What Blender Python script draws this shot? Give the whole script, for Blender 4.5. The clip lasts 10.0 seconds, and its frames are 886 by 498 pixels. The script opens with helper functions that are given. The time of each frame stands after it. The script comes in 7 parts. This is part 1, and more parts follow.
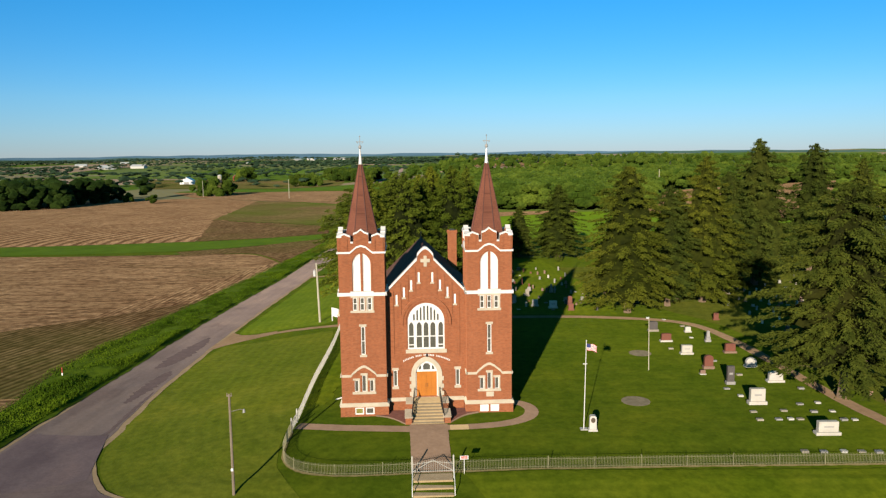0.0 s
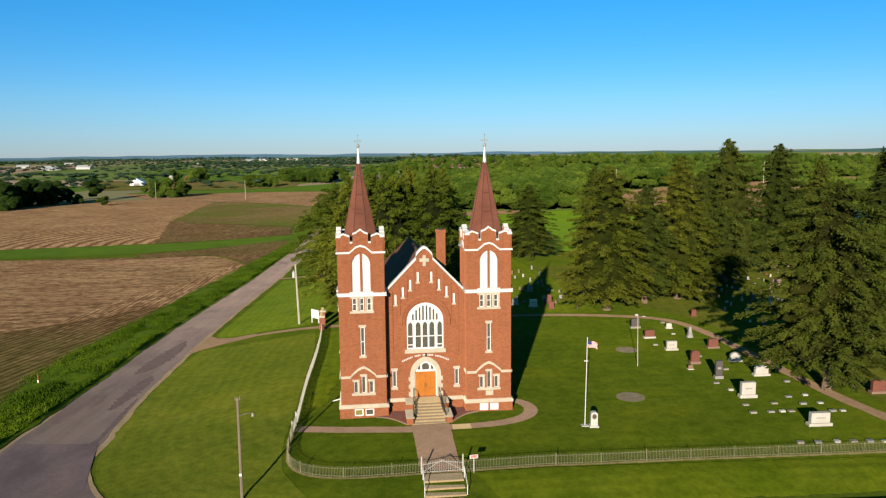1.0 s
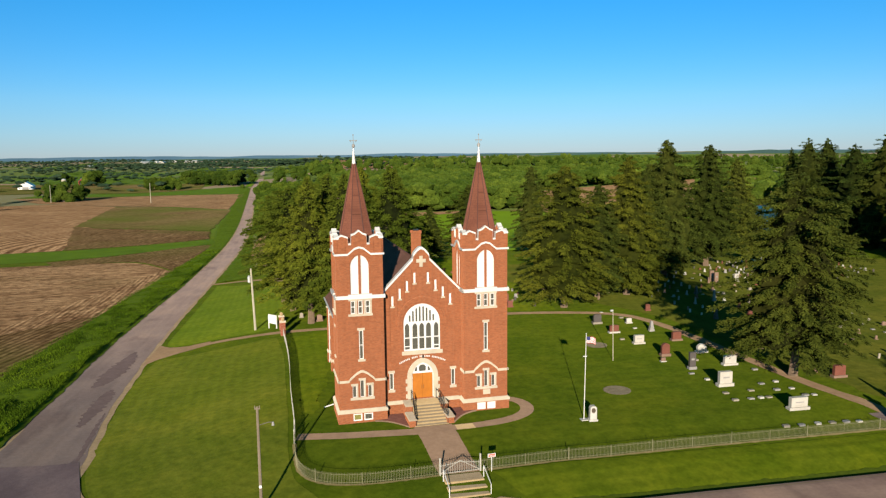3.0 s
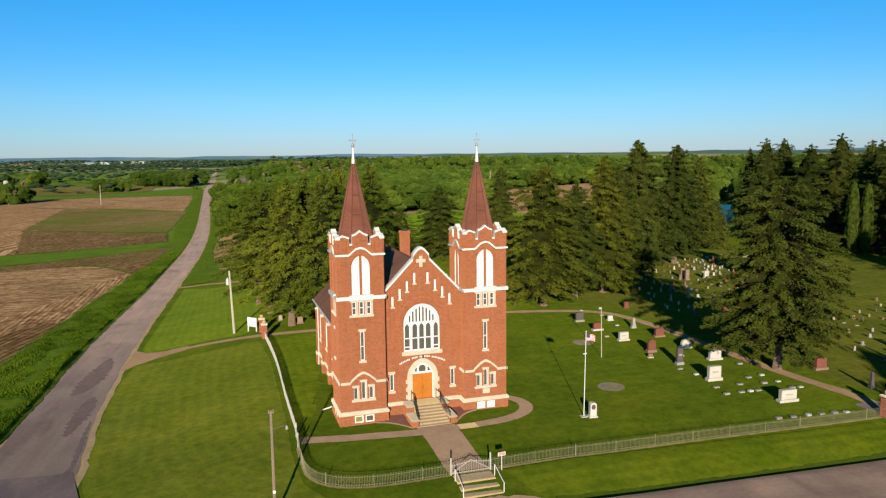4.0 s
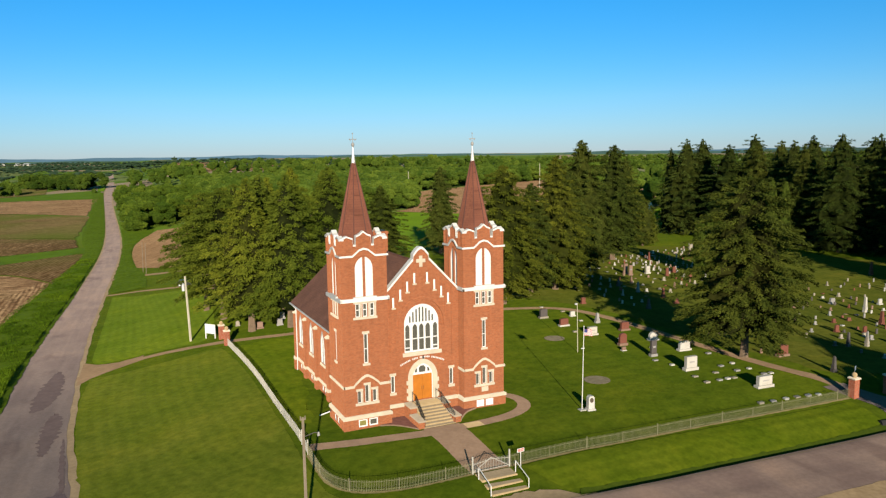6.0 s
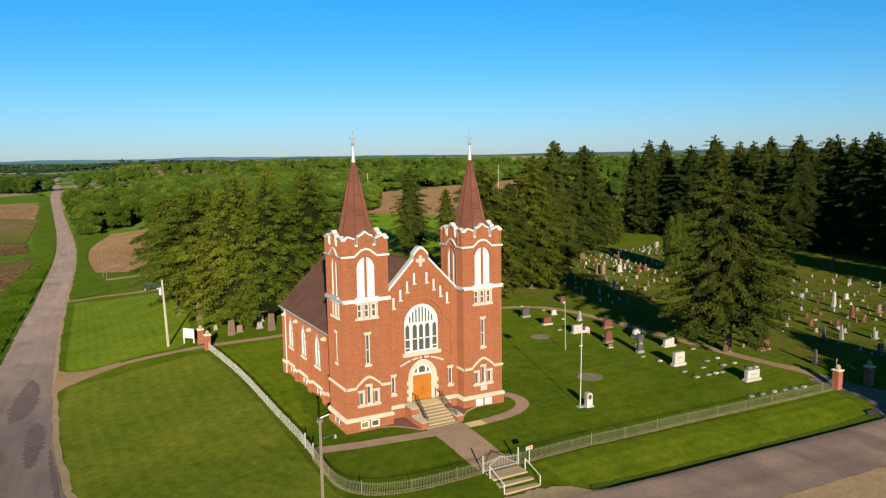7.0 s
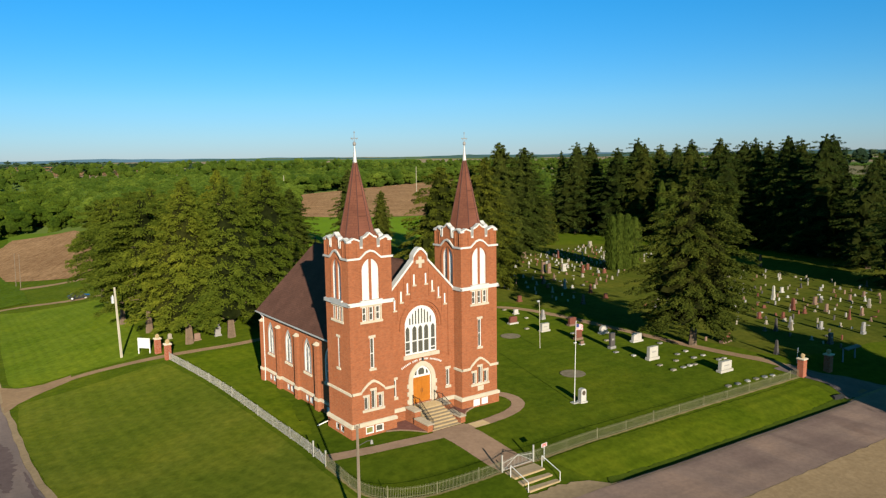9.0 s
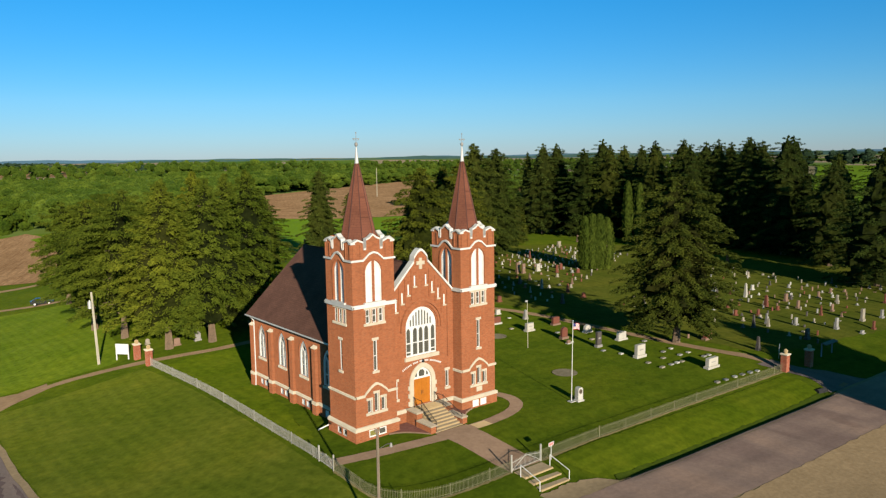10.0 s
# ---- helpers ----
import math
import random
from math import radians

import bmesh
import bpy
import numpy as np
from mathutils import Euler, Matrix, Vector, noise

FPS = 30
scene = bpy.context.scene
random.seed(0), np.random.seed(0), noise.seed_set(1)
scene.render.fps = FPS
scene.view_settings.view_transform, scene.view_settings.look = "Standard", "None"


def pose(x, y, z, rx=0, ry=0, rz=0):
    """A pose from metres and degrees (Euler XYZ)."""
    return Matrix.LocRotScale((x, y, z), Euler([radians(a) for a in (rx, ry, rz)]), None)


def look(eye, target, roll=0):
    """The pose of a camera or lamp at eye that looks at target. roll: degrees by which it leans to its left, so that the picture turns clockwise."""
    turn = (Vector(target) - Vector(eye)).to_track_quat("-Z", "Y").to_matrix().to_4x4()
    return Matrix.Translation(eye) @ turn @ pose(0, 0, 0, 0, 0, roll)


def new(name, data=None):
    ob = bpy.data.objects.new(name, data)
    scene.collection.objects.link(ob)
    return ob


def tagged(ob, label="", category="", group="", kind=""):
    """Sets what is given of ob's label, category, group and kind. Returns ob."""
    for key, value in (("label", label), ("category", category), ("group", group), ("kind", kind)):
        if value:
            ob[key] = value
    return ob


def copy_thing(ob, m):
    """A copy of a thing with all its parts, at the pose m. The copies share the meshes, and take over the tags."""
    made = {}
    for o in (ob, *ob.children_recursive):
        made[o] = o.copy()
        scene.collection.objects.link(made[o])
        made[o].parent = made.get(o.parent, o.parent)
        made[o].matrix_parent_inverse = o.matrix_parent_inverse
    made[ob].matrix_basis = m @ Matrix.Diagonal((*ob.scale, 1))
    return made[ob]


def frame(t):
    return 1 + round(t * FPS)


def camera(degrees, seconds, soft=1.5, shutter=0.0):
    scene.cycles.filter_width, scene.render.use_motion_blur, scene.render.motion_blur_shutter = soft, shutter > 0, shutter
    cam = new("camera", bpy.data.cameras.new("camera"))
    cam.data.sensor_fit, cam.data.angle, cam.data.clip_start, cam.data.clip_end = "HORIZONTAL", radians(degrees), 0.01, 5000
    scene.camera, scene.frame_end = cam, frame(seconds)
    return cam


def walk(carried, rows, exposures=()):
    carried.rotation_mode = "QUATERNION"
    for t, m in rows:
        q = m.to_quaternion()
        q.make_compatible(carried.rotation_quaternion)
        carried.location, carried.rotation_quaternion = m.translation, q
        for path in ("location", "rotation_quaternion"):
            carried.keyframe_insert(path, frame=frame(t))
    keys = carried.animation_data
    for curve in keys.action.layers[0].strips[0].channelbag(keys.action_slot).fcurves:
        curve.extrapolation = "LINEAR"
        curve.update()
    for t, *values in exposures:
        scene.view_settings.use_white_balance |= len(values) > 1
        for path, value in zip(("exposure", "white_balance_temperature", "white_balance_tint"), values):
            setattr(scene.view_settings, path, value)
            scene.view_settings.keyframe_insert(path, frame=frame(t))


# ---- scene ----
cam = camera(61.6, 10.0, 1.3)
PATH = [
    (0, (1.854, -70.051, 24.682), (1.85, -68.067, 24.425), -0.6),
    (0.5, (-0.302, -69.962, 24.649), (-0.243, -67.979, 24.392), -0.6),
    (1, (-2.427, -69.803, 24.607), (-2.307, -67.823, 24.35), -0.6),
    (1.5, (-4.592, -69.552, 24.584), (-4.408, -67.577, 24.327), -0.6),
    (2, (-6.776, -69.322, 24.546), (-6.53, -67.354, 24.29), -0.6),
    (2.5, (-8.883, -68.94, 24.527), (-8.573, -66.981, 24.272), -0.6),
    (4, (-15.237, -67.457, 24.488), (-14.741, -65.536, 24.233), -0.7),
    (4.5, (-17.356, -66.815, 24.505), (-16.799, -64.911, 24.25), -0.7),
    (5, (-19.454, -66.113, 24.513), (-18.836, -64.228, 24.257), -0.8),
    (5.5, (-21.533, -65.38, 24.488), (-20.855, -63.515, 24.232), -0.8),
    (7, (-27.433, -62.682, 24.272), (-26.581, -60.89, 24.019), -0.9),
    (7.5, (-29.349, -61.654, 24.212), (-28.441, -59.89, 23.961), -0.9),
    (8, (-31.209, -60.548, 24.162), (-30.244, -58.814, 23.911), -0.8),
    (8.5, (-33.065, -59.401, 24.164), (-32.044, -57.699, 23.914), -0.8),
    (9, (-34.868, -58.201, 24.201), (-33.795, -56.533, 23.951), -0.8),
    (9.5, (-36.554, -57.009, 24.234), (-35.432, -55.373, 23.985), -0.8),
    (10, (-38.237, -55.704, 24.233), (-37.063, -54.104, 23.984), -0.8),
]
walk(cam, [(t, look(eye, target, roll)) for t, eye, target, roll in PATH], [(0.0, 0.75, 6600, 14), (7.5, 0.75, 6600, 12), (9.0, 0.71, 6550, 11), (9.5, 0.69, 6550, 11), (10.0, 0.65, 6550, 11)])

# ---- light ----
SUN_TURN, SUN_UP = 15.3, 14.7          # degrees: shadows fall towards this bearing (from +y to +x); height of the sun
world = bpy.data.worlds.new("sky_world")
scene.world = world
world.use_nodes = True
wn = world.node_tree.nodes
sky = wn.new("ShaderNodeTexSky")
sky.sky_type = "NISHITA"
sky.sun_disc = False
sky.sun_elevation = radians(SUN_UP)
sky.sun_rotation = radians(180 + SUN_TURN)
sky.altitude = 300
sky.air_density, sky.dust_density, sky.ozone_density = 1.0, 0.0, 6.0
wn["Background"].inputs["Strength"].default_value = 0.076
vivid = wn.new("ShaderNodeHueSaturation")
vivid.inputs["Saturation"].default_value = 1.16
world.node_tree.links.new(sky.outputs[0], vivid.inputs["Color"])
clear = wn.new("ShaderNodeMix")
clear.data_type, clear.blend_type = "RGBA", "MULTIPLY"
clear.inputs[0].default_value = 1.0
# tint by height: bluer upwards in view, warmed unseen overhead to neutralise the fill
lie = wn.new("ShaderNodeSeparateXYZ")
world.node_tree.links.new(wn.new("ShaderNodeTexCoord").outputs["Generated"], lie.inputs[0])
sky_tint = wn.new("ShaderNodeValToRGB")
for k_, (p_, c_) in enumerate(((0.0, (0.68, 0.77, 1.0)), (0.07, (0.84, 0.97, 1.04)), (0.22, (0.58, 1.17, 1.15)), (0.5, (4.6, 2.1, 0.95)))):
    stop = sky_tint.color_ramp.elements[k_] if k_ < 2 else sky_tint.color_ramp.elements.new(p_)
    stop.position, stop.color = p_, (*c_, 1)
world.node_tree.links.new(lie.outputs[2], sky_tint.inputs[0])
world.node_tree.links.new(sky_tint.outputs[0], clear.inputs[7])
world.node_tree.links.new(vivid.outputs[0], clear.inputs[6])
world.node_tree.links.new(clear.outputs[2], wn["Background"].inputs["Color"])
sun_data = bpy.data.lights.new("sun", "SUN")
sun_data.energy, sun_data.angle, sun_data.color = 5.0, radians(0.55), (0.98, 0.875, 0.69)
sun = new("sun", sun_data)
a, e = radians(SUN_TURN), radians(SUN_UP)
sun.matrix_world = look((-60 * math.sin(a), -60 * math.cos(a), 60 * math.tan(e)), (0, 0, 0))
scene.view_settings.exposure = 0.75


# ---- materials ----
def shader(name, rough=0.8, metal=0.0, spec=0.3):
    m = bpy.data.materials.new(name)
    m.use_nodes = True
    b = m.node_tree.nodes["Principled BSDF"]
    b.inputs["Roughness"].default_value = rough
    b.inputs["Metallic"].default_value = metal
    b.inputs["Specular IOR Level"].default_value = spec
    b.inputs["Diffuse Roughness"].default_value = 1.0 if rough >= 0.8 else 0.0
    return m, m.node_tree.nodes, m.node_tree.links, b


def node(nodes, kind, **values):
    n = nodes.new(kind)
    for k, v in values.items():
        n.inputs[k].default_value = v
    return n


def ramp(nodes, links, source, stops):
    r = nodes.new("ShaderNodeValToRGB")
    el = r.color_ramp.elements
    while len(el) < len(stops):
        el.new(0.5)
    for k, (p, c) in zip(el, stops):
        k.position, k.color = p, (*c, 1)
    links.new(source, r.inputs[0])
    return r.outputs[0]


def mixed(nodes, links, kind, factor, one, two):
    x = nodes.new("ShaderNodeMix")
    x.data_type, x.blend_type = "RGBA", kind
    for socket, v in ((x.inputs[0], factor), (x.inputs[6], one), (x.inputs[7], two)):
        if isinstance(v, (int, float)):
            socket.default_value = v
        elif isinstance(v, tuple):
            socket.default_value = (*v, 1)
        else:
            links.new(v, socket)
    return x.outputs[2]


def noise_at(nodes, links, vector, scale, detail=4.0, stretch=None):
    n = node(nodes, "ShaderNodeTexNoise", Scale=scale, Detail=detail)
    if stretch:
        mp = nodes.new("ShaderNodeMapping")
        mp.inputs["Scale"].default_value = stretch
        links.new(vector, mp.inputs["Vector"])
        vector = mp.outputs[0]
    links.new(vector, n.inputs["Vector"])
    return n.outputs["Fac"]


def place(nodes, world_space=True):
    return nodes.new("ShaderNodeNewGeometry").outputs["Position"] if world_space else nodes.new("ShaderNodeTexCoord").outputs["Object"]


def plain(name, dark, light, rough=0.8, fine=6.0, broad=0.5, metal=0.0, bump=0.2, spec=0.3, each=0.0):
    """A surface that varies between two colours at two scales, with a fine relief; each: how far single pieces differ."""
    m, ns, ln, b = shader(name, rough, metal, spec)
    v = place(ns)
    f1 = noise_at(ns, ln, v, fine)
    f2 = noise_at(ns, ln, v, broad, 3)
    c = mixed(ns, ln, "MIX", f1, dark, light)
    c = mixed(ns, ln, "MULTIPLY", 0.6, c, ramp(ns, ln, f2, [(0.3, (0.72, 0.72, 0.72)), (0.7, (1.0, 1.0, 1.0))]))
    if each:
        oi = ns.new("ShaderNodeObjectInfo")
        c = mixed(ns, ln, "MULTIPLY", each, c, ramp(ns, ln, oi.outputs["Random"], [(0.0, (0.6, 0.6, 0.6)), (1.0, (1.0, 1.0, 1.0))]))
    ln.new(c, b.inputs["Base Color"])
    if bump:
        bp = node(ns, "ShaderNodeBump", Strength=bump, Distance=0.03)
        ln.new(f1, bp.inputs["Height"])
        ln.new(bp.outputs[0], b.inputs["Normal"])
    return m


def brickwork(name, one, two, mortar):
    m, ns, ln, b = shader(name, 0.85, 0.0, 0.1)
    v = place(ns, False)
    s = ns.new("ShaderNodeSeparateXYZ")
    ln.new(v, s.inputs[0])
    add = ns.new("ShaderNodeMath")
    ln.new(s.outputs[0], add.inputs[0]), ln.new(s.outputs[1], add.inputs[1])
    cb = ns.new("ShaderNodeCombineXYZ")
    ln.new(add.outputs[0], cb.inputs[0]), ln.new(s.outputs[2], cb.inputs[1])
    br = node(ns, "ShaderNodeTexBrick", Scale=1.0)
    for k, val in (("Color1", (*one, 1)), ("Color2", (*two, 1)), ("Mortar", (*mortar, 1)), ("Brick Width", 0.215), ("Row Height", 0.075), ("Mortar Size", 0.011), ("Mortar Smooth", 0.3), ("Bias", 0.0)):
        br.inputs[k].default_value = val
    ln.new(cb.outputs[0], br.inputs["Vector"])
    cell = ns.new("ShaderNodeVectorMath")
    cell.operation = "SNAP"
    cell.inputs[1].default_value = (0.215, 0.075, 1.0)
    ln.new(cb.outputs[0], cell.inputs[0])
    wn_ = ns.new("ShaderNodeTexWhiteNoise")
    ln.new(cell.outputs[0], wn_.inputs["Vector"])
    blotch = noise_at(ns, ln, v, 0.55, 5)
    c = mixed(ns, ln, "MULTIPLY", 0.3, br.outputs["Color"], ramp(ns, ln, blotch, [(0.3, (0.78, 0.76, 0.76)), (0.65, (1.05, 1.02, 1.0))]))
    c = mixed(ns, ln, "MULTIPLY", 0.55, c, ramp(ns, ln, wn_.outputs["Value"], [(0.0, (0.70, 0.66, 0.64)), (0.45, (1.0, 1.0, 1.0)), (1.0, (1.14, 1.12, 1.08))]))
    streak = noise_at(ns, ln, v, 1.0, 4, (2.5, 2.5, 0.18))
    c = mixed(ns, ln, "MULTIPLY", 0.25, c, ramp(ns, ln, streak, [(0.35, (0.75, 0.74, 0.73)), (0.6, (1.0, 1.0, 1.0))]))
    ln.new(c, b.inputs["Base Color"])
    bp = node(ns, "ShaderNodeBump", Strength=0.4, Distance=0.01)
    ln.new(br.outputs["Fac"], bp.inputs["Height"])
    bp.invert = True
    ln.new(bp.outputs[0], b.inputs["Normal"])
    return m


def shingles(name, one, two, row, width):
    m, ns, ln, b = shader(name, 0.85, 0.0, 0.1)
    v = place(ns, False)
    s = ns.new("ShaderNodeSeparateXYZ")
    ln.new(v, s.inputs[0])
    cb = ns.new("ShaderNodeCombineXYZ")
    ln.new(s.outputs[1], cb.inputs[0]), ln.new(s.outputs[2], cb.inputs[1])
    br = node(ns, "ShaderNodeTexBrick", Scale=1.0)
    for k, val in (("Color1", (*one, 1)), ("Color2", (*two, 1)), ("Mortar", tuple(0.55 * q for q in one) + (1,)), ("Brick Width", width), ("Row Height", row), ("Mortar Size", 0.008), ("Bias", 0.0)):
        br.inputs[k].default_value = val
    ln.new(cb.outputs[0], br.inputs["Vector"])
    blotch = noise_at(ns, ln, v, 0.4, 5)
    c = mixed(ns, ln, "MULTIPLY", 0.9, br.outputs["Color"], ramp(ns, ln, blotch, [(0.3, (0.75, 0.75, 0.75)), (0.7, (1.08, 1.08, 1.08))]))
    ln.new(c, b.inputs["Base Color"])
    bp = node(ns, "ShaderNodeBump", Strength=0.5, Distance=0.02)
    ln.new(br.outputs["Fac"], bp.inputs["Height"])
    bp.invert = True
    ln.new(bp.outputs[0], b.inputs["Normal"])
    return m


def foliage(name, dark, light, relief=0.0, vary=0.85, thin=0.25):
    m, ns, ln, b = shader(name, 0.8, 0.0, 0.06)
    g = ns.new("ShaderNodeNewGeometry")
    oi = ns.new("ShaderNodeObjectInfo")
    c = mixed(ns, ln, "MIX", ramp(ns, ln, g.outputs["Random Per Island"], [(0.0, (0.25, 0.25, 0.25)), (1.0, (0.75, 0.75, 0.75))]), dark, light)
    c = mixed(ns, ln, "MULTIPLY", 0.7, c, ramp(ns, ln, oi.outputs["Random"], [(0.0, (0.62, 0.7, 0.62)), (0.6, (1.0, 1.0, 1.0)), (1.0, (1.25, 1.12, 0.8))]))
    broad = noise_at(ns, ln, g.outputs["Position"], 0.35, 3)
    c = mixed(ns, ln, "MULTIPLY", 0.7, c, ramp(ns, ln, broad, [(0.35, (0.7, 0.75, 0.7)), (0.65, (1.1, 1.08, 1.0))]))
    trees = noise_at(ns, ln, g.outputs["Position"], 0.055, 1)
    c = mixed(ns, ln, "MULTIPLY", vary, c, ramp(ns, ln, trees, [(0.32, (0.55, 0.66, 0.6)), (0.5, (1.0, 1.0, 1.0)), (0.68, (1.6, 1.42, 1.35))]))
    ln.new(c, b.inputs["Base Color"])
    leafy_ = noise_at(ns, ln, g.outputs["Position"], 1.1, 5)
    c = mixed(ns, ln, "MULTIPLY", 0.8, c, ramp(ns, ln, leafy_, [(0.36, (0.45, 0.5, 0.45)), (0.6, (1.15, 1.12, 1.1))]))
    ln.new(c, b.inputs["Base Color"])
    bp = node(ns, "ShaderNodeBump", Strength=relief, Distance=0.6)
    ln.new(leafy_, bp.inputs["Height"])
    ln.new(bp.outputs[0], b.inputs["Normal"])
    tl = ns.new("ShaderNodeBsdfTranslucent")
    ln.new(c, tl.inputs["Color"])
    ad = ns.new("ShaderNodeMixShader")
    ad.inputs[0].default_value = thin
    ln.new(b.outputs[0], ad.inputs[1]), ln.new(tl.outputs[0], ad.inputs[2])
    ln.new(ad.outputs[0], ns["Material Output"].inputs["Surface"])
    return m


def lawn_material(name, d1, l1, d2, l2, turn, mown=0.26, edge=False):
    """Mown grass; edge: the passes follow the lawn's own edge."""
    m, ns, ln, b = shader(name, 0.95, 0.0, 0.02)
    v = place(ns)
    fine = noise_at(ns, ln, v, 3.0, 8)
    mid = noise_at(ns, ln, v, 0.16, 5)
    c = mixed(ns, ln, "MIX", fine, d1, l1)
    c = mixed(ns, ln, "MIX", ramp(ns, ln, mid, [(0.38, (0, 0, 0)), (0.68, (1, 1, 1))]), c, mixed(ns, ln, "MIX", fine, d2, l2))
    tired = noise_at(ns, ln, v, 0.07, 5)
    c = mixed(ns, ln, "MULTIPLY", 0.45, c, ramp(ns, ln, tired, [(0.34, (0.82, 0.88, 0.85)), (0.5, (1.0, 1.0, 1.0)), (0.66, (1.38, 1.20, 1.1))]))
    dry = noise_at(ns, ln, v, 0.42, 7)
    c = mixed(ns, ln, "MULTIPLY", 0.55, c, ramp(ns, ln, dry, [(0.32, (0.80, 0.84, 0.8)), (0.5, (1.0, 1.0, 1.0)), (0.68, (1.24, 1.12, 1.15))]))
    blade = noise_at(ns, ln, v, 1.3, 9)
    c = mixed(ns, ln, "MULTIPLY", 0.6, c, ramp(ns, ln, blade, [(0.34, (0.72, 0.76, 0.72)), (0.5, (1.0, 1.0, 1.0)), (0.66, (1.24, 1.18, 1.2))]))
    # mowing passes
    w = node(ns, "ShaderNodeTexWave", Scale=0.23 if edge else 0.17, Distortion=0.9 if edge else 3.5, Detail=3.0)
    w.inputs["Detail Scale"].default_value = 0.3 if edge else 0.12
    tn = ns.new("ShaderNodeMapping")
    tn.inputs["Rotation"].default_value = (0, 0, radians(turn))
    ln.new(ns.new("ShaderNodeTexCoord").outputs["UV"] if edge else v, tn.inputs["Vector"])
    ln.new(tn.outputs[0], w.inputs["Vector"])
    c = mixed(ns, ln, "MULTIPLY", mown, c, ramp(ns, ln, w.outputs["Fac"], [(0.25, (0.82, 0.84, 0.8)), (0.75, (1.05, 1.05, 1.02))]))
    # open country far off: a patchwork of crops and pasture
    vo = node(ns, "ShaderNodeTexVoronoi", Scale=0.0045)
    mp = ns.new("ShaderNodeMapping")
    mp.inputs["Scale"].default_value = (1.0, 0.7, 1.0)
    ln.new(v, mp.inputs["Vector"])
    ln.new(mp.outputs[0], vo.inputs["Vector"])
    sp = ns.new("ShaderNodeSeparateColor")
    ln.new(vo.outputs["Color"], sp.inputs[0])
    crops = ramp(ns, ln, sp.outputs[0], [(0.0, (0.033, 0.061, 0.007)), (0.3, (0.047, 0.078, 0.008)), (0.5, (0.066, 0.082, 0.032)), (0.7, (0.148, 0.111, 0.080)), (0.85, (0.125, 0.098, 0.070)), (1.0, (0.043, 0.072, 0.016))])
    ln_ = ns.new("ShaderNodeVectorMath")
    ln_.operation = "LENGTH"
    ln.new(v, ln_.inputs[0])
    far = ns.new("ShaderNodeMapRange")
    for k, val in (("From Min", 230.0), ("From Max", 300.0)):
        far.inputs[k].default_value = val
    ln.new(ln_.outputs["Value"], far.inputs["Value"])
    c = mixed(ns, ln, "MIX", far.outputs[0], c, crops)
    ln.new(c, b.inputs["Base Color"])
    bp = node(ns, "ShaderNodeBump", Strength=0.7, Distance=0.05)
    ln.new(fine, bp.inputs["Height"])
    ln.new(bp.outputs[0], b.inputs["Normal"])
    return m


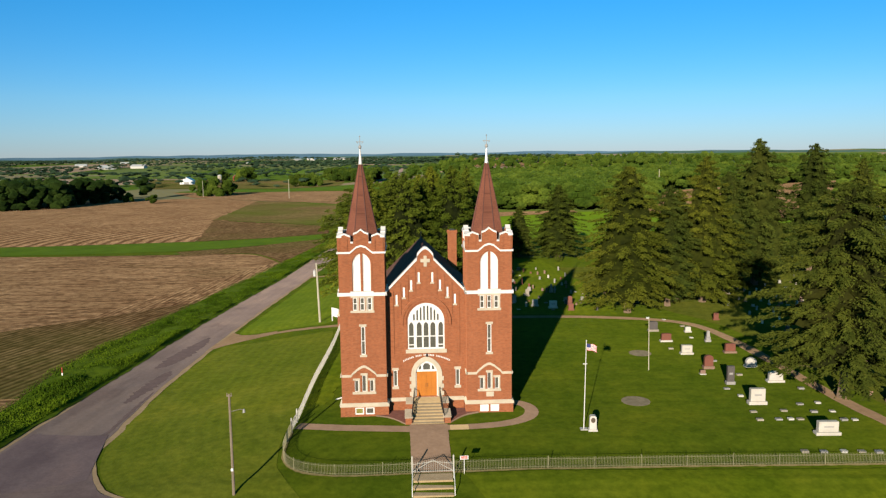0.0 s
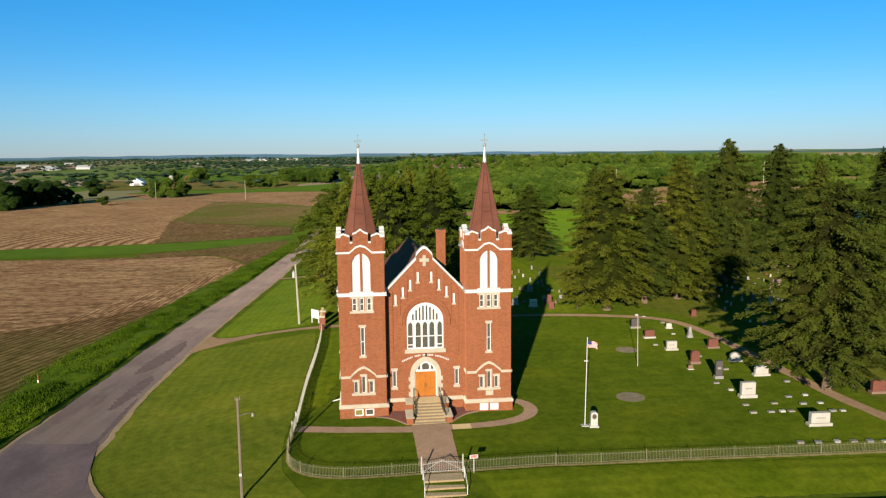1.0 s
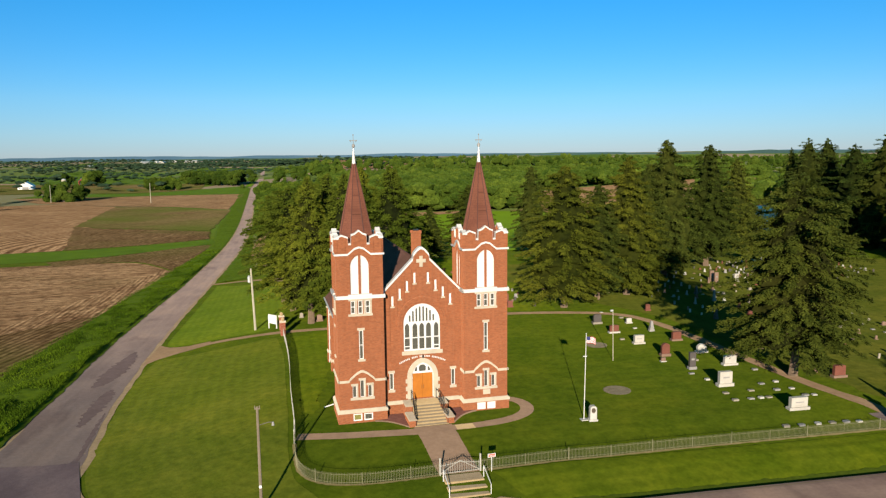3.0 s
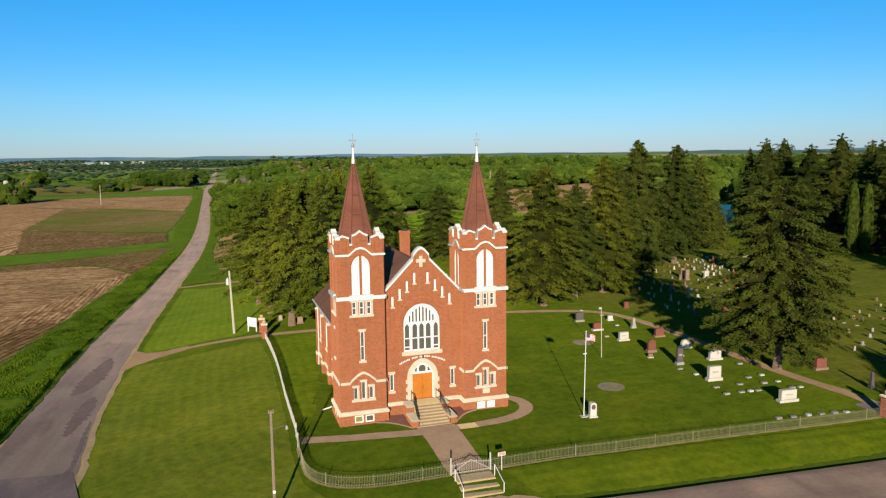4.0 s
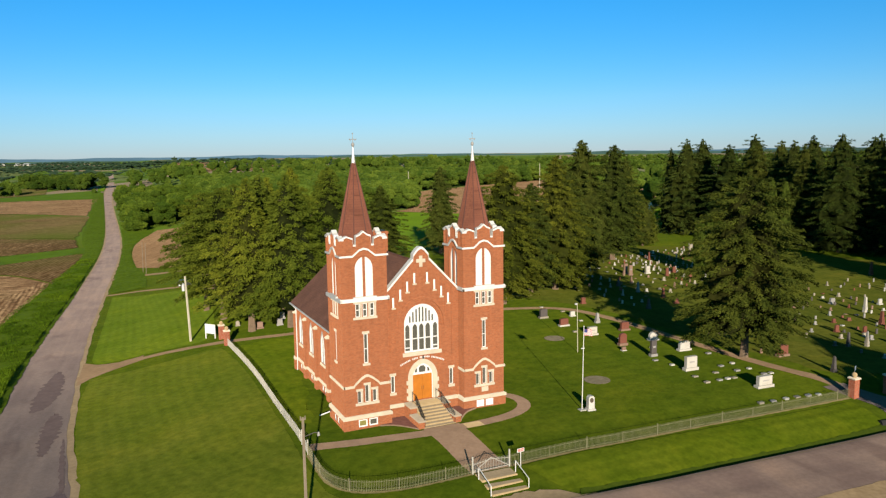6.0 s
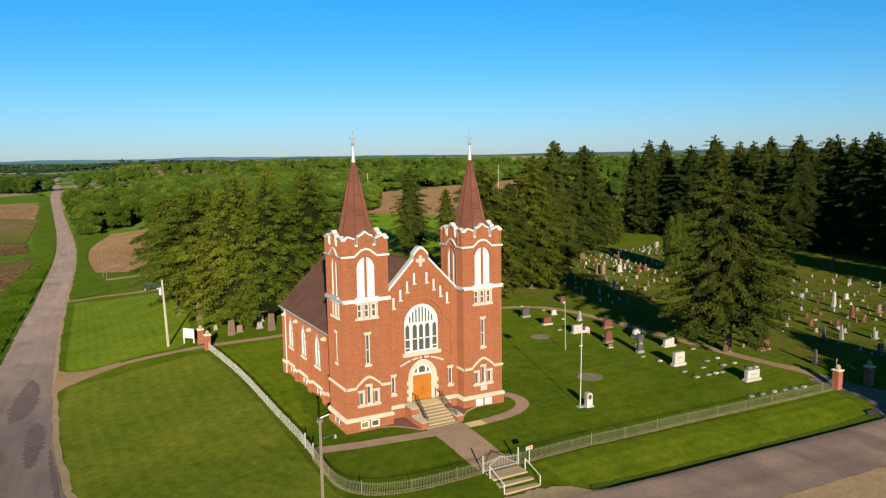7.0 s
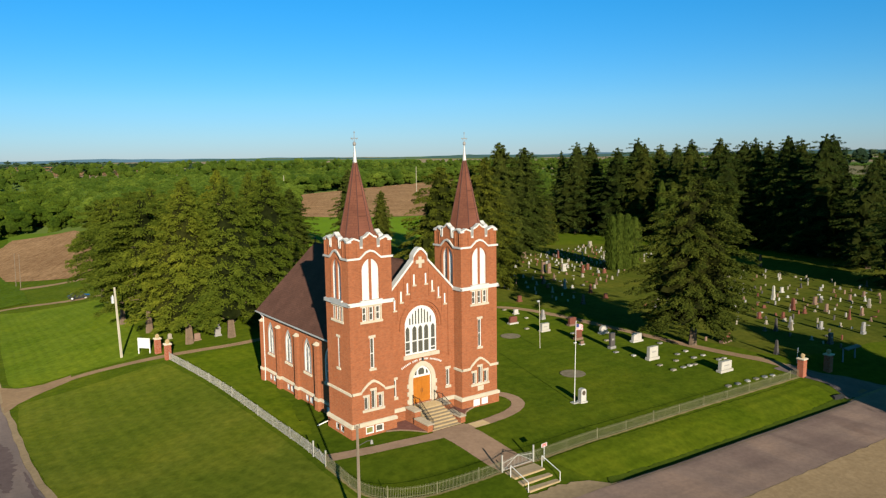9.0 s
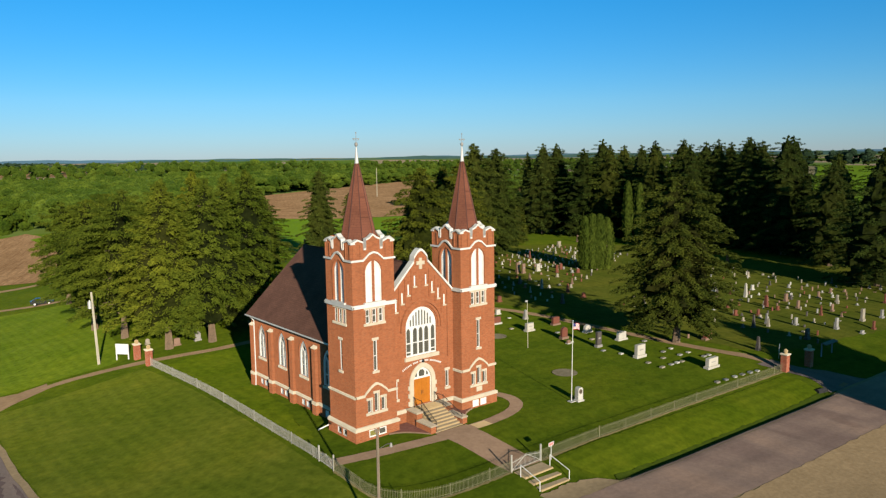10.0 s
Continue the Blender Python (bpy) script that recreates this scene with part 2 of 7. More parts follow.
def field_material(name, soil, straw, shoot, turn, rows, green, centre=None, strength=0.75):
    """Ploughed soil with stubble in rows; green: how much has come up; centre: rows curve round this place."""
    m, ns, ln, b = shader(name, 0.95, 0.0, 0.0)
    v = place(ns)
    if centre:
        sp = ns.new("ShaderNodeSeparateXYZ")
        ln.new(v, sp.inputs[0])
        out = []
        for i in (0, 1):
            d = ns.new("ShaderNodeMath")
            d.operation = "SUBTRACT"
            d.inputs[1].default_value = centre[i]
            ln.new(sp.outputs[i], d.inputs[0])
            out.append(d.outputs[0])
        cb, ar, far = ns.new("ShaderNodeCombineXYZ"), ns.new("ShaderNodeMath"), ns.new("ShaderNodeVectorMath")
        ar.operation, far.operation = "ARCTAN2", "LENGTH"
        ln.new(out[0], cb.inputs[0]), ln.new(out[1], cb.inputs[1])
        ln.new(cb.outputs[0], far.inputs[0])
        ln.new(out[1], ar.inputs[0]), ln.new(out[0], ar.inputs[1])
        rnd, arc = ns.new("ShaderNodeCombineXYZ"), ns.new("ShaderNodeMath")
        arc.operation = "MULTIPLY"
        arc.inputs[1].default_value = 90.0
        ln.new(ar.outputs[0], arc.inputs[0])
        ln.new(far.outputs["Value"], rnd.inputs[0]), ln.new(arc.outputs[0], rnd.inputs[1])
        along = rnd.outputs[0]
    else:
        rot = ns.new("ShaderNodeMapping")
        rot.inputs["Rotation"].default_value = (0, 0, radians(turn))
        ln.new(v, rot.inputs["Vector"])
        along = rot.outputs[0]
    w = node(ns, "ShaderNodeTexWave", Scale=rows, Distortion=2.6, Detail=3.0)
    w.inputs["Detail Scale"].default_value = 0.22
    ln.new(along, w.inputs["Vector"])
    streak = noise_at(ns, ln, along, 1.3, 7, (1.0, 0.07, 1.0))
    blot = noise_at(ns, ln, v, 0.018, 5)
    fine = noise_at(ns, ln, v, 1.6, 6)
    c = mixed(ns, ln, "MIX", ramp(ns, ln, streak, [(0.36, (0, 0, 0)), (0.64, (1, 1, 1))]), soil, straw)
    c = mixed(ns, ln, "MULTIPLY", strength, c, ramp(ns, ln, w.outputs["Fac"], [(0.2, (0.50, 0.46, 0.42)), (0.6, (1.06, 1.04, 1.02))]))
    c = mixed(ns, ln, "MULTIPLY", 0.7, c, ramp(ns, ln, fine, [(0.3, (0.6, 0.6, 0.6)), (0.7, (1.15, 1.15, 1.15))]))
    clod = noise_at(ns, ln, along, 0.9, 10, (1.0, 0.6, 1.0))
    c = mixed(ns, ln, "MULTIPLY", min(0.85, 1.6 * strength), c, ramp(ns, ln, clod, [(0.36, (0.52, 0.50, 0.50)), (0.5, (1.0, 1.0, 1.0)), (0.66, (1.4, 1.4, 1.44))]))
    wide = noise_at(ns, ln, v, 0.05, 4)
    c = mixed(ns, ln, "MULTIPLY", 0.7, c, ramp(ns, ln, wide, [(0.35, (0.78, 0.74, 0.70)), (0.65, (1.1, 1.08, 1.05))]))
    c = mixed(ns, ln, "MIX", ramp(ns, ln, blot, [(0.62 - 0.35 * green, (0, 0, 0)), (0.95 - 0.35 * green, (0.8, 0.8, 0.8))]), c, mixed(ns, ln, "MULTIPLY", 0.8, shoot, ramp(ns, ln, w.outputs["Fac"], [(0.25, (0.6, 0.55, 0.5)), (0.55, (1.1, 1.1, 1.1))])))
    ln.new(c, b.inputs["Base Color"])
    bp = node(ns, "ShaderNodeBump", Strength=0.5, Distance=0.1)
    ln.new(w.outputs["Fac"], bp.inputs["Height"])
    ln.new(bp.outputs[0], b.inputs["Normal"])
    return m


def asphalt_material(name, one, two, along=(0.9, 0.05, 1), old=None):
    """Worn asphalt; old: a darker, older surface towards the junction in the west."""
    m, ns, ln, b = shader(name, 0.9, 0.0, 0.06)
    v = place(ns)
    fine = noise_at(ns, ln, v, 9.0, 5)
    streak = noise_at(ns, ln, v, 1.0, 5, along)
    grit = noise_at(ns, ln, v, 2.6, 6)
    patch = noise_at(ns, ln, v, 0.16, 4, (1.0, 0.35, 1))
    c = mixed(ns, ln, "MIX", fine, one, two)
    if old:
        sw, age = ns.new("ShaderNodeSeparateXYZ"), ns.new("ShaderNodeMapRange")
        ln.new(v, sw.inputs[0]), ln.new(sw.outputs[0], age.inputs["Value"])
        age.inputs["From Min"].default_value, age.inputs["From Max"].default_value = -8.0, -26.0
        c = mixed(ns, ln, "MIX", age.outputs[0], c, mixed(ns, ln, "MIX", fine, *old))
    c = mixed(ns, ln, "MULTIPLY", 0.5, c, ramp(ns, ln, streak, [(0.3, (0.70, 0.70, 0.72)), (0.7, (1.12, 1.10, 1.08))]))
    c = mixed(ns, ln, "MULTIPLY", 0.9, c, ramp(ns, ln, patch, [(0.60, (1.0, 1.0, 1.0)), (0.66, (0.74, 0.72, 0.74))]))
    wear = noise_at(ns, ln, v, 0.22, 6, (1.0, 0.5, 1))
    c = mixed(ns, ln, "MULTIPLY", 0.55 if old else 0.35, c, ramp(ns, ln, wear, [(0.36, (0.66, 0.63, 0.68)), (0.5, (1.0, 1.0, 1.0)), (0.66, (1.36, 1.28, 1.16))]))
    # bleached and dustier away from the junction
    sx = ns.new("ShaderNodeSeparateXYZ")
    ln.new(v, sx.inputs[0])
    worn = ns.new("ShaderNodeMapRange")
    for k, val in (("From Min", 18.0), ("From Max", 90.0)):
        worn.inputs[k].default_value = val
    ln.new(sx.outputs[1], worn.inputs["Value"])
    c = mixed(ns, ln, "MIX", worn.outputs[0], c, mixed(ns, ln, "MULTIPLY", 1.0, c, (1.62, 1.52, 1.42)))
    c = mixed(ns, ln, "MULTIPLY", 0.32, c, ramp(ns, ln, grit, [(0.35, (0.74, 0.74, 0.74)), (0.65, (1.14, 1.14, 1.14))]))
    ln.new(c, b.inputs["Base Color"])
    bp = node(ns, "ShaderNodeBump", Strength=0.3, Distance=0.02)
    ln.new(fine, bp.inputs["Height"])
    ln.new(bp.outputs[0], b.inputs["Normal"])
    return m


def glass_material(name, tint):
    m, ns, ln, b = shader(name, 0.08, 0.0, 0.5)
    v = place(ns)
    c = mixed(ns, ln, "MIX", noise_at(ns, ln, v, 5.0, 2), tuple(0.5 * q for q in tint), tint)
    ln.new(c, b.inputs["Base Color"])
    b.inputs["Transmission Weight"].default_value = 0.35
    return m


LAWN = lawn_material("lawn_grass", (0.022, 0.037, 0.002), (0.045, 0.067, 0.004), (0.031, 0.046, 0.003), (0.055, 0.074, 0.005), 90)
# lighter copy of lawn_grass, sunlight put into its colour
LAWNSIDE = lawn_material("sunlit_tone_grass", (0.029, 0.046, 0.002), (0.058, 0.083, 0.004), (0.040, 0.057, 0.003), (0.072, 0.092, 0.006), 0, 0.45, True)
ASPHALT = asphalt_material("worn_asphalt", (0.080, 0.064, 0.061), (0.122, 0.098, 0.094))
PINKASPHALT = asphalt_material("pinkish_asphalt", (0.132, 0.094, 0.080), (0.176, 0.126, 0.108), (0.05, 0.9, 1), ((0.064, 0.049, 0.052), (0.104, 0.082, 0.082)))
JUNCTION = asphalt_material("dark_junction_asphalt", (0.060, 0.046, 0.052), (0.100, 0.079, 0.084), (0.3, 0.12, 1), ((0.060, 0.046, 0.052), (0.100, 0.079, 0.084)))
PATCHED = plain("dark_patched_asphalt", (0.058, 0.043, 0.044), (0.094, 0.071, 0.071), 0.9, 2.2, 0.6, spec=0.03)
GRAVEL = plain("tan_gravel", (0.154, 0.104, 0.059), (0.291, 0.209, 0.125), 0.95, 3.0, 0.35, bump=0.6, spec=0.03)
SHOULDER = plain("sandy_road_edge", (0.126, 0.094, 0.060), (0.215, 0.163, 0.103), 0.95, 2.5, 0.5, bump=0.6, spec=0.03)
TRACK = plain("dirt_drive", (0.113, 0.075, 0.046), (0.189, 0.130, 0.081), 0.95, 2.0, 0.4, bump=0.5, spec=0.03)
CONCRETE = plain("pinkish_concrete_path", (0.151, 0.098, 0.067), (0.227, 0.154, 0.110), 0.9, 3.0, 0.6, spec=0.03)
STEPSTONE = plain("tan_concrete_steps", (0.292, 0.209, 0.109), (0.415, 0.305, 0.169), 0.9, 4.0, 0.8)
REDGRAVEL = plain("red_crushed_stone", (0.070, 0.028, 0.023), (0.162, 0.072, 0.058), 0.95, 5.0, 1.0, bump=0.8, spec=0.03)
BRICK = brickwork("red_brick", (0.304, 0.097, 0.039), (0.256, 0.079, 0.033), (0.268, 0.134, 0.076))
PILLARBRICK = brickwork("pillar_brick", (0.310, 0.073, 0.034), (0.241, 0.053, 0.026), (0.327, 0.206, 0.146))
LIMESTONE = plain("cream_limestone", (0.395, 0.342, 0.258), (0.520, 0.462, 0.368), 0.8, 2.5, 0.8)
WHITE = plain("white_paint", (0.591, 0.576, 0.551), (0.656, 0.648, 0.631), 0.5, 3.0, 0.6, bump=0.05)
COPING = plain("white_coping", (0.544, 0.520, 0.488), (0.640, 0.624, 0.600), 0.55, 2.0, 0.7, bump=0.1)
GREYCAP = plain("grey_stone_cap", (0.251, 0.209, 0.158), (0.372, 0.308, 0.234), 0.85, 3.0, 0.8)
DECK = plain("tower_roof_metal", (0.189, 0.172, 0.155), (0.292, 0.267, 0.241), 0.6, 2.0, 0.6)
ROOF = shingles("brown_shingles", (0.080, 0.041, 0.031), (0.066, 0.034, 0.026), 0.16, 0.4)
SPIRE = shingles("red_brown_spire_shingles", (0.172, 0.066, 0.042), (0.150, 0.056, 0.037), 0.22, 0.35)
SPIRETRIM = plain("spire_seam", (0.062, 0.024, 0.018), (0.098, 0.038, 0.028), 0.7)
ZINC = plain("pale_metal", (0.533, 0.499, 0.456), (0.636, 0.602, 0.559), 0.4, 3.0, 0.5, metal=0.3)
IRON = plain("black_iron", (0.012, 0.011, 0.010), (0.03, 0.027, 0.024), 0.5, 6.0)
OAK = plain("golden_oak_door", (0.344, 0.107, 0.010), (0.430, 0.150, 0.015), 0.5, 2.5, 0.8, bump=0.1)
GLASS = glass_material("dark_leaded_glass", (0.15, 0.145, 0.12))
OLDGLASS = glass_material("yellowed_glass", (0.35, 0.32, 0.10))
PINE = foliage("spruce_needles", (0.056, 0.076, 0.008), (0.134, 0.163, 0.019), 0.0, 0.5)
PINEDARK = foliage("dark_spruce_needles", (0.032, 0.049, 0.011), (0.088, 0.117, 0.023), 0.0, 0.5, 0.35)
PINEMID = foliage("olive_spruce_needles", (0.040, 0.054, 0.008), (0.104, 0.122, 0.017), 0.0, 0.4)
CEDAR = foliage("arborvitae_leaves", (0.058, 0.085, 0.012), (0.105, 0.138, 0.020), 0.0, 0.2)
LEAF = foliage("broad_leaves", (0.054, 0.092, 0.011), (0.134, 0.190, 0.027), 0.0, 0.8, 0.4)
THICKET = foliage("thicket_leaves", (0.030, 0.060, 0.008), (0.090, 0.142, 0.018), 0.0, 0.7, 0.4)
# two darkened leaf colours, with the woods' shade put into them
DARKLEAF = foliage("shade_toned_wood_leaves", (0.019, 0.040, 0.004), (0.055, 0.086, 0.011))
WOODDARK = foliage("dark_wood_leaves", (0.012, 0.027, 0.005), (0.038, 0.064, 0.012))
TUFT = foliage("tall_grass", (0.054, 0.105, 0.004), (0.116, 0.181, 0.010))
BARK = plain("conifer_bark", (0.085, 0.059, 0.040), (0.221, 0.157, 0.105), 0.95, 4.0, 0.9, bump=0.8)
VERGE = plain("tall_verge_grass", (0.012, 0.028, 0.002), (0.060, 0.092, 0.006), 0.95, 1.2, 0.16, bump=1.0, spec=0.02)
# west lawn, toned paler than lawn_grass
LAWNPALE = lawn_material("pale_mown_grass", (0.038, 0.051, 0.004), (0.066, 0.086, 0.008), (0.051, 0.061, 0.005), (0.077, 0.094, 0.012), 0, 0.36, True)
LAWNOLD = lawn_material("thin_cemetery_grass", (0.028, 0.036, 0.004), (0.050, 0.061, 0.008), (0.039, 0.044, 0.005), (0.066, 0.071, 0.012), 8)
LAWNBRIGHT = lawn_material("bright_mown_grass", (0.037, 0.059, 0.003), (0.066, 0.101, 0.007), (0.048, 0.071, 0.004), (0.081, 0.115, 0.011), 0, 0.4, True)
DITCHDARK = plain("ditch_shade_grass", (0.016, 0.030, 0.003), (0.042, 0.060, 0.006), 0.95, 2.5, 0.4, bump=0.9, spec=0.03)
CROP = plain("young_crop", (0.044, 0.085, 0.003), (0.080, 0.131, 0.006), 0.95, 0.8, 0.05, bump=0.6, spec=0.03)
STRIPGRASS = plain("grass_strip", (0.022, 0.046, 0.003), (0.058, 0.098, 0.006), 0.95, 0.12, 0.6, bump=0.9, spec=0.03)
STUBBLE = field_material("ploughed_stubble", (0.100, 0.060, 0.034), (0.222, 0.152, 0.090), (0.036, 0.038, 0.012), 86, 0.24, 0.16, None, 0.66)
HEADLAND = field_material("ploughed_headland", (0.100, 0.060, 0.034), (0.222, 0.152, 0.090), (0.033, 0.036, 0.011), -3, 0.3, 0.16, None, 0.6)
STUBBLE2 = field_material("ploughed_slope", (0.120, 0.071, 0.040), (0.245, 0.168, 0.100), (0.043, 0.044, 0.013), 0, 0.058, 0.04, (-40, 235), 1.0)
SPROUT = field_material("sprouting_field", (0.070, 0.046, 0.023), (0.114, 0.079, 0.043), (0.037, 0.048, 0.010), 8, 0.26, 0.5, None, 0.75)
GREENBROWN = field_material("grassy_field", (0.075, 0.054, 0.026), (0.130, 0.093, 0.049), (0.045, 0.063, 0.011), 60, 0.1, 0.9, None, 0.35)
BARE = field_material("bare_brown_field", (0.140, 0.086, 0.048), (0.185, 0.120, 0.070), (0.090, 0.069, 0.030), 20, 0.3, 0.0, None, 0.2)
POLE = plain("weathered_pole_wood", (0.134, 0.102, 0.072), (0.228, 0.184, 0.139), 0.9, 5.0, 0.7)
PALEPOLE = plain("pale_pole_wood", (0.327, 0.301, 0.232), (0.447, 0.413, 0.327), 0.85, 5.0, 0.7)
GALV = plain("galvanised_metal", (0.48, 0.48, 0.47), (0.62, 0.62, 0.61), 0.45, 5.0, 0.8, metal=0.4)
PICKET = plain("white_picket_metal", (0.152, 0.144, 0.085), (0.248, 0.232, 0.143), 0.55, 6.0, 0.7, spec=0.1)
MARBLE = plain("white_marble", (0.220, 0.190, 0.145), (0.350, 0.310, 0.250), 0.7, 3.0, 1.2, each=0.35)
GRANITE = plain("grey_granite", (0.198, 0.189, 0.181), (0.361, 0.344, 0.327), 0.6, 9.0, 1.0, each=0.5)
PALEGRANITE = plain("pale_granite", (0.396, 0.378, 0.344), (0.516, 0.490, 0.447), 0.65, 8.0, 1.0, each=0.3)
REDGRANITE = plain("red_granite", (0.12, 0.040, 0.026), (0.22, 0.078, 0.052), 0.55, 9.0, 1.0, each=0.4)
PINKGRANITE = plain("pink_granite", (0.17, 0.105, 0.075), (0.26, 0.165, 0.12), 0.6, 9.0, 1.0, each=0.3)
BLACKGRANITE = plain("dark_granite", (0.05, 0.045, 0.042), (0.11, 0.095, 0.09), 0.45, 9.0, 1.0)
BRONZE = plain("dark_bronze", (0.05, 0.038, 0.028), (0.10, 0.075, 0.05), 0.45, 6.0)
SIGNWHITE = plain("white_board", (0.671, 0.671, 0.662), (0.722, 0.722, 0.714), 0.5, 2.0, 0.8, bump=0.0)
SIGNRED = plain("red_print", (0.45, 0.05, 0.03), (0.55, 0.08, 0.05), 0.6)
FLAGRED = plain("flag_red", (0.387, 0.026, 0.030), (0.473, 0.043, 0.043), 0.8)
FLAGBLUE = plain("flag_blue", (0.03, 0.035, 0.14), (0.04, 0.05, 0.19), 0.8)
BARNRED = plain("barn_red", (0.28, 0.05, 0.03), (0.38, 0.08, 0.05), 0.8, 1.0, 0.2)
BLUEROOF = plain("blue_grey_roof", (0.12, 0.15, 0.20), (0.20, 0.24, 0.30), 0.5, 1.0, 0.2)
RUBBER = plain("tyre_rubber", (0.015, 0.015, 0.015), (0.03, 0.03, 0.03), 0.9)
CARPAINT = plain("dark_car_paint", (0.008, 0.012, 0.011), (0.014, 0.019, 0.017), 0.25, 2.0, 0.6, bump=0.0, spec=0.6)
# hill colours blued: the haze of distance is put into the base colour
HAZE = plain("haze_tinted_far_hills", (0.049, 0.102, 0.156), (0.075, 0.139, 0.199), 1.0, 0.01, 0.002, bump=0.0, spec=0.0)
HAZEHILL = plain("haze_tinted_wooded_hills", (0.028, 0.062, 0.062), (0.052, 0.096, 0.088), 1.0, 0.03, 0.004, bump=0.0, spec=0.0)
# crown cores: shade between the boughs put into a dark colour
INNERMID = foliage("olive_crown_core_shade", (0.015, 0.021, 0.004), (0.046, 0.057, 0.009), 0.9, 0.4)
INNER = foliage("crown_core_shade", (0.012, 0.016, 0.004), (0.026, 0.032, 0.007), 0.8)
PICKETWHITE = plain("white_picket_paint", (0.300, 0.288, 0.250), (0.430, 0.414, 0.370), 0.55, 6.0, 0.7)
# leaf colour dulled and blued, painting in the distance haze
HAZELEAF = foliage("haze_tinted_far_leaves", (0.024, 0.048, 0.030), (0.049, 0.081, 0.047))
PINEDEEP = foliage("deep_green_spruce_needles", (0.028, 0.042, 0.008), (0.078, 0.098, 0.016), 0.0, 0.4)
SLAB = plain("stained_concrete", (0.055, 0.050, 0.034), (0.145, 0.125, 0.090), 0.95, 3.0, 0.9, spec=0.03)
DRYGRASS = plain("dry_trodden_grass", (0.10, 0.085, 0.035), (0.19, 0.155, 0.075), 0.95, 3.0, 0.9, spec=0.02)
# tread colour: real dirt, and the dimmer step tops painted in
OLDSTEP = plain("dirty_shaded_steps", (0.15, 0.115, 0.075), (0.27, 0.215, 0.145), 0.95, 3.0, 0.9, spec=0.05)


# ---- shapes ----
def part(name, bm, material, parent=None, label=""):
    """Links a bmesh as one mesh object under a thing or a part."""
    me = bpy.data.meshes.new(name)
    bm.to_mesh(me)
    bm.free()
    me.materials.append(material)
    ob = new(name, me)
    if parent is not None:
        ob.parent = parent
    return tagged(ob, label)


def thing(name, label, category, at=(0, 0, 0), turn=0.0, group="", kind=""):
    ob = new(name)
    ob.empty_display_size = 0.3
    ob.matrix_world = pose(*at, 0, 0, turn)
    return tagged(ob, label, category, group, kind)


def box(bm, x0, x1, y0, y1, z0, z1, m=None, bevel=0.0):
    vs = [bm.verts.new((x, y, z)) for z in (z0, z1) for y in (y0, y1) for x in (x0, x1)]
    fs = [bm.faces.new([vs[i] for i in f]) for f in ((0, 2, 3, 1), (4, 5, 7, 6), (0, 1, 5, 4), (2, 6, 7, 3), (0, 4, 6, 2), (1, 3, 7, 5))]
    if bevel:
        es = list({e for f in fs for e in f.edges})
        r = bmesh.ops.bevel(bm, geom=es, offset=bevel, segments=1, affect="EDGES")
        vs = list({v for f in r["faces"] for v in f.verts})
    if m is not None:
        bmesh.ops.transform(bm, matrix=m, verts=vs)
    return bm


def prism(bm, pts, y0, y1, m=None):
    """A polygon of (x, z) points, pushed from y0 to y1."""
    one = [bm.verts.new((x, y0, z)) for x, z in pts]
    two = [bm.verts.new((x, y1, z)) for x, z in pts]
    n = len(pts)
    bm.faces.new(one)
    bm.faces.new(two[::-1])
    for i in range(n):
        bm.faces.new((one[i], two[i], two[(i + 1) % n], one[(i + 1) % n]))
    bmesh.ops.recalc_face_normals(bm, faces=list({f for v in one + two for f in v.link_faces}))
    if m is not None:
        bmesh.ops.transform(bm, matrix=m, verts=one + two)
    return bm


def tube(bm, a, b, r0, r1=None, n=8, caps=True):
    a, b = Vector(a), Vector(b)
    r1 = r0 if r1 is None else r1
    m = Matrix.Translation((a + b) / 2) @ (b - a).to_track_quat("Z", "Y").to_matrix().to_4x4()
    bmesh.ops.create_cone(bm, cap_ends=caps, segments=n, radius1=r0, radius2=r1, depth=(b - a).length, matrix=m)
    return bm


def ball(bm, at, r, sub=2, squash=(1, 1, 1)):
    bmesh.ops.create_icosphere(bm, subdivisions=sub, radius=r, matrix=Matrix.Translation(at) @ Matrix.Diagonal((*squash, 1)))
    return bm


def arch(xc, z0, spring, top, half, n=8):
    """The outline of a pointed opening, as (x, z) points."""
    rise = top - spring
    if rise < half:
        pts = [(half * math.cos(t), rise * math.sin(t)) for t in [math.pi * i / (2 * n) for i in range(2 * n + 1)]]
    else:
        r = (half * half + rise * rise) / (2 * half)
        end = math.asin(min(1, rise / r))
        right = [(r * math.cos(end * i / n) - (r - half), r * math.sin(end * i / n)) for i in range(n + 1)]
        pts = right + [(-x, z) for x, z in right[-2::-1]]
    return [(xc + half, z0)] + [(xc + x, spring + z) for x, z in pts] + [(xc - half, z0)]


def strip(pts, thick):
    """A band that follows a line of (x, z) points, thick upwards."""
    return pts + [(x, z + thick) for x, z in reversed(pts)]


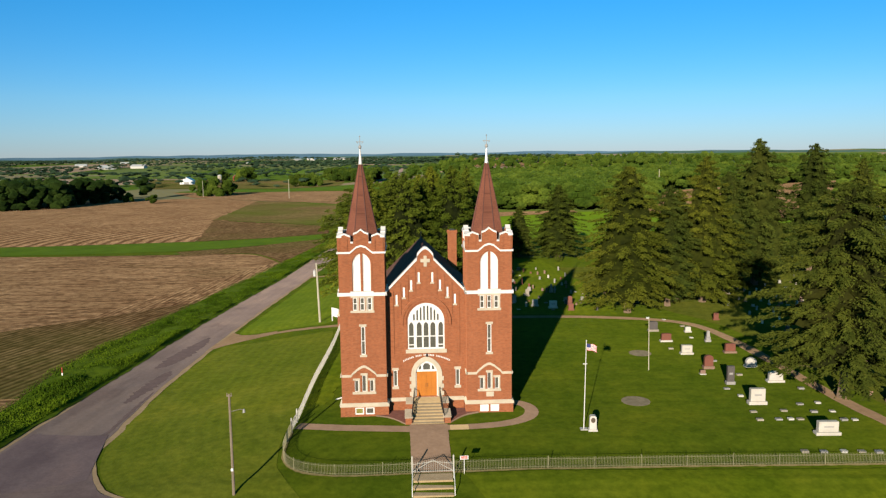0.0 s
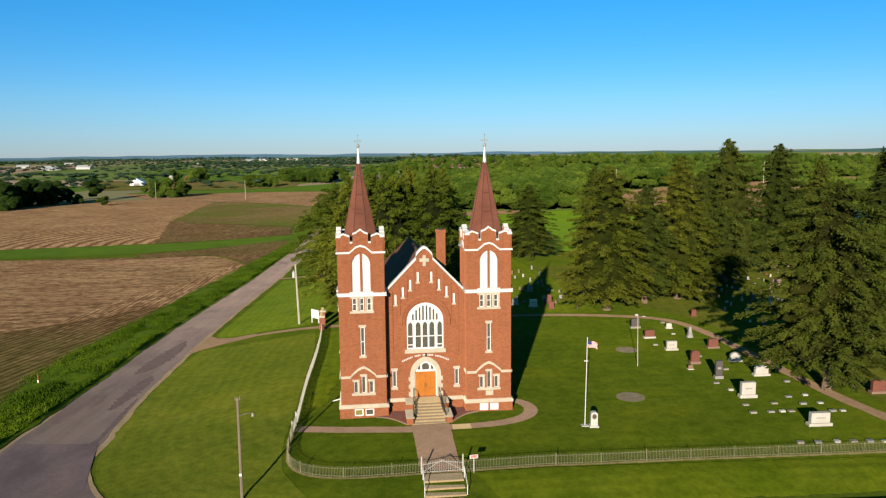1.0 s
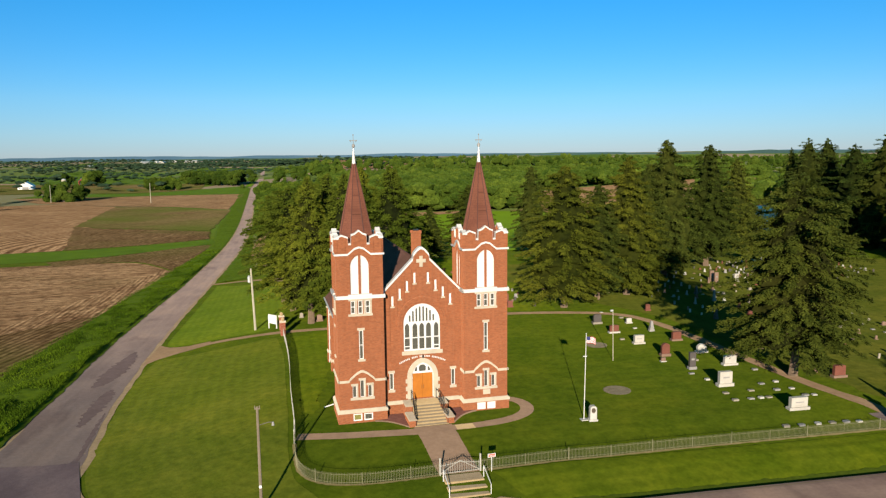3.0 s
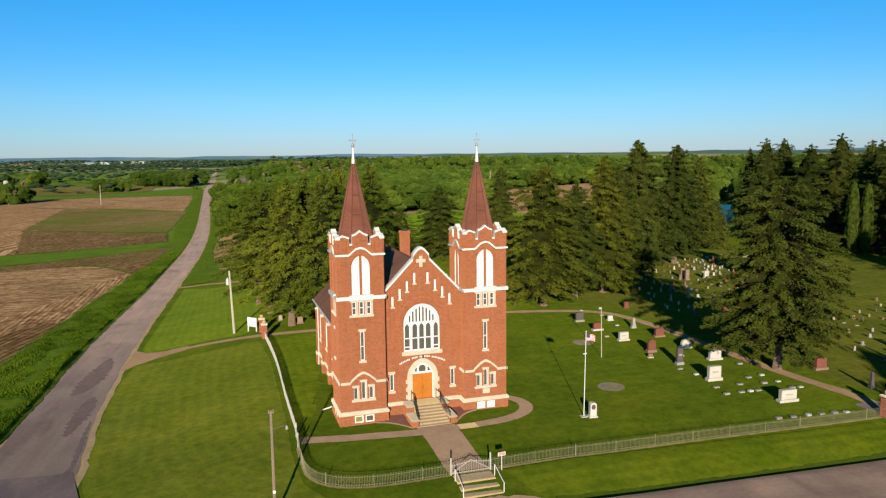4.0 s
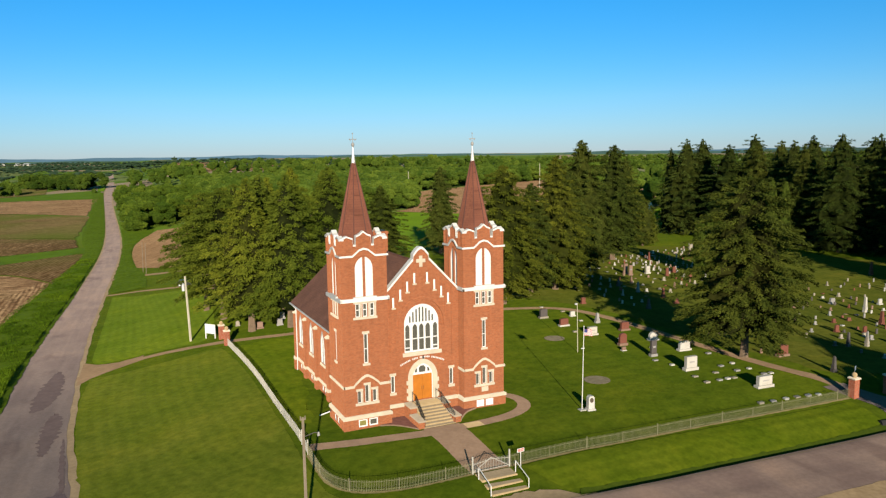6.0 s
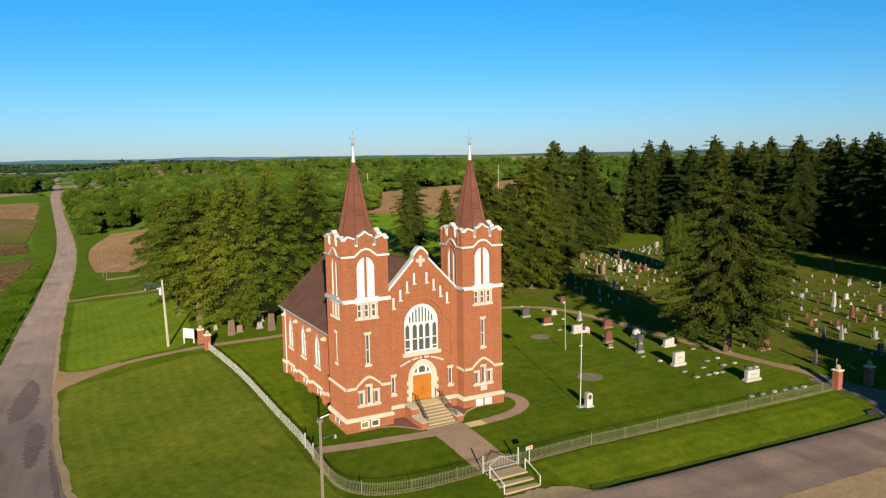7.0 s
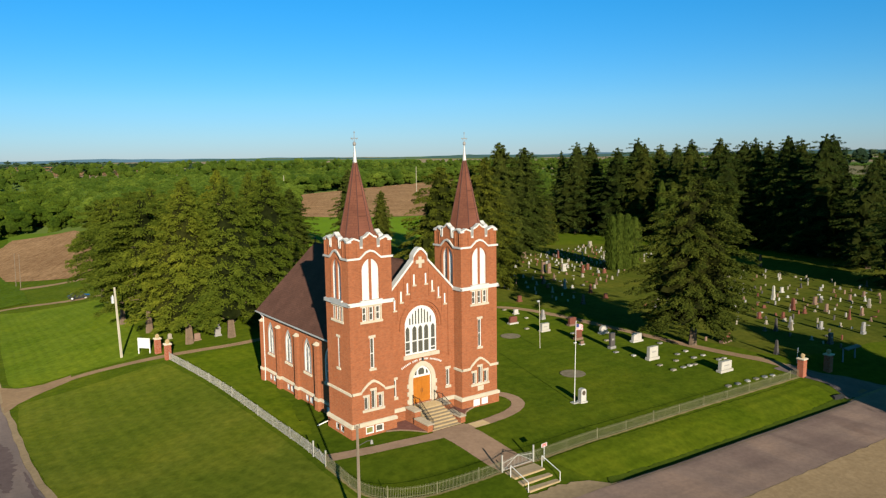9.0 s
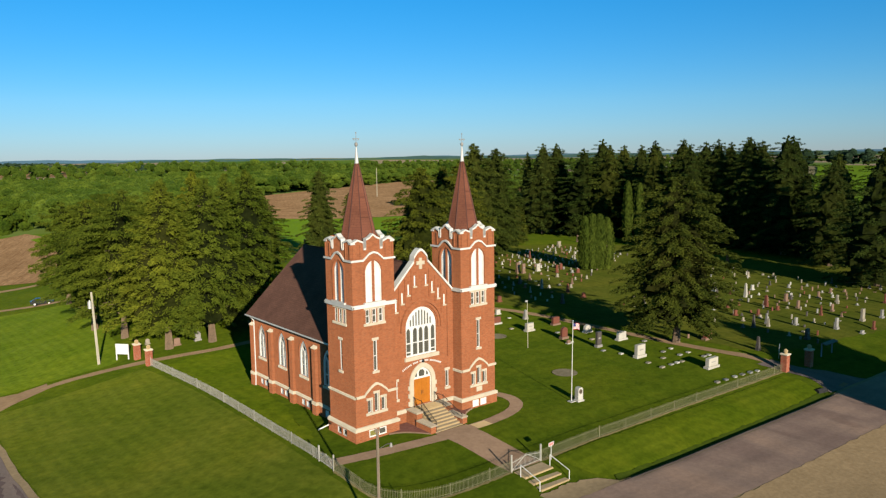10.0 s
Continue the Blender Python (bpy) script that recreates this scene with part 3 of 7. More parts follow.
def cut(bm, holes):
    """bm less holes, as a new bmesh."""
    a, b = bpy.data.meshes.new("solid"), bpy.data.meshes.new("holes")
    bmesh.ops.recalc_face_normals(bm, faces=bm.faces)
    bmesh.ops.recalc_face_normals(holes, faces=holes.faces)
    bm.to_mesh(a), holes.to_mesh(b)
    bm.free(), holes.free()
    oa, ob = new("solid", a), new("holes", b)
    md = oa.modifiers.new("cut", "BOOLEAN")
    md.operation, md.object, md.solver, md.use_self = "DIFFERENCE", ob, "EXACT", True
    deps = bpy.context.evaluated_depsgraph_get()
    deps.update()
    out = bmesh.new()
    out.from_object(oa, deps)
    for o in (oa, ob):
        bpy.data.objects.remove(o)
    bpy.data.meshes.remove(a), bpy.data.meshes.remove(b)
    return out


# ---- ground ----
def ss(lo, hi, v):
    k = np.clip((v - lo) / (hi - lo), 0, 1)
    return k * k * (3 - 2 * k)


ROAD_Y, ROAD_Z = [-60, -20, 2, 42, 121, 200, 300, 460, 600, 900], [-2.4, -2.0, -2.3, -4.0, -7.5, -9.2, -10, -10.5, -13, -14]


def ground_z(x, y):
    """The lie of the land: the church on a rise, falling to the road in the west and to the fields in the north."""
    z = -0.15 - 0.1 * ss(4, -8, x) - 0.12 * ss(8, 14, x)
    z = z - 1.2 * ss(8, 50, y) * ss(14, -14, x)
    z = z - (0.5 + 0.35 * ss(10, 42, x)) * ss(-6, -13.5, y) - 0.65 * ss(-14.0, -18.0, y)
    z = z - 2.5 * ss(70, 200, y) - 6 * ss(380, 650, y)
    west = ss(-8 + 0.25 * np.clip(y - 60, 0, 160), -34, x)
    z = z + (np.interp(y, ROAD_Y, ROAD_Z) - z) * west
    roll = np.sin(x * 0.011 + 0.7) * np.sin(y * 0.009) * 2.2 + np.sin(x * 0.0037 + y * 0.0051) * 5.0
    z = z + roll * ss(700, 1200, np.hypot(x, y))
    z = z + 15 * np.exp(-(((x - 260) / 380) ** 2) - ((y - 800) / 260) ** 2)
    z = z + 17 * np.exp(-(((x - 120) / 220) ** 2) - ((y - 1300) / 260) ** 2)
    # a hollow with a tree clump, rising to the far road end, and the ditch beside the front road
    z = z + 7 * ss(760, 1150, y) * ss(200, -50, x) * (1 - 0.7 * ss(2000, 3000, y)) - 4.5 * np.exp(-(((x + 165) / 70) ** 2) - ((y - 810) / 110) ** 2)
    z = z - 0.34 * np.exp(-(((y + 18.5 - 0.025 * (x - 4)) / 0.62) ** 2)) * ss(4, 9, x) * ss(43, 40, x)
    # a low hill beyond the cemetery row
    z = z + 13 * np.exp(-(((x - 640) / 170) ** 2) - ((y - 275) / 170) ** 2)
    return z + 16 * ss(1800, 4300, y) + 10 * ss(500, 1500, x) * ss(200, 900, y)


def axis(lo, hi, near_lo, near_hi, step, grow):
    out = list(np.arange(near_lo, near_hi + step / 2, step))
    d = step
    while out[-1] < hi:
        d *= grow
        out.append(min(hi, out[-1] + d))
    d = step
    while out[0] > lo:
        d *= grow
        out.insert(0, max(lo, out[0] - d))
    return np.array(out)


def sheet(name, xx, yy, zz, material, parent=None):
    n, m = xx.shape
    verts = np.stack([xx, yy, zz], -1).reshape(-1, 3)
    i = np.arange(n * m).reshape(n, m)
    quads = np.stack([i[:-1, :-1], i[:-1, 1:], i[1:, 1:], i[1:, :-1]], -1).reshape(-1, 4)
    me = bpy.data.meshes.new(name)
    me.from_pydata(verts.tolist(), [], quads.tolist())
    me.materials.append(material)
    me.polygons.foreach_set("use_smooth", [True] * len(me.polygons))
    ob = new(name, me)
    if parent is not None:
        ob.parent = parent
    return ob


gx = axis(-4600, 4600, -60, 130, 1.6, 1.10)
gy = axis(-700, 4600, -26, 100, 0.5, 1.07)
GX, GY = np.meshgrid(gx, gy)
ground = sheet("ground", GX, GY, ground_z(GX, GY), LAWN)
tagged(ground, "mown green lawn running out into open farmland", "ground", kind="structure")


def spread(pts, n):
    """n points evenly along a line, rounded through its corners."""
    p = np.array(pts, float)
    for _ in range(2):
        q = [p[0]]
        for a, b in zip(p[:-1], p[1:]):
            q += [0.75 * a + 0.25 * b, 0.25 * a + 0.75 * b]
        p = np.array(q + [p[-1]])
    s = np.concatenate([[0], np.cumsum(np.hypot(*np.diff(p, axis=0).T))])
    t = np.linspace(0, s[-1], n)
    return np.stack([np.interp(t, s, p[:, 0]), np.interp(t, s, p[:, 1])], -1)


def drape(name, left, right, lift, material, label, category, along=60, across=6, wobble=0.0, kind="structure"):
    """A sheet laid on the ground between two lines."""
    a, b = spread(left, along), spread(right, along)
    k = np.linspace(0, 1, across)[None, :, None]
    p = a[:, None, :] * (1 - k) + b[:, None, :] * k
    if wobble:
        t = np.arange(along)
        for col, sign in ((0, 1), (-1, -1)):
            d = (b - a) / np.maximum(1e-6, np.linalg.norm(b - a, axis=1))[:, None]
            j = np.array([noise.noise(Vector((i * 0.45, col * 7.3, len(name)))) for i in t]) * wobble
            p[:, col, :] += d * j[:, None]
        if wobble >= 0.8:
            for row, beside in ((0, 1), (-1, -2)):
                d = p[row] - p[beside]
                d = d / np.maximum(1e-6, np.linalg.norm(d, axis=1))[:, None]
                j = np.array([noise.noise(Vector((i * 0.7, row * 5.1, len(label)))) for i in range(across)]) * wobble * 1.4
                p[row] += d * j[:, None]
    ob = sheet(name, p[..., 0], p[..., 1], ground_z(p[..., 0], p[..., 1]) + lift, material)
    out = np.linalg.norm(p - p[:, :1], axis=2)
    far = np.repeat(np.concatenate([[0], np.cumsum(np.linalg.norm(np.diff(a, axis=0), axis=1))])[:, None], across, 1)
    uv = np.stack([out.ravel(), far.ravel()], -1)
    loops = np.empty(len(ob.data.loops), int)
    ob.data.loops.foreach_get("vertex_index", loops)
    ob.data.uv_layers.new(name="edge").data.foreach_set("uv", uv[loops].ravel())
    return tagged(ob, label, category, kind=kind)


def line_drape(name, centre, width, lift, material, label, category, along=80, across=4, wobble=0.15):
    c = spread(centre, along)
    d = np.gradient(c, axis=0)
    d /= np.linalg.norm(d, axis=1)[:, None]
    nrm = np.stack([-d[:, 1], d[:, 0]], -1) * width / 2
    t = np.arange(along)
    j = 1 + np.array([noise.noise(Vector((i * 0.5, 3.1, width))) for i in t])[:, None] * wobble / width * 2
    k = np.linspace(-1, 1, across)[None, :, None]
    p = c[:, None, :] + nrm[:, None, :] * k * j[:, None, :]
    ob = sheet(name, p[..., 0], p[..., 1], ground_z(p[..., 0], p[..., 1]) + lift, material)
    return tagged(ob, label, category, kind="structure")


# ---- roads, drives and paths ----
WEST_L = [(-40, -400), (-39.2, -4), (-38.9, 8), (-39.8, 20), (-40.3, 31), (-40.7, 45), (-40.6, 70), (-40.5, 95), (-40.2, 122), (-39.5, 155), (-38.7, 205), (-39.0, 258), (-41.8, 330), (-45.3, 410), (-50.9, 520), (-55.3, 617), (-57.2, 690), (-59.6, 800), (-69, 1100), (-75.5, 1260)]
WEST_R = [(-31.5, -400), (-30.0, -4), (-31.6, 8), (-32.4, 20), (-32.9, 33), (-33.3, 45), (-33.7, 66), (-33.9, 94), (-33.8, 122), (-33.4, 155), (-32.9, 205), (-33.6, 262), (-36.2, 328), (-40.2, 406), (-45.3, 516), (-49.0, 612), (-50.8, 690), (-53.2, 800), (-62.5, 1100), (-69.5, 1258)]
drape("road_west_edge", [(x - 0.6, y) for x, y in WEST_L], [(x + 0.65, y) for x, y in WEST_R], 0.02, SHOULDER, "sandy broken edge of the country road", "road edge", 900, 4, 0.34)
drape("road_west", WEST_L, WEST_R, 0.045, ASPHALT, "worn grey asphalt country road with dark repairs", "road", 900, 6, 0.22)
drape("road_front_edge", [(-31.0, 1.4), (-30.0, -4.8), (-28.4, -9.1), (-26.9, -11.7), (-24.4, -15.2), (-16, -18.0), (-5, -18.5), (6, -18.8), (25, -18.35), (44, -17.8), (80, -17.8), (160, -18.0)], [(-39.4, -46), (-36.4, -43), (-33.4, -39), (-28.4, -31.9), (-18, -27), (-5, -26.5), (6, -26.5), (25, -26.4), (44, -26.2), (80, -26.0), (160, -26.0)], 0.045, SHOULDER, "sandy edge of the asphalt road before the church", "road edge", 260, 12, 0.14)
drape("road_front", [(-31.4, 1.0), (-30.5, -3.9), (-29.2, -7.9), (-27.5, -11.6), (-25.1, -15.2), (-17, -18.4), (-5, -18.9), (6, -19.2), (25, -18.75), (44, -18.2), (80, -18.3), (160, -18.5)], [(-39, -45), (-36, -42), (-33, -38), (-28, -31), (-18, -26.4), (-5, -26), (6, -26), (25, -26), (44, -25.8), (80, -25.5), (160, -25.5)], 0.055, PINKASPHALT, "worn pinkish grey asphalt road before the church", "road", 260, 14, 0.12)
drape("gravel_lot", [(0, -26.2), (15, -26.1), (35, -25.6), (80, -25.2)], [(-5, -48), (15, -50), (35, -50), (80, -50)], 0.07, GRAVEL, "tan gravel ground beside the front road", "gravel", 160, 24, 0.22)
line_drape("drive_cemetery", [(-34, 39), (-31, 41), (-25.5, 45.6), (-17, 43.6), (-7, 40.4), (6, 40.5), (18, 41.2), (29, 39.6), (37, 36.5), (39.6, 29), (40.6, 15), (41.3, 2), (42.4, -5), (44.4, -12), (45.2, -19.5)], 1.6, 0.035, TRACK, "narrow dirt drive round the cemetery", "drive", 150)
drape("drive_mouth", [(-32.9, 49), (-30, 45.5), (-25, 46.6)], [(-32.9, 35.5), (-30.6, 40.2), (-25.2, 44.0)], 0.03, TRACK, "widened dirt mouth of the drive", "drive", 20, 5, 0.3)
drape("drive_mouth_east", [(41.6, -9), (43.2, -14), (41, -18.8)], [(44.6, -9), (46.4, -14), (50, -18.8)], 0.04, ASPHALT, "paved mouth of the cemetery drive", "drive", 20, 5, 0.2)
line_drape("drive_north", [(-34, 123.2), (-26.3, 124.4), (-20.8, 119), (-15.6, 112.5), (-10, 109)], 1.8, 0.04, TRACK, "sandy field drive off the road", "drive", 30)
line_drape("drive_farm", [(-34, 151.5), (-25.5, 154.8), (-18.4, 150), (-6, 146)], 3.0, 0.04, TRACK, "dirt farm drive off the road", "drive", 30)
drape("path_front", [(-1.55, -4.1), (-1.35, -7), (-0.95, -13.5)], [(1.95, -4.1), (2.05, -7), (2.35, -13.5)], 0.03, CONCRETE, "pinkish concrete path from the gate to the steps", "path", 24, 5, 0.06)
line_drape("path_west", [(-12.0, -3.7), (-10.2, -4.2), (-8, -4.6), (-5.2, -4.8), (-2.6, -5.1), (-1.2, -5.2)], 1.45, 0.024, CONCRETE, "curved concrete walk to the side gate", "path", 40, 4, 0.05)
line_drape("path_east", [(1.7, -5.0), (4.2, -4.9), (7.5, -4.2), (9.6, -2.7), (10.3, -0.6), (9.7, 1.2), (8.3, 1.9)], 1.3, 0.024, CONCRETE, "curved concrete walk round the tower", "path", 40, 4, 0.05)
line_drape("path_slab", [(2.2, -5.02), (3.0, -5.0), (3.9, -4.95)], 1.2, 0.034, STEPSTONE, "paler replaced slab in the concrete walk", "path", 8, 3, 0.02)
for n, (px, py, rad) in enumerate(((20.9, 2.0, 1.42), (26.0, 19.8, 1.35))):
    bm = bmesh.new()
    bmesh.ops.create_circle(bm, cap_ends=True, segments=40, radius=rad)
    r = bmesh.ops.extrude_face_region(bm, geom=bm.faces[:])
    bmesh.ops.translate(bm, vec=(0, 0, 0.09), verts=[v for v in r["geom"] if isinstance(v, bmesh.types.BMVert)])
    ob = part("round_slab", bm, SLAB)
    ob.location = (px, py, float(ground_z(px, py)) - 0.03)
    tagged(ob, "low round weathered concrete slab in the lawn", "slab", "round slabs in the lawn")
drape("patch_dark_long", [(-36.7, 25.4), (-37.1, 30), (-36.9, 36), (-36.4, 41), (-35.8, 45.2)], [(-36.3, 25.2), (-35.0, 27), (-34.3, 32), (-34.5, 40), (-35.4, 45.0)], 0.06, PATCHED, "dark tar repair in the road", "road patch", 50, 8, 0.55)
drape("patch_dark_near", [(-34.0, 9.6), (-34.5, 13), (-34.7, 17), (-34.7, 21), (-34.1, 23.9)], [(-33.6, 9.4), (-33.2, 12), (-32.9, 17), (-33.2, 22), (-33.8, 23.8)], 0.06, PATCHED, "dark tar repair in the road", "road patch", 50, 8, 0.55)
drape("patch_dark_edge", [(-31.3, -0.6), (-31.8, 4), (-32.2, 9), (-32.4, 14)], [(-31.0, -0.5), (-31.3, 4), (-31.8, 9), (-32.3, 14)], 0.06, PATCHED, "dark tar repair along the road edge", "road patch", 40, 4, 0.2)
drape("patch_dark_corner", [(-38.6, -0.3), (-35, -0.8), (-30.9, -1.0)], [(-38.9, -14), (-34.5, -14), (-27.9, -11.6)], 0.066, JUNCTION, "darker asphalt at the road junction", "road patch", 40, 12, 0.3)

drape("lawn_west", [(-31.4, 38.5), (-32.0, 28), (-31.6, 18), (-30.8, 8.5), (-30.4, 2.2), (-29.6, -4.6), (-28.1, -9.0), (-26.6, -11.7), (-24.0, -15.1), (-19, -17.4), (-14, -17.8)], [(-15.0, 39.6), (-13.7, 28), (-13.2, 12), (-12.8, 0), (-12.7, -10), (-11.4, -13.6), (-9, -17.0)], 0.02, LAWNPALE, "yellowish mown lawn between road and fence", "lawn", 90, 16, 0.1)
drape("lawn_north", [(-31.8, 120), (-31.8, 90), (-31.9, 60), (-32.0, 47.5), (-30, 46.5), (-25.6, 47.6)], [(-12, 104), (-13, 85), (-14, 60), (-15.5, 49), (-16.5, 46.5), (-18, 46.0)], 0.02, LAWNBRIGHT, "yellowish mown lawn beside the road", "lawn", 90, 16, 0.1)
drape("lawn_side", [(-13.2, 38.6), (-12.7, 28), (-12.3, 18), (-12.0, 10), (-11.9, 2)], [(-2, 39.0), (-3, 30), (-7.6, 22), (-8.4, 14), (-10.5, 2)], 0.018, LAWNSIDE, "sunny mown lawn between fence and church", "lawn", 60, 12, 0.8)
drape("lawn_behind", [(7, 43.2), (7, 60), (9, 112)], [(28.5, 41.8), (30, 54), (26, 88), (24, 112)], 0.012, LAWNSIDE, "sunny grass between the graves behind the church", "lawn", 60, 16, 0.5)
drape("lawn_front", [(3.2, -13.75), (8, -13.3), (14, -13.1), (24, -12.9), (34, -12.7), (41.4, -12.5)], [(5.2, -17.8), (9, -17.95), (14, -17.85), (24, -17.6), (34, -17.3), (40.6, -16.9)], 0.05, LAWNSIDE, "sunny grass strip between fence and road", "lawn", 90, 16, 0.2)
drape("lawn_cemetery", [(46, -8), (44, 6), (43, 22), (42, 34), (36, 46), (30, 56), (26, 90)], [(118, -14), (122, 10), (124, 30), (124, 50), (122, 68), (112, 86), (96, 96)], 0.015, LAWNOLD, "thin yellowish grass between the old graves", "lawn", 90, 50, 0.8)
# the shaded ditch slope, painted in as a strip of dark grass
drape("verge_front", [(6.2, -17.95), (20, -17.72), (38, -17.2), (41, -16.85)], [(5.6, -18.95), (20, -18.6), (38, -18.1), (42, -17.95)], 0.07, DITCHDARK, "strip of longer dark grass along the road", "verge", 90, 10, 0.2)
# ---- fields ----
verge_w = drape("verge_west", [(-46.6, -40), (-45.6, 5), (-46.8, 13), (-49.3, 25), (-50.0, 45), (-49.6, 68), (-49.6, 104), (-48.0, 147), (-43.6, 222), (-50.5, 290), (-54, 406), (-62, 560), (-70, 700)], [(-40.0, -40), (-39.7, -4), (-39.4, 8), (-39.4, 20), (-40.3, 45), (-40.5, 75), (-40.2, 120), (-39.8, 160), (-39.4, 220), (-40.5, 290), (-45.5, 406), (-52.5, 560), (-58.5, 690)], 0.10, VERGE, "tall green grass between road and field", "verge", 1100, 16, 0.3)
verge_e = drape("verge_east", [(-32.3, 126), (-32.5, 160), (-32.0, 205), (-32.3, 258), (-35.0, 322)], [(-24.5, 127), (-24.2, 150), (-27.3, 176), (-29.5, 215), (-28.3, 256), (-19.5, 300), (-22, 326)], 0.08, VERGE, "tall green grass between road and bare field", "verge", 300, 12, 0.4)
for g_ in (verge_w, verge_e):
    rows_ = 16 if g_ is verge_w else 12
    for p_ in g_.data.vertices:
        x_, y_, z_ = p_.co
        edge = min(1.0, 2.2 * math.sin(math.pi * (p_.index % rows_) / (rows_ - 1)))
        tall = 0.5 + noise.noise(Vector((x_ * 0.22, y_ * 0.16, 1.0))) + 0.6 * noise.noise(Vector((x_ * 0.9, y_ * 0.9, 5.0)))
        p_.co.z = z_ + edge * max(0.0, 0.34 * tall) + edge * 0.12 * noise.noise(Vector((x_ * 3.1, y_ * 3.1, 9.0)))
drape("field_near", [(-46.4, -40), (-45.4, 5), (-46.6, 13), (-49.1, 25), (-49.8, 45), (-49.4, 68), (-49.4, 104), (-47.8, 147), (-48.6, 156), (-65, 184), (-85, 174)], [(-330, -40), (-330, 5), (-325, 15), (-320, 26), (-315, 45), (-300, 65), (-290, 92), (-280, 120), (-250, 150), (-180, 172), (-150, 178)], 0.035, STUBBLE, "brown ploughed field with pale stubble rows", "field", 140, 40)
drape("field_headland", [(-49.0, 62), (-49.3, 80), (-49.3, 104), (-47.9, 146), (-48.6, 155)], [(-64, 60), (-63, 80), (-60, 104), (-54, 140), (-51, 153)], 0.06, HEADLAND, "stubble headland ploughed along the road", "field", 90, 10, 1.4)
drape("field_sprout", [(-46.5, 12), (-49.0, 28), (-49.6, 48), (-49.2, 66), (-49.2, 80)], [(-90, 0), (-84, 20), (-76, 48), (-62, 64), (-52, 80)], 0.085, SPROUT, "dark strip of field with young sprouts", "field", 50, 10, 1.2)
drape("field_wedge", [(-85, 174), (-65, 185.5), (-50, 160), (-47.2, 150)], [(-92, 188), (-71, 202), (-52, 224), (-44.6, 226)], 0.10, SPROUT, "dark wedge of field with young sprouts", "field", 90, 30, 1.2)
drape("grass_strip", [(-330, 178), (-149, 179), (-92, 189), (-71, 202.5), (-44, 231)], [(-330, 200), (-165, 206), (-97, 221), (-76, 229), (-47, 248)], 0.12, STRIPGRASS, "bright green grass strip between the fields", "grass strip", 80, 6, 0.8)
drape("field_rise", [(-420, 200), (-165, 207), (-130, 214), (-97, 222)], [(-300, 395), (-250, 500), (-209, 552), (-136, 479)], 0.16, STUBBLE2, "brown ploughed slope with long curved rows", "field", 80, 30, 0.5)
drape("field_rows", [(-96, 222), (-76, 230), (-58, 240), (-48.5, 249)], [(-121.5, 326), (-98, 310), (-74, 298), (-52, 284)], 0.18, SPROUT, "dark sloping field with young rows", "field", 90, 30, 2.2)
drape("field_grassy", [(-122, 328), (-98, 312), (-74, 300), (-52, 287)], [(-136, 479), (-105, 460), (-80, 436), (-54, 414)], 0.2, GREENBROWN, "sloping field half green with new growth", "field", 90, 30, 2.2)
drape("field_tan_far", [(-209, 553), (-138, 482), (-100, 462), (-56, 420)], [(-262, 655), (-205, 640), (-130, 625), (-59, 600)], 0.25, STUBBLE, "tan harvested field", "field", 90, 30, 1.5)
drape("grass_far", [(-262, 657), (-205, 642), (-130, 627), (-59, 602)], [(-250, 730), (-170, 722), (-110, 730), (-62, 735)], 0.25, STRIPGRASS, "bright grass beyond the tan field", "grass strip", 60, 12, 1.5)
drape("field_far_olive", [(-330, 745), (-240, 736), (-170, 735), (-112, 742)], [(-420, 1010), (-260, 990), (-180, 960), (-130, 930)], 0.3, GREENBROWN, "olive and brown field round the tree clump", "field", 60, 24, 2.0)
drape("field_green_far", [(-66, 742), (-68, 800), (-72, 950), (-78, 1060)], [(-59, 700), (-61, 800), (-67, 950), (-73, 1060)], 0.3, CROP, "green field beside the far road", "field", 40, 5, 0.5)
drape("field_house_side", [(-27.0, 174), (-29.2, 215), (-28.0, 255), (-19, 301)], [(-12, 154), (4, 175), (10, 230), (4, 292)], 0.10, BARE, "bare brown field behind the trees", "field", 40, 12, 0.6)
drape("field_green_back", [(12, 112), (60, 122), (110, 132), (230, 145)], [(2, 268), (40, 262), (72, 268), (88, 266), (119, 226), (200, 220), (300, 238)], 0.12, CROP, "bright green field behind the cemetery", "field", 60, 24, 1.0)
drape("field_brown_patch", [(14, 244), (40, 252), (62, 263)], [(14, 266), (40, 271), (62, 273)], 0.2, BARE, "narrow bare strip before the woods", "field", 30, 6, 0.6)
drape("field_brown_back", [(86, 269), (97, 252), (119, 228), (200, 222), (320, 240)], [(96, 277), (137, 407), (214, 466), (330, 545), (420, 600)], 0.2, BARE, "bare brown field before the woods", "field", 60, 30, 1.5)
drape("field_east", [(290, 118), (470, 205), (660, 300), (800, 370)], [(310, 95), (500, 175), (700, 250), (840, 315)], 0.5, CROP, "bright green field on a far hill", "field", 60, 14, 3.0)
drape("field_hilltop", [(20, 1060), (110, 1050), (215, 1075)], [(30, 1400), (120, 1410), (210, 1390)], 0.6, STUBBLE, "tan harvested field on a far rise", "field", 30, 20, 4.0)


# ---- the church ----
church = thing("church", "red brick country church with two spired towers and white trim", "church", (0, 0, 0), 2.8)
ID = Matrix.Identity(4)


def put(name, bm, material, parent, m=ID, label=""):
    bmesh.ops.transform(bm, matrix=m, verts=bm.verts)
    return part(name, bm, material, parent, label)


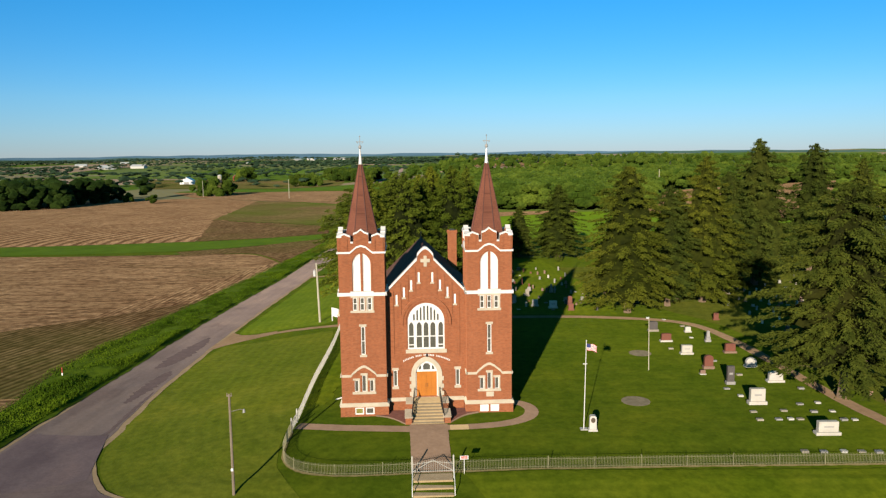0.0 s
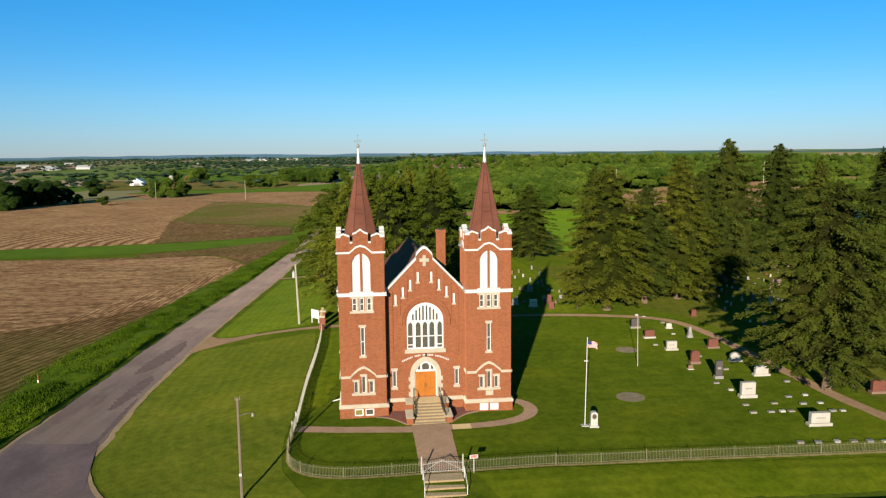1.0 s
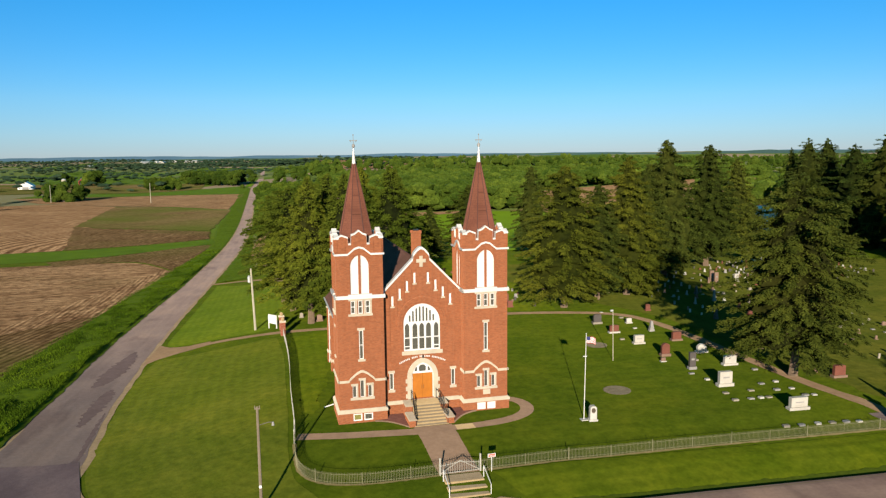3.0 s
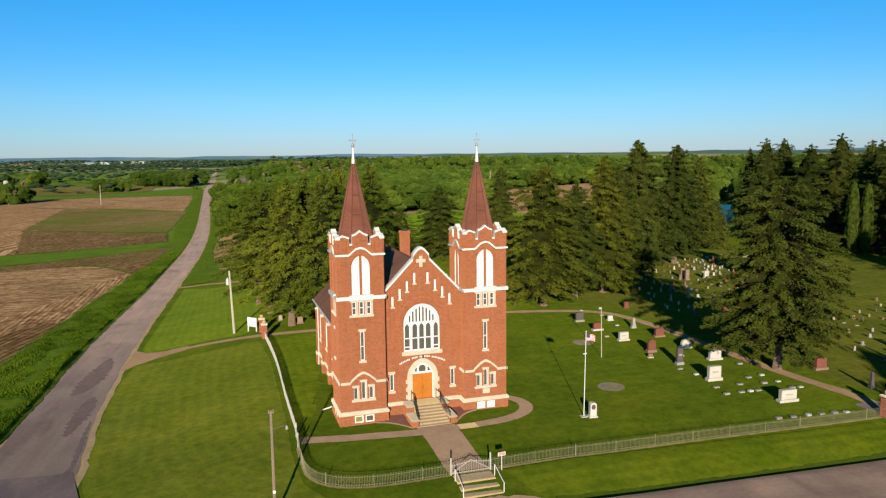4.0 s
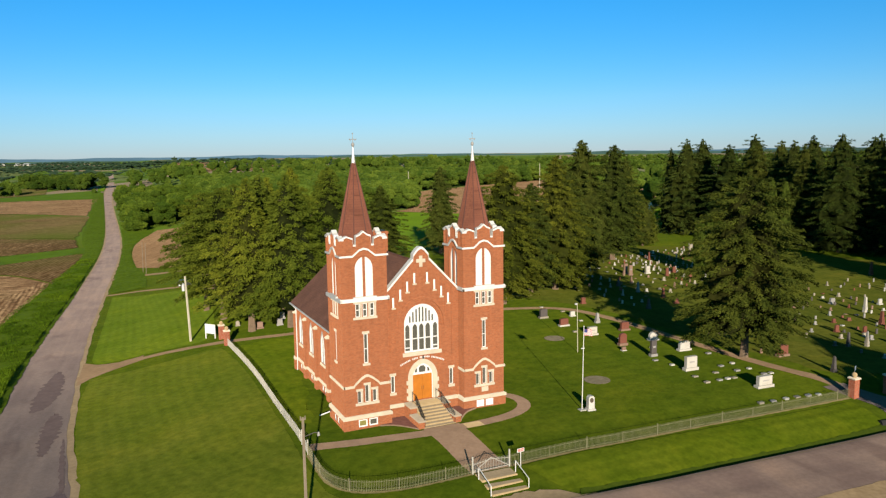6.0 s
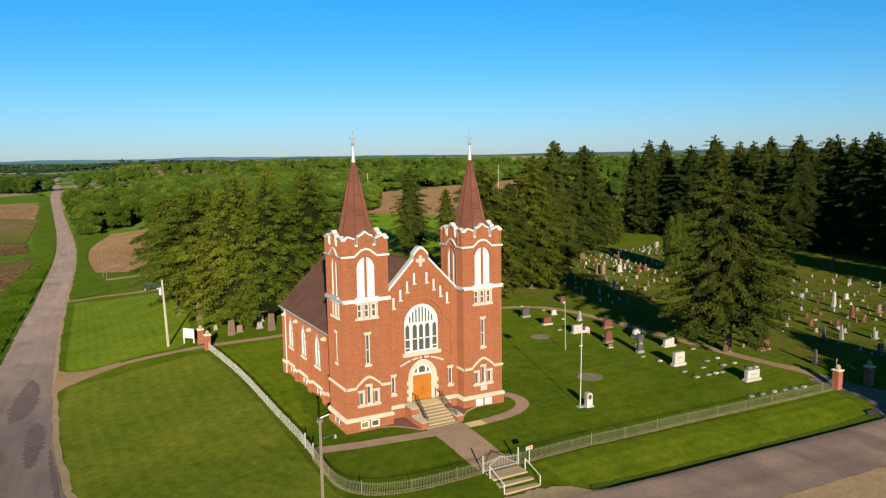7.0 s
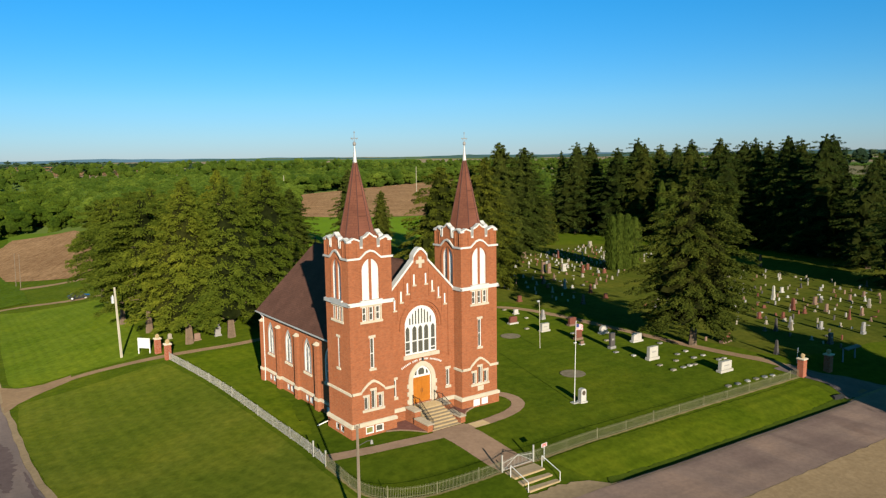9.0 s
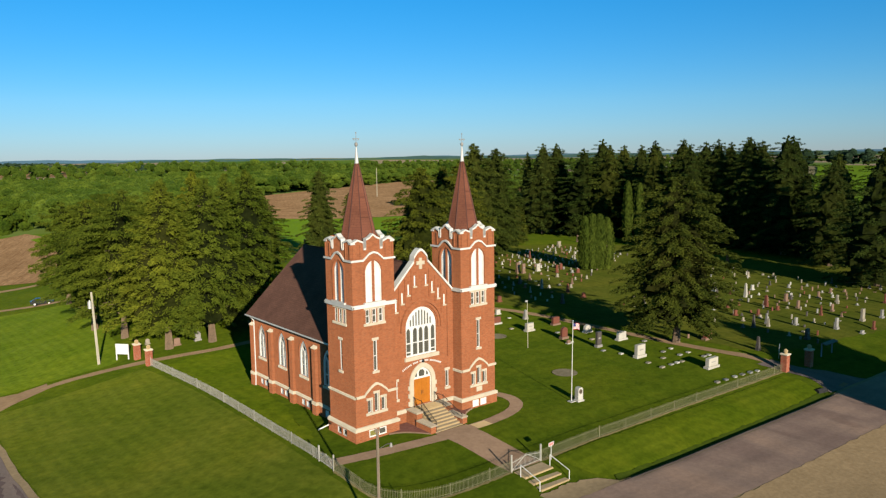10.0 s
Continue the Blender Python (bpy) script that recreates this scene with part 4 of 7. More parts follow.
def ring(outer, inner, y0, y1):
    """A frame between two outlines of equally many points."""
    bm = bmesh.new()
    n = len(outer)
    rows = [[bm.verts.new((x, y, z)) for x, z in pts] for pts, y in ((outer, y0), (inner, y0), (inner, y1), (outer, y1))]
    for j in range(4):
        a, b = rows[j], rows[(j + 1) % 4]
        for i in range(n - 1):
            bm.faces.new((a[i], a[i + 1], b[i + 1], b[i]))
    for i in (0, n - 1):
        bm.faces.new([r[i] for r in rows])
    bmesh.ops.recalc_face_normals(bm, faces=bm.faces)
    return bm


def rect_window(m, u, z0, z1, half, y, bars=(), sill=0.0, lintel=0.0, glass=GLASS, label="", edge=0.06, wide=0.1):
    """A framed window in an opening; y: the wall's face. sill and lintel: heights of the stones."""
    bm = bmesh.new()
    f0, f1 = y + 0.06, y + 0.16
    box(bm, u - half, u - half + edge, f0, f1, z0, z1)
    box(bm, u + half - edge, u + half, f0, f1, z0, z1)
    box(bm, u - half + edge, u + half - edge, f0, f1, z0, z0 + edge)
    box(bm, u - half + edge, u + half - edge, f0, f1, z1 - edge, z1)
    for b in bars:
        box(bm, u - half + edge, u + half - edge, f0 + 0.01, f1 - 0.01, b - 0.03, b + 0.03)
    w = put("window", bm, WHITE, church, m, label)
    put("pane", box(bmesh.new(), u - half + edge, u + half - edge, f1 - 0.045, f1 - 0.03, z0 + edge, z1 - edge), glass, w, m)
    if sill:
        put("window_sill", box(bmesh.new(), u - half - wide, u + half + wide, y - 0.10, y + 0.12, z0 - sill, z0 - 0.003), LIMESTONE, w, m)
    if lintel:
        put("lintel", box(bmesh.new(), u - half - wide, u + half + wide, y - 0.05, y + 0.12, z1 + 0.003, z1 + lintel), LIMESTONE, w, m)
    return w


TW, TY, TF = 2.15, 0.91, -2.15       # half width, depth of the centre, face
PARAPET = [(-2.2, 16.95), (-1.55, 17.22), (-0.98, 17.0), (-0.96, 16.42), (-0.72, 16.42), (-0.70, 17.22), (-0.36, 17.34), (0, 17.62), (0.36, 17.34), (0.70, 17.22), (0.72, 16.42), (0.96, 16.42), (0.98, 17.0), (1.55, 17.22), (2.2, 16.95)]
LABEL = [(-2.25, 15.46), (-1.05, 15.46), (-0.78, 15.68), (-0.42, 15.98), (0, 16.10), (0.42, 15.98), (0.78, 15.68), (1.05, 15.46), (2.25, 15.46)]
STRING = [(-2.2, 3.62), (-1.22, 3.62), (-1.1, 3.82), (-0.5, 4.32), (-0.12, 4.52), (0.12, 4.52), (0.5, 4.32), (1.1, 3.82), (1.22, 3.62), (2.2, 3.62)]


def half_arch(s, inner, z0, top, half):
    """One side of a pointed opening that a pier divides."""
    pts = [(x, z) for x, z in arch(0, z0, 14.45, top, half, 10) if x >= inner]
    cut_z = float(np.interp(inner, [x for x, z in pts[::-1]], [z for x, z in pts[::-1]])) if pts[-1][0] > inner + 0.02 else pts[-1][1]
    out = [(s * x, z) for x, z in pts] + [(s * inner, max(cut_z, pts[-1][1]) + 0.03), (s * inner, z0)]
    return out if s > 0 else out[::-1]


def tower(cx, outer):
    base = Matrix.Translation((cx, TY, 0))
    faces = [base @ Matrix.Rotation(radians(90 * k), 4, "Z") for k in range(4)]
    shown = (0, outer)
    holes = box(bmesh.new(), -TW + 0.4, TW - 0.4, -TW + 0.4, TW - 0.4, -0.5, 16.0, base)
    for k, m in enumerate(faces):
        for s in (-1, 1):
            prism(holes, half_arch(s, 0.11, 11.8, 15.50, 0.84), TF - 0.3, TF + 0.6, m)
        if k in shown:
            for u in (-0.68, 0, 0.68):
                box(holes, u - 0.21, u + 0.21, TF - 0.3, TF + 0.6, 10.05, 11.28, m)
            box(holes, -0.2, 0.2, TF - 0.3, TF + 0.6, 5.78, 8.5, m)
        if k == 0:
            for u, top in ((-0.72, 3.28), (0, 3.78), (0.72, 3.28)):
                box(holes, u - 0.19, u + 0.19, TF - 0.3, TF + 0.6, 2.16, top, m)
            for u in (-0.5, 0.5):
                box(holes, u - 0.42, u + 0.42, TF - 0.5, TF + 0.6, -0.05, 0.64, m)
        if k == outer and cx < 0:
            for u in (-0.45, 0.45):
                box(holes, u - 0.36, u + 0.36, TF - 0.5, TF + 0.6, -0.05, 0.6, m)
    body = box(bmesh.new(), -TW, TW, -TW, TW, 0.3, 16.2, base)
    part("tower_wall", cut(body, holes), BRICK, church, "red brick tower wall")
    # plinth
    holes = box(bmesh.new(), -TW + 0.3, TW - 0.3, -TW + 0.3, TW - 0.3, -1.4, 2, base)
    for u in (-0.5, 0.5):
        box(holes, u - 0.42, u + 0.42, TF - 0.6, TF + 0.6, -0.05, 0.64, faces[0])
        if cx < 0:
            box(holes, u * 0.9 - 0.36, u * 0.9 + 0.36, TF - 0.6, TF + 0.6, -0.05, 0.6, faces[outer])
    part("plinth", cut(box(bmesh.new(), -TW - 0.14, TW + 0.14, -TW - 0.14, TW + 0.14, -1.1, 0.72, base), holes), BRICK, church)
    for u in (-0.5, 0.5):
        odd = cx < 0 and u < 0
        if cx < 0:
            rect_window(faces[outer], u * 0.9, -0.05, 0.6, 0.36, TF - 0.14, label="white-framed basement window", edge=0.1)
        rect_window(faces[0], u, -0.05, 0.64, 0.42, TF - 0.14, glass=OLDGLASS if odd else (GLASS if cx < 0 else SIGNWHITE), label="white-framed basement window", edge=0.11)
    bm = bmesh.new()
    prism(bm, [(-TW - 0.2, 0.72), (TW + 0.2, 0.72), (TW + 0.2, 0.96), (TW + 0.03, 1.06), (-TW - 0.03, 1.06), (-TW - 0.2, 0.96)], -TW - 0.2, TW + 0.2, base)
    part("water_table", bm, LIMESTONE, church, "cream stone course")
    # string course with its hood over the lower windows
    bm = prism(bmesh.new(), strip(STRING, 0.22), TF - 0.1, TF + 0.05, faces[0])
    part("string_course", bm, LIMESTONE, church, "cream stone course with a hood")
    for k in (1, 2, 3):
        bm = box(bmesh.new(), -TW - 0.1, TW + 0.1, TF - 0.1, TF + 0.05, 3.62, 3.84, faces[k])
        part("string_course", bm, LIMESTONE, church)
    # belt, white flashing
    for k in range(4):
        bm = prism(bmesh.new(), [(-TW - 0.16, 11.46), (TW + 0.16, 11.46), (TW + 0.16, 11.68), (TW + 0.02, 11.78), (-TW - 0.02, 11.78), (-TW - 0.16, 11.68)], TF - 0.16, TF + 0.03, faces[k])
        part("belt_course", bm, COPING, church, "white painted belt course")
        bm = prism(bmesh.new(), strip(LABEL, 0.17), TF - 0.13, TF + 0.05, faces[k])
        part("label_course", bm, COPING, church, "white course arched over the belfry opening")
        bm = prism(bmesh.new(), [(2.12, 16.1), (-2.12, 16.1)] + [(max(-2.12, min(2.12, x)), z) for x, z in PARAPET], TF + 0.005, TF + 0.34, faces[k])
        part("parapet", bm, BRICK, church)
        bm = prism(bmesh.new(), strip(PARAPET, 0.15), TF - 0.09, TF + 0.36, faces[k])
        part("parapet_coping", bm, COPING, church, "white stepped coping")
        # slim recessed strips in the parapet and beside the belfry opening, as raised brick
        for u in (-2.0, -1.28, 1.28, 2.0):
            part("parapet_rib", box(bmesh.new(), u - 0.05, u + 0.05, TF - 0.08, TF, 15.7, 16.88, faces[k]), BRICK, church)
        # belfry
        outer_arch, inner_arch = arch(0, 11.8, 14.45, 15.72, 1.02), arch(0, 11.8, 14.45, 15.52, 0.86)
        put("belfry_arch", ring(outer_arch, inner_arch, TF - 0.05, TF + 0.03), BRICK, church, faces[k])
        for s in (-1, 1):
            o, i = half_arch(s, 0.11, 11.8, 15.50, 0.84), half_arch(s, 0.18, 11.88, 15.36, 0.76)
            lv = put("louvre", cut(prism(bmesh.new(), o, TF + 0.10, TF + 0.26), prism(bmesh.new(), i, TF - 0.1, TF + 0.4)), WHITE, church, faces[k], "white painted belfry louvre")
            bm = bmesh.new()
            z = 11.9
            while z < 15.25:
                w = 0.77 if z < 14.45 else max(0.3, 0.77 - 0.45 * ((z - 14.45) / 0.85) ** 1.8)
                x0, x1 = sorted((s * 0.175, s * w))
                box(bm, x0, x1, -0.012, 0.012, -0.13, 0.13, faces[k] @ pose(0, TF + 0.19, z + 0.1, -24, 0, 0))
                z += 0.2
            part("slats", bm, WHITE, lv)
        if k in shown:
            put("belfry_sill", box(bmesh.new(), -1.08, 1.08, TF - 0.2, TF + 0.08, 11.70, 11.90), COPING, church, faces[k], "white sill under the belfry")
            put("lintel", box(bmesh.new(), -1.08, 1.08, TF - 0.06, TF + 0.08, 11.285, 11.455), LIMESTONE, church, faces[k])
            for u in (-0.68, 0, 0.68):
                rect_window(faces[k], u, 10.05, 11.28, 0.21, TF, bars=(10.7,), label="narrow window with cream stone jambs", edge=0.07)
            put("sill_stone", box(bmesh.new(), -1.12, 1.12, TF - 0.1, TF + 0.1, 9.85, 10.045), LIMESTONE, church, faces[k])
            for u in (-0.37, 0.37, 0.97):
                put("jamb_stone", box(bmesh.new(), u - 0.075, u + 0.075, TF - 0.03, TF + 0.05, 10.05, 11.29), LIMESTONE, church, faces[k])
            rect_window(faces[k], 0, 5.78, 8.5, 0.2, TF, bars=(7.1,), sill=0.2, lintel=0.22, label="tall slit window", edge=0.07, wide=0.14)
    m = faces[0]
    for u, top in ((-0.72, 3.28), (0, 3.78), (0.72, 3.28)):
        w = rect_window(m, u, 2.16, top, 0.19, TF, bars=(), label="narrow stone-framed window", edge=0.05, lintel=0.2, wide=0.14)
        bm = bmesh.new()
        box(bm, u + 0.19, u + 0.32, TF - 0.04, TF + 0.05, 2.16, top)
        put("jamb", bm, LIMESTONE, w, m)
    put("sill_stone", box(bmesh.new(), -1.12, 1.12, TF - 0.1, TF + 0.1, 1.94, 2.155), LIMESTONE, church, m)
    if cx > 0:
        put("corner_stone", box(bmesh.new(), -0.3, 0.42, TF - 0.05, TF + 0.05, 1.4, 1.86), LIMESTONE, church, m, "cream date stone")
    part("tower_roof", box(bmesh.new(), -TW + 0.2, TW - 0.2, -TW + 0.2, TW - 0.2, 16.2, 16.42, base), DECK, church, "grey sheet metal deck")
    # spire
    bm = bmesh.new()
    levels = ((16.42, 1.72), (16.9, 1.52), (17.6, 1.38), (23.72, 0.15))
    rings = [[bm.verts.new((r / math.cos(math.pi / 8) * math.cos(math.pi / 8 + math.pi / 4 * i), r / math.cos(math.pi / 8) * math.sin(math.pi / 8 + math.pi / 4 * i), z)) for i in range(8)] for z, r in levels]
    for a, b in zip(rings, rings[1:]):
        for i in range(8):
            bm.faces.new((a[i], a[(i + 1) % 8], b[(i + 1) % 8], b[i]))
    spire = put("spire", bm, SPIRE, church, base, "eight-sided red-brown shingled spire")
    for i in range(8):
        bm = bmesh.new()
        t = math.pi / 8 + math.pi / 4 * i
        pts = [Vector((r / math.cos(math.pi / 8) * math.cos(t), r / math.cos(math.pi / 8) * math.sin(t), z)) for z, r in levels[1:]]
        for p, q in zip(pts, pts[1:]):
            tube(bm, p, q, 0.045, 0.035, 6)
        put("hip_seam", bm, SPIRETRIM, spire, base)
    bm = bmesh.new()
    tube(bm, (0, 0, 23.66), (0, 0, 25.15), 0.19, 0.04, 12)
    ball(bm, (0, 0, 23.70), 0.2, 2, (1, 1, 0.4))
    put("spire_tip", bm, ZINC, spire, base, "pale metal spire tip")
    bm = bmesh.new()
    tube(bm, (0, 0, 25.1), (0, 0, 26.25), 0.028, 0.022, 8)
    ball(bm, (0, 0, 25.30), 0.15, 2, (1, 1, 1.35))
    tube(bm, (-0.3, 0, 25.78), (0.3, 0, 25.78), 0.03, 0.03, 8)
    for s in (-1, 1):
        tube(bm, (s * 0.3, 0, 25.78), (s * 0.17, 0, 25.62), 0.025, 0.02, 6)
        ball(bm, (s * 0.3, 0, 25.78), 0.055, 1)
    ball(bm, (0, 0, 26.3), 0.07, 1)
    put("finial", bm, GRANITE, church, base, "metal cross finial")


tower(-5.98, 3)
tower(5.98, 1)

# front wall between the towers
GABLE = [(-3.84, 11.42), (-0.90, 14.46), (-0.80, 14.52), (-0.76, 14.95), (-0.55, 15.22), (-0.36, 15.42), (-0.16, 15.58), (0, 15.62), (0.16, 15.58), (0.36, 15.42), (0.55, 15.22), (0.76, 14.95), (0.80, 14.52), (0.90, 14.46), (3.84, 11.42)]
wall = prism(bmesh.new(), [(3.83, -1.1), (-3.83, -1.1)] + [(max(-3.83, min(3.83, x)), z) for x, z in GABLE], 0.0, 0.45)
holes = bmesh.new()
prism(holes, arch(0, 5.85, 8.6, 10.42, 1.78), -0.4, 0.9)
prism(holes, arch(0, 1.15, 3.35, 4.72, 1.08), -0.4, 0.9)
SLITS = [(0.65, 12.42), (1.38, 11.68), (2.09, 10.98), (2.80, 10.28)]
for s in (-1, 1):
    for u, z in SLITS:
        box(holes, s * u - 0.1, s * u + 0.1, -0.4, 0.9, z, z + 0.98)
    box(holes, s * 3.02 - 0.2, s * 3.02 + 0.2, -0.4, 0.9, 2.2, 3.82)
front = part("front_wall", cut(wall, holes), BRICK, church, "red brick front gable")
part("gable_coping", prism(bmesh.new(), strip(GABLE, 0.24), -0.14, 0.55), COPING, church, "white stepped gable coping")
part("water_table", prism(bmesh.new(), [(-3.62, 0.76), (3.62, 0.76), (3.62, 1.08), (-3.62, 1.08)], -0.2, 0.02), LIMESTONE, church)
part("plinth", box(bmesh.new(), -3.62, 3.62, -0.14, 0.3, -1.1, 0.755), BRICK, church)
for s in (-1, 1):
    for u, z in SLITS:
        w = rect_window(ID, s * u, z, z + 0.98, 0.135, 0.0, sill=0.13, lintel=0.0, glass=SIGNWHITE, label="small white slit vent", edge=0.045, wide=0.06)
        put("hood", prism(bmesh.new(), [(s * u - 0.2, z + 0.98), (s * u + 0.2, z + 0.98), (s * u + 0.2, z + 1.08), (s * u, z + 1.26), (s * u - 0.2, z + 1.08)], -0.05, 0.03), BRICK, w)
    rect_window(ID, s * 3.02, 2.2, 3.82, 0.2, 0.0, sill=0.24, lintel=0.24, label="slit window with stone lintel and sill", edge=0.07, wide=0.12)
    for u, z0, z1 in ((1.02, 11.2, 13.9), (1.74, 10.7, 13.2), (2.45, 9.3, 12.4), (3.16, 5.2, 11.6)):
        part("pier_strip", box(bmesh.new(), s * u - 0.09, s * u + 0.09, -0.10, 0.01, z0, z1), BRICK, church)
for half, top, y in ((2.42, 11.12, -0.24), (2.16, 10.86, -0.12)):
    o, i = arch(0, 8.3, 8.6, top, half, 12), arch(0, 8.3, 8.6, top - 0.24, half - 0.24, 12)
    part("arch_moulding", ring(o, i, y, 0.02), BRICK, church)
bm = bmesh.new()
box(bm, -0.15, 0.15, -0.1, 0.03, 13.95, 14.98)
box(bm, -0.45, -0.152, -0.1, 0.03, 14.36, 14.68)
box(bm, 0.152, 0.45, -0.1, 0.03, 14.36, 14.68)
part("stone_cross", bm, LIMESTONE, church, "cream stone cross")

# great front window
plate = prism(bmesh.new(), arch(0, 5.85, 8.6, 10.41, 1.775, 12), 0.10, 0.22)
holes = bmesh.new()
LIGHTS = [(-1.42, 0.24), (-0.66, 0.26), (0.0, 0.25), (0.66, 0.26), (1.42, 0.24)]
for u, half in LIGHTS:
    prism(holes, arch(u, 7.16, 8.15, 8.52, half - 0.02, 5), -0.2, 0.6)
    box(holes, u - half, u + half, -0.2, 0.6, 6.0, 6.24 if abs(u) > 1 else 7.07)
    if abs(u) > 1:
        box(holes, u - half, u + half, -0.2, 0.6, 6.33, 7.07)
UPPER = [(-1.15, 9.35), (-0.83, 9.75), (-0.5, 10.0), (-0.17, 10.15), (0.17, 10.15), (0.5, 10.0), (0.83, 9.75), (1.15, 9.35)]
for u, top in UPPER:
    prism(holes, [(u - 0.085, 8.68), (u + 0.085, 8.68), (u + 0.085, top - 0.1), (u, top), (u - 0.085, top - 0.1)], -0.2, 0.6)
great = part("window", cut(plate, holes), WHITE, church, "great pointed window with white tracery")
for u, half in LIGHTS:
    part("pane", prism(bmesh.new(), arch(u, 5.95, 8.15, 8.58, half, 5), 0.17, 0.185), GLASS, great)
for u, top in UPPER:
    part("pane", box(bmesh.new(), u - 0.11, u + 0.11, 0.17, 0.185, 8.62, top), GLASS, great)
part("window_sill", box(bmesh.new(), -1.98, 1.98, -0.16, 0.2, 5.52, 5.845), LIMESTONE, great)

# portal
SUR_O, SUR_I = arch(0, 1.15, 3.35, 5.14, 1.5, 10), arch(0, 1.15, 3.35, 4.70, 1.06, 10)
portal = part("door_surround", ring(SUR_O, SUR_I, -0.12, 0.2), LIMESTONE, church, "cream stone arch round the doors")
for s in (-1, 1):
    for z in (1.25, 2.0, 2.75):
        part("quoin", box(bmesh.new(), s * 1.44 if s > 0 else -1.66, 1.66 if s > 0 else s * 1.44, -0.11, 0.03, z, z + 0.38), LIMESTONE, portal)
plate = prism(bmesh.new(), arch(0, 3.62, 3.70, 4.69, 1.05, 10), 0.06, 0.16)
holes = prism(bmesh.new(), [(-0.32, 3.8), (0.32, 3.8), (0.36, 4.2), (0.18, 4.44), (-0.18, 4.44), (-0.36, 4.2)], -0.2, 0.5)
for s in (-1, 1):
    prism(holes, [(s * 0.52, 3.82), (s * 0.78, 3.82), (s * 0.74, 4.02), (s * 0.62, 4.22), (s * 0.52, 4.22)], -0.2, 0.5)
fan = part("fanlight", cut(plate, holes), WHITE, church, "white fanlight board with small dark panes")
part("pane", box(bmesh.new(), -0.4, 0.4, 0.12, 0.135, 3.75, 4.5), GLASS, fan)
for s in (-1, 1):
    part("pane", box(bmesh.new(), min(s * 0.48, s * 0.82), max(s * 0.48, s * 0.82), 0.12, 0.135, 3.78, 4.26), GLASS, fan)
for s in (-1, 1):
    x0, x1 = (0.008, 0.98) if s > 0 else (-0.98, -0.008)
    bm = box(bmesh.new(), x0, x1, 0.09, 0.15, 1.18, 3.61)
    leaf = part("door", bm, OAK, church, "golden oak double door leaf")
    c, hw = (x0 + x1) / 2, 0.36
    for z0, z1 in ((1.32, 1.95), (2.05, 2.75), (2.85, 3.5)):
        for xx in (c - 0.19, c + 0.19):
            part("door_panel", box(bmesh.new(), xx - 0.15, xx + 0.15, 0.07, 0.092, z0, z1, bevel=0.012), OAK, leaf)
    bm = bmesh.new()
    tube(bm, (s * 0.09, 0.03, 2.1), (s * 0.09, 0.03, 2.45), 0.018)
    part("door_handle", bm, BRONZE, leaf, "dark bronze pull")
for s in (-1, 1):
    part("door_frame", box(bmesh.new(), 0.985 if s > 0 else -1.055, 1.055 if s > 0 else -0.985, 0.05, 0.18, 1.16, 3.61), WHITE, church)
# letters in an arc over the portal, as bars
bm = bmesh.new()
rng = random.Random(4)
for i in range(30):
    if i in (7, 12, 20):
        continue
    u = -2.2 + 4.4 * i / 29
    z = 5.30 - 0.115 * u * u
    box(bm, -0.042, 0.042, -0.05, 0.0, -0.08, 0.08, Matrix.Translation((u, 0, z)) @ Matrix.Rotation(math.atan(0.23 * u), 4, "Y"))
tagged(part("lettering", bm, WHITE, church, "arc of white raised letters too small to read"), kind="stuff")
bm = bmesh.new()
tube(bm, (0.0, 0.02, 5.50), (0.0, -0.28, 5.46), 0.02)
tube(bm, (0.0, -0.28, 5.48), (0.0, -0.28, 5.20), 0.05, 0.10, 10)
part("door_lamp", bm, IRON, church, "black lamp over the doors")

# nave
NX, NB, EAVE, RIDGE = 6.95, 21.6, 7.55, 14.35
body = bmesh.new()
prism(body, [(NX, -1.9), (NX, EAVE), (0, RIDGE - 0.32), (-NX, EAVE), (-NX, -1.9)], 0.46, NB)
holes = bmesh.new()
prism(holes, [(NX - 0.45, -2.5), (NX - 0.45, EAVE - 0.4), (0, RIDGE - 0.9), (-NX + 0.45, EAVE - 0.4), (-NX + 0.45, -2.5)], 0.9, NB - 0.45)
BAYS = (5.3, 9.9, 14.45, 19.05)
sides = [Matrix.Translation((-NX, 0, 0)) @ Matrix.Rotation(radians(-90), 4, "Z"), Matrix.Translation((NX, 0, 0)) @ Matrix.Rotation(radians(90), 4, "Z")]
for si, m in enumerate(sides):
    for y in BAYS:
        u = -y if si == 0 else y
        prism(holes, arch(u, 2.95, 5.0, 6.5, 0.78), -0.4, 0.9, m)
        for d in (-0.45, 0.45):
            box(holes, u + d - 0.36, u + d + 0.36, -0.4, 0.9, -0.1, 0.55, m)
part("nave_wall", cut(body, holes), BRICK, church, "red brick nave wall")
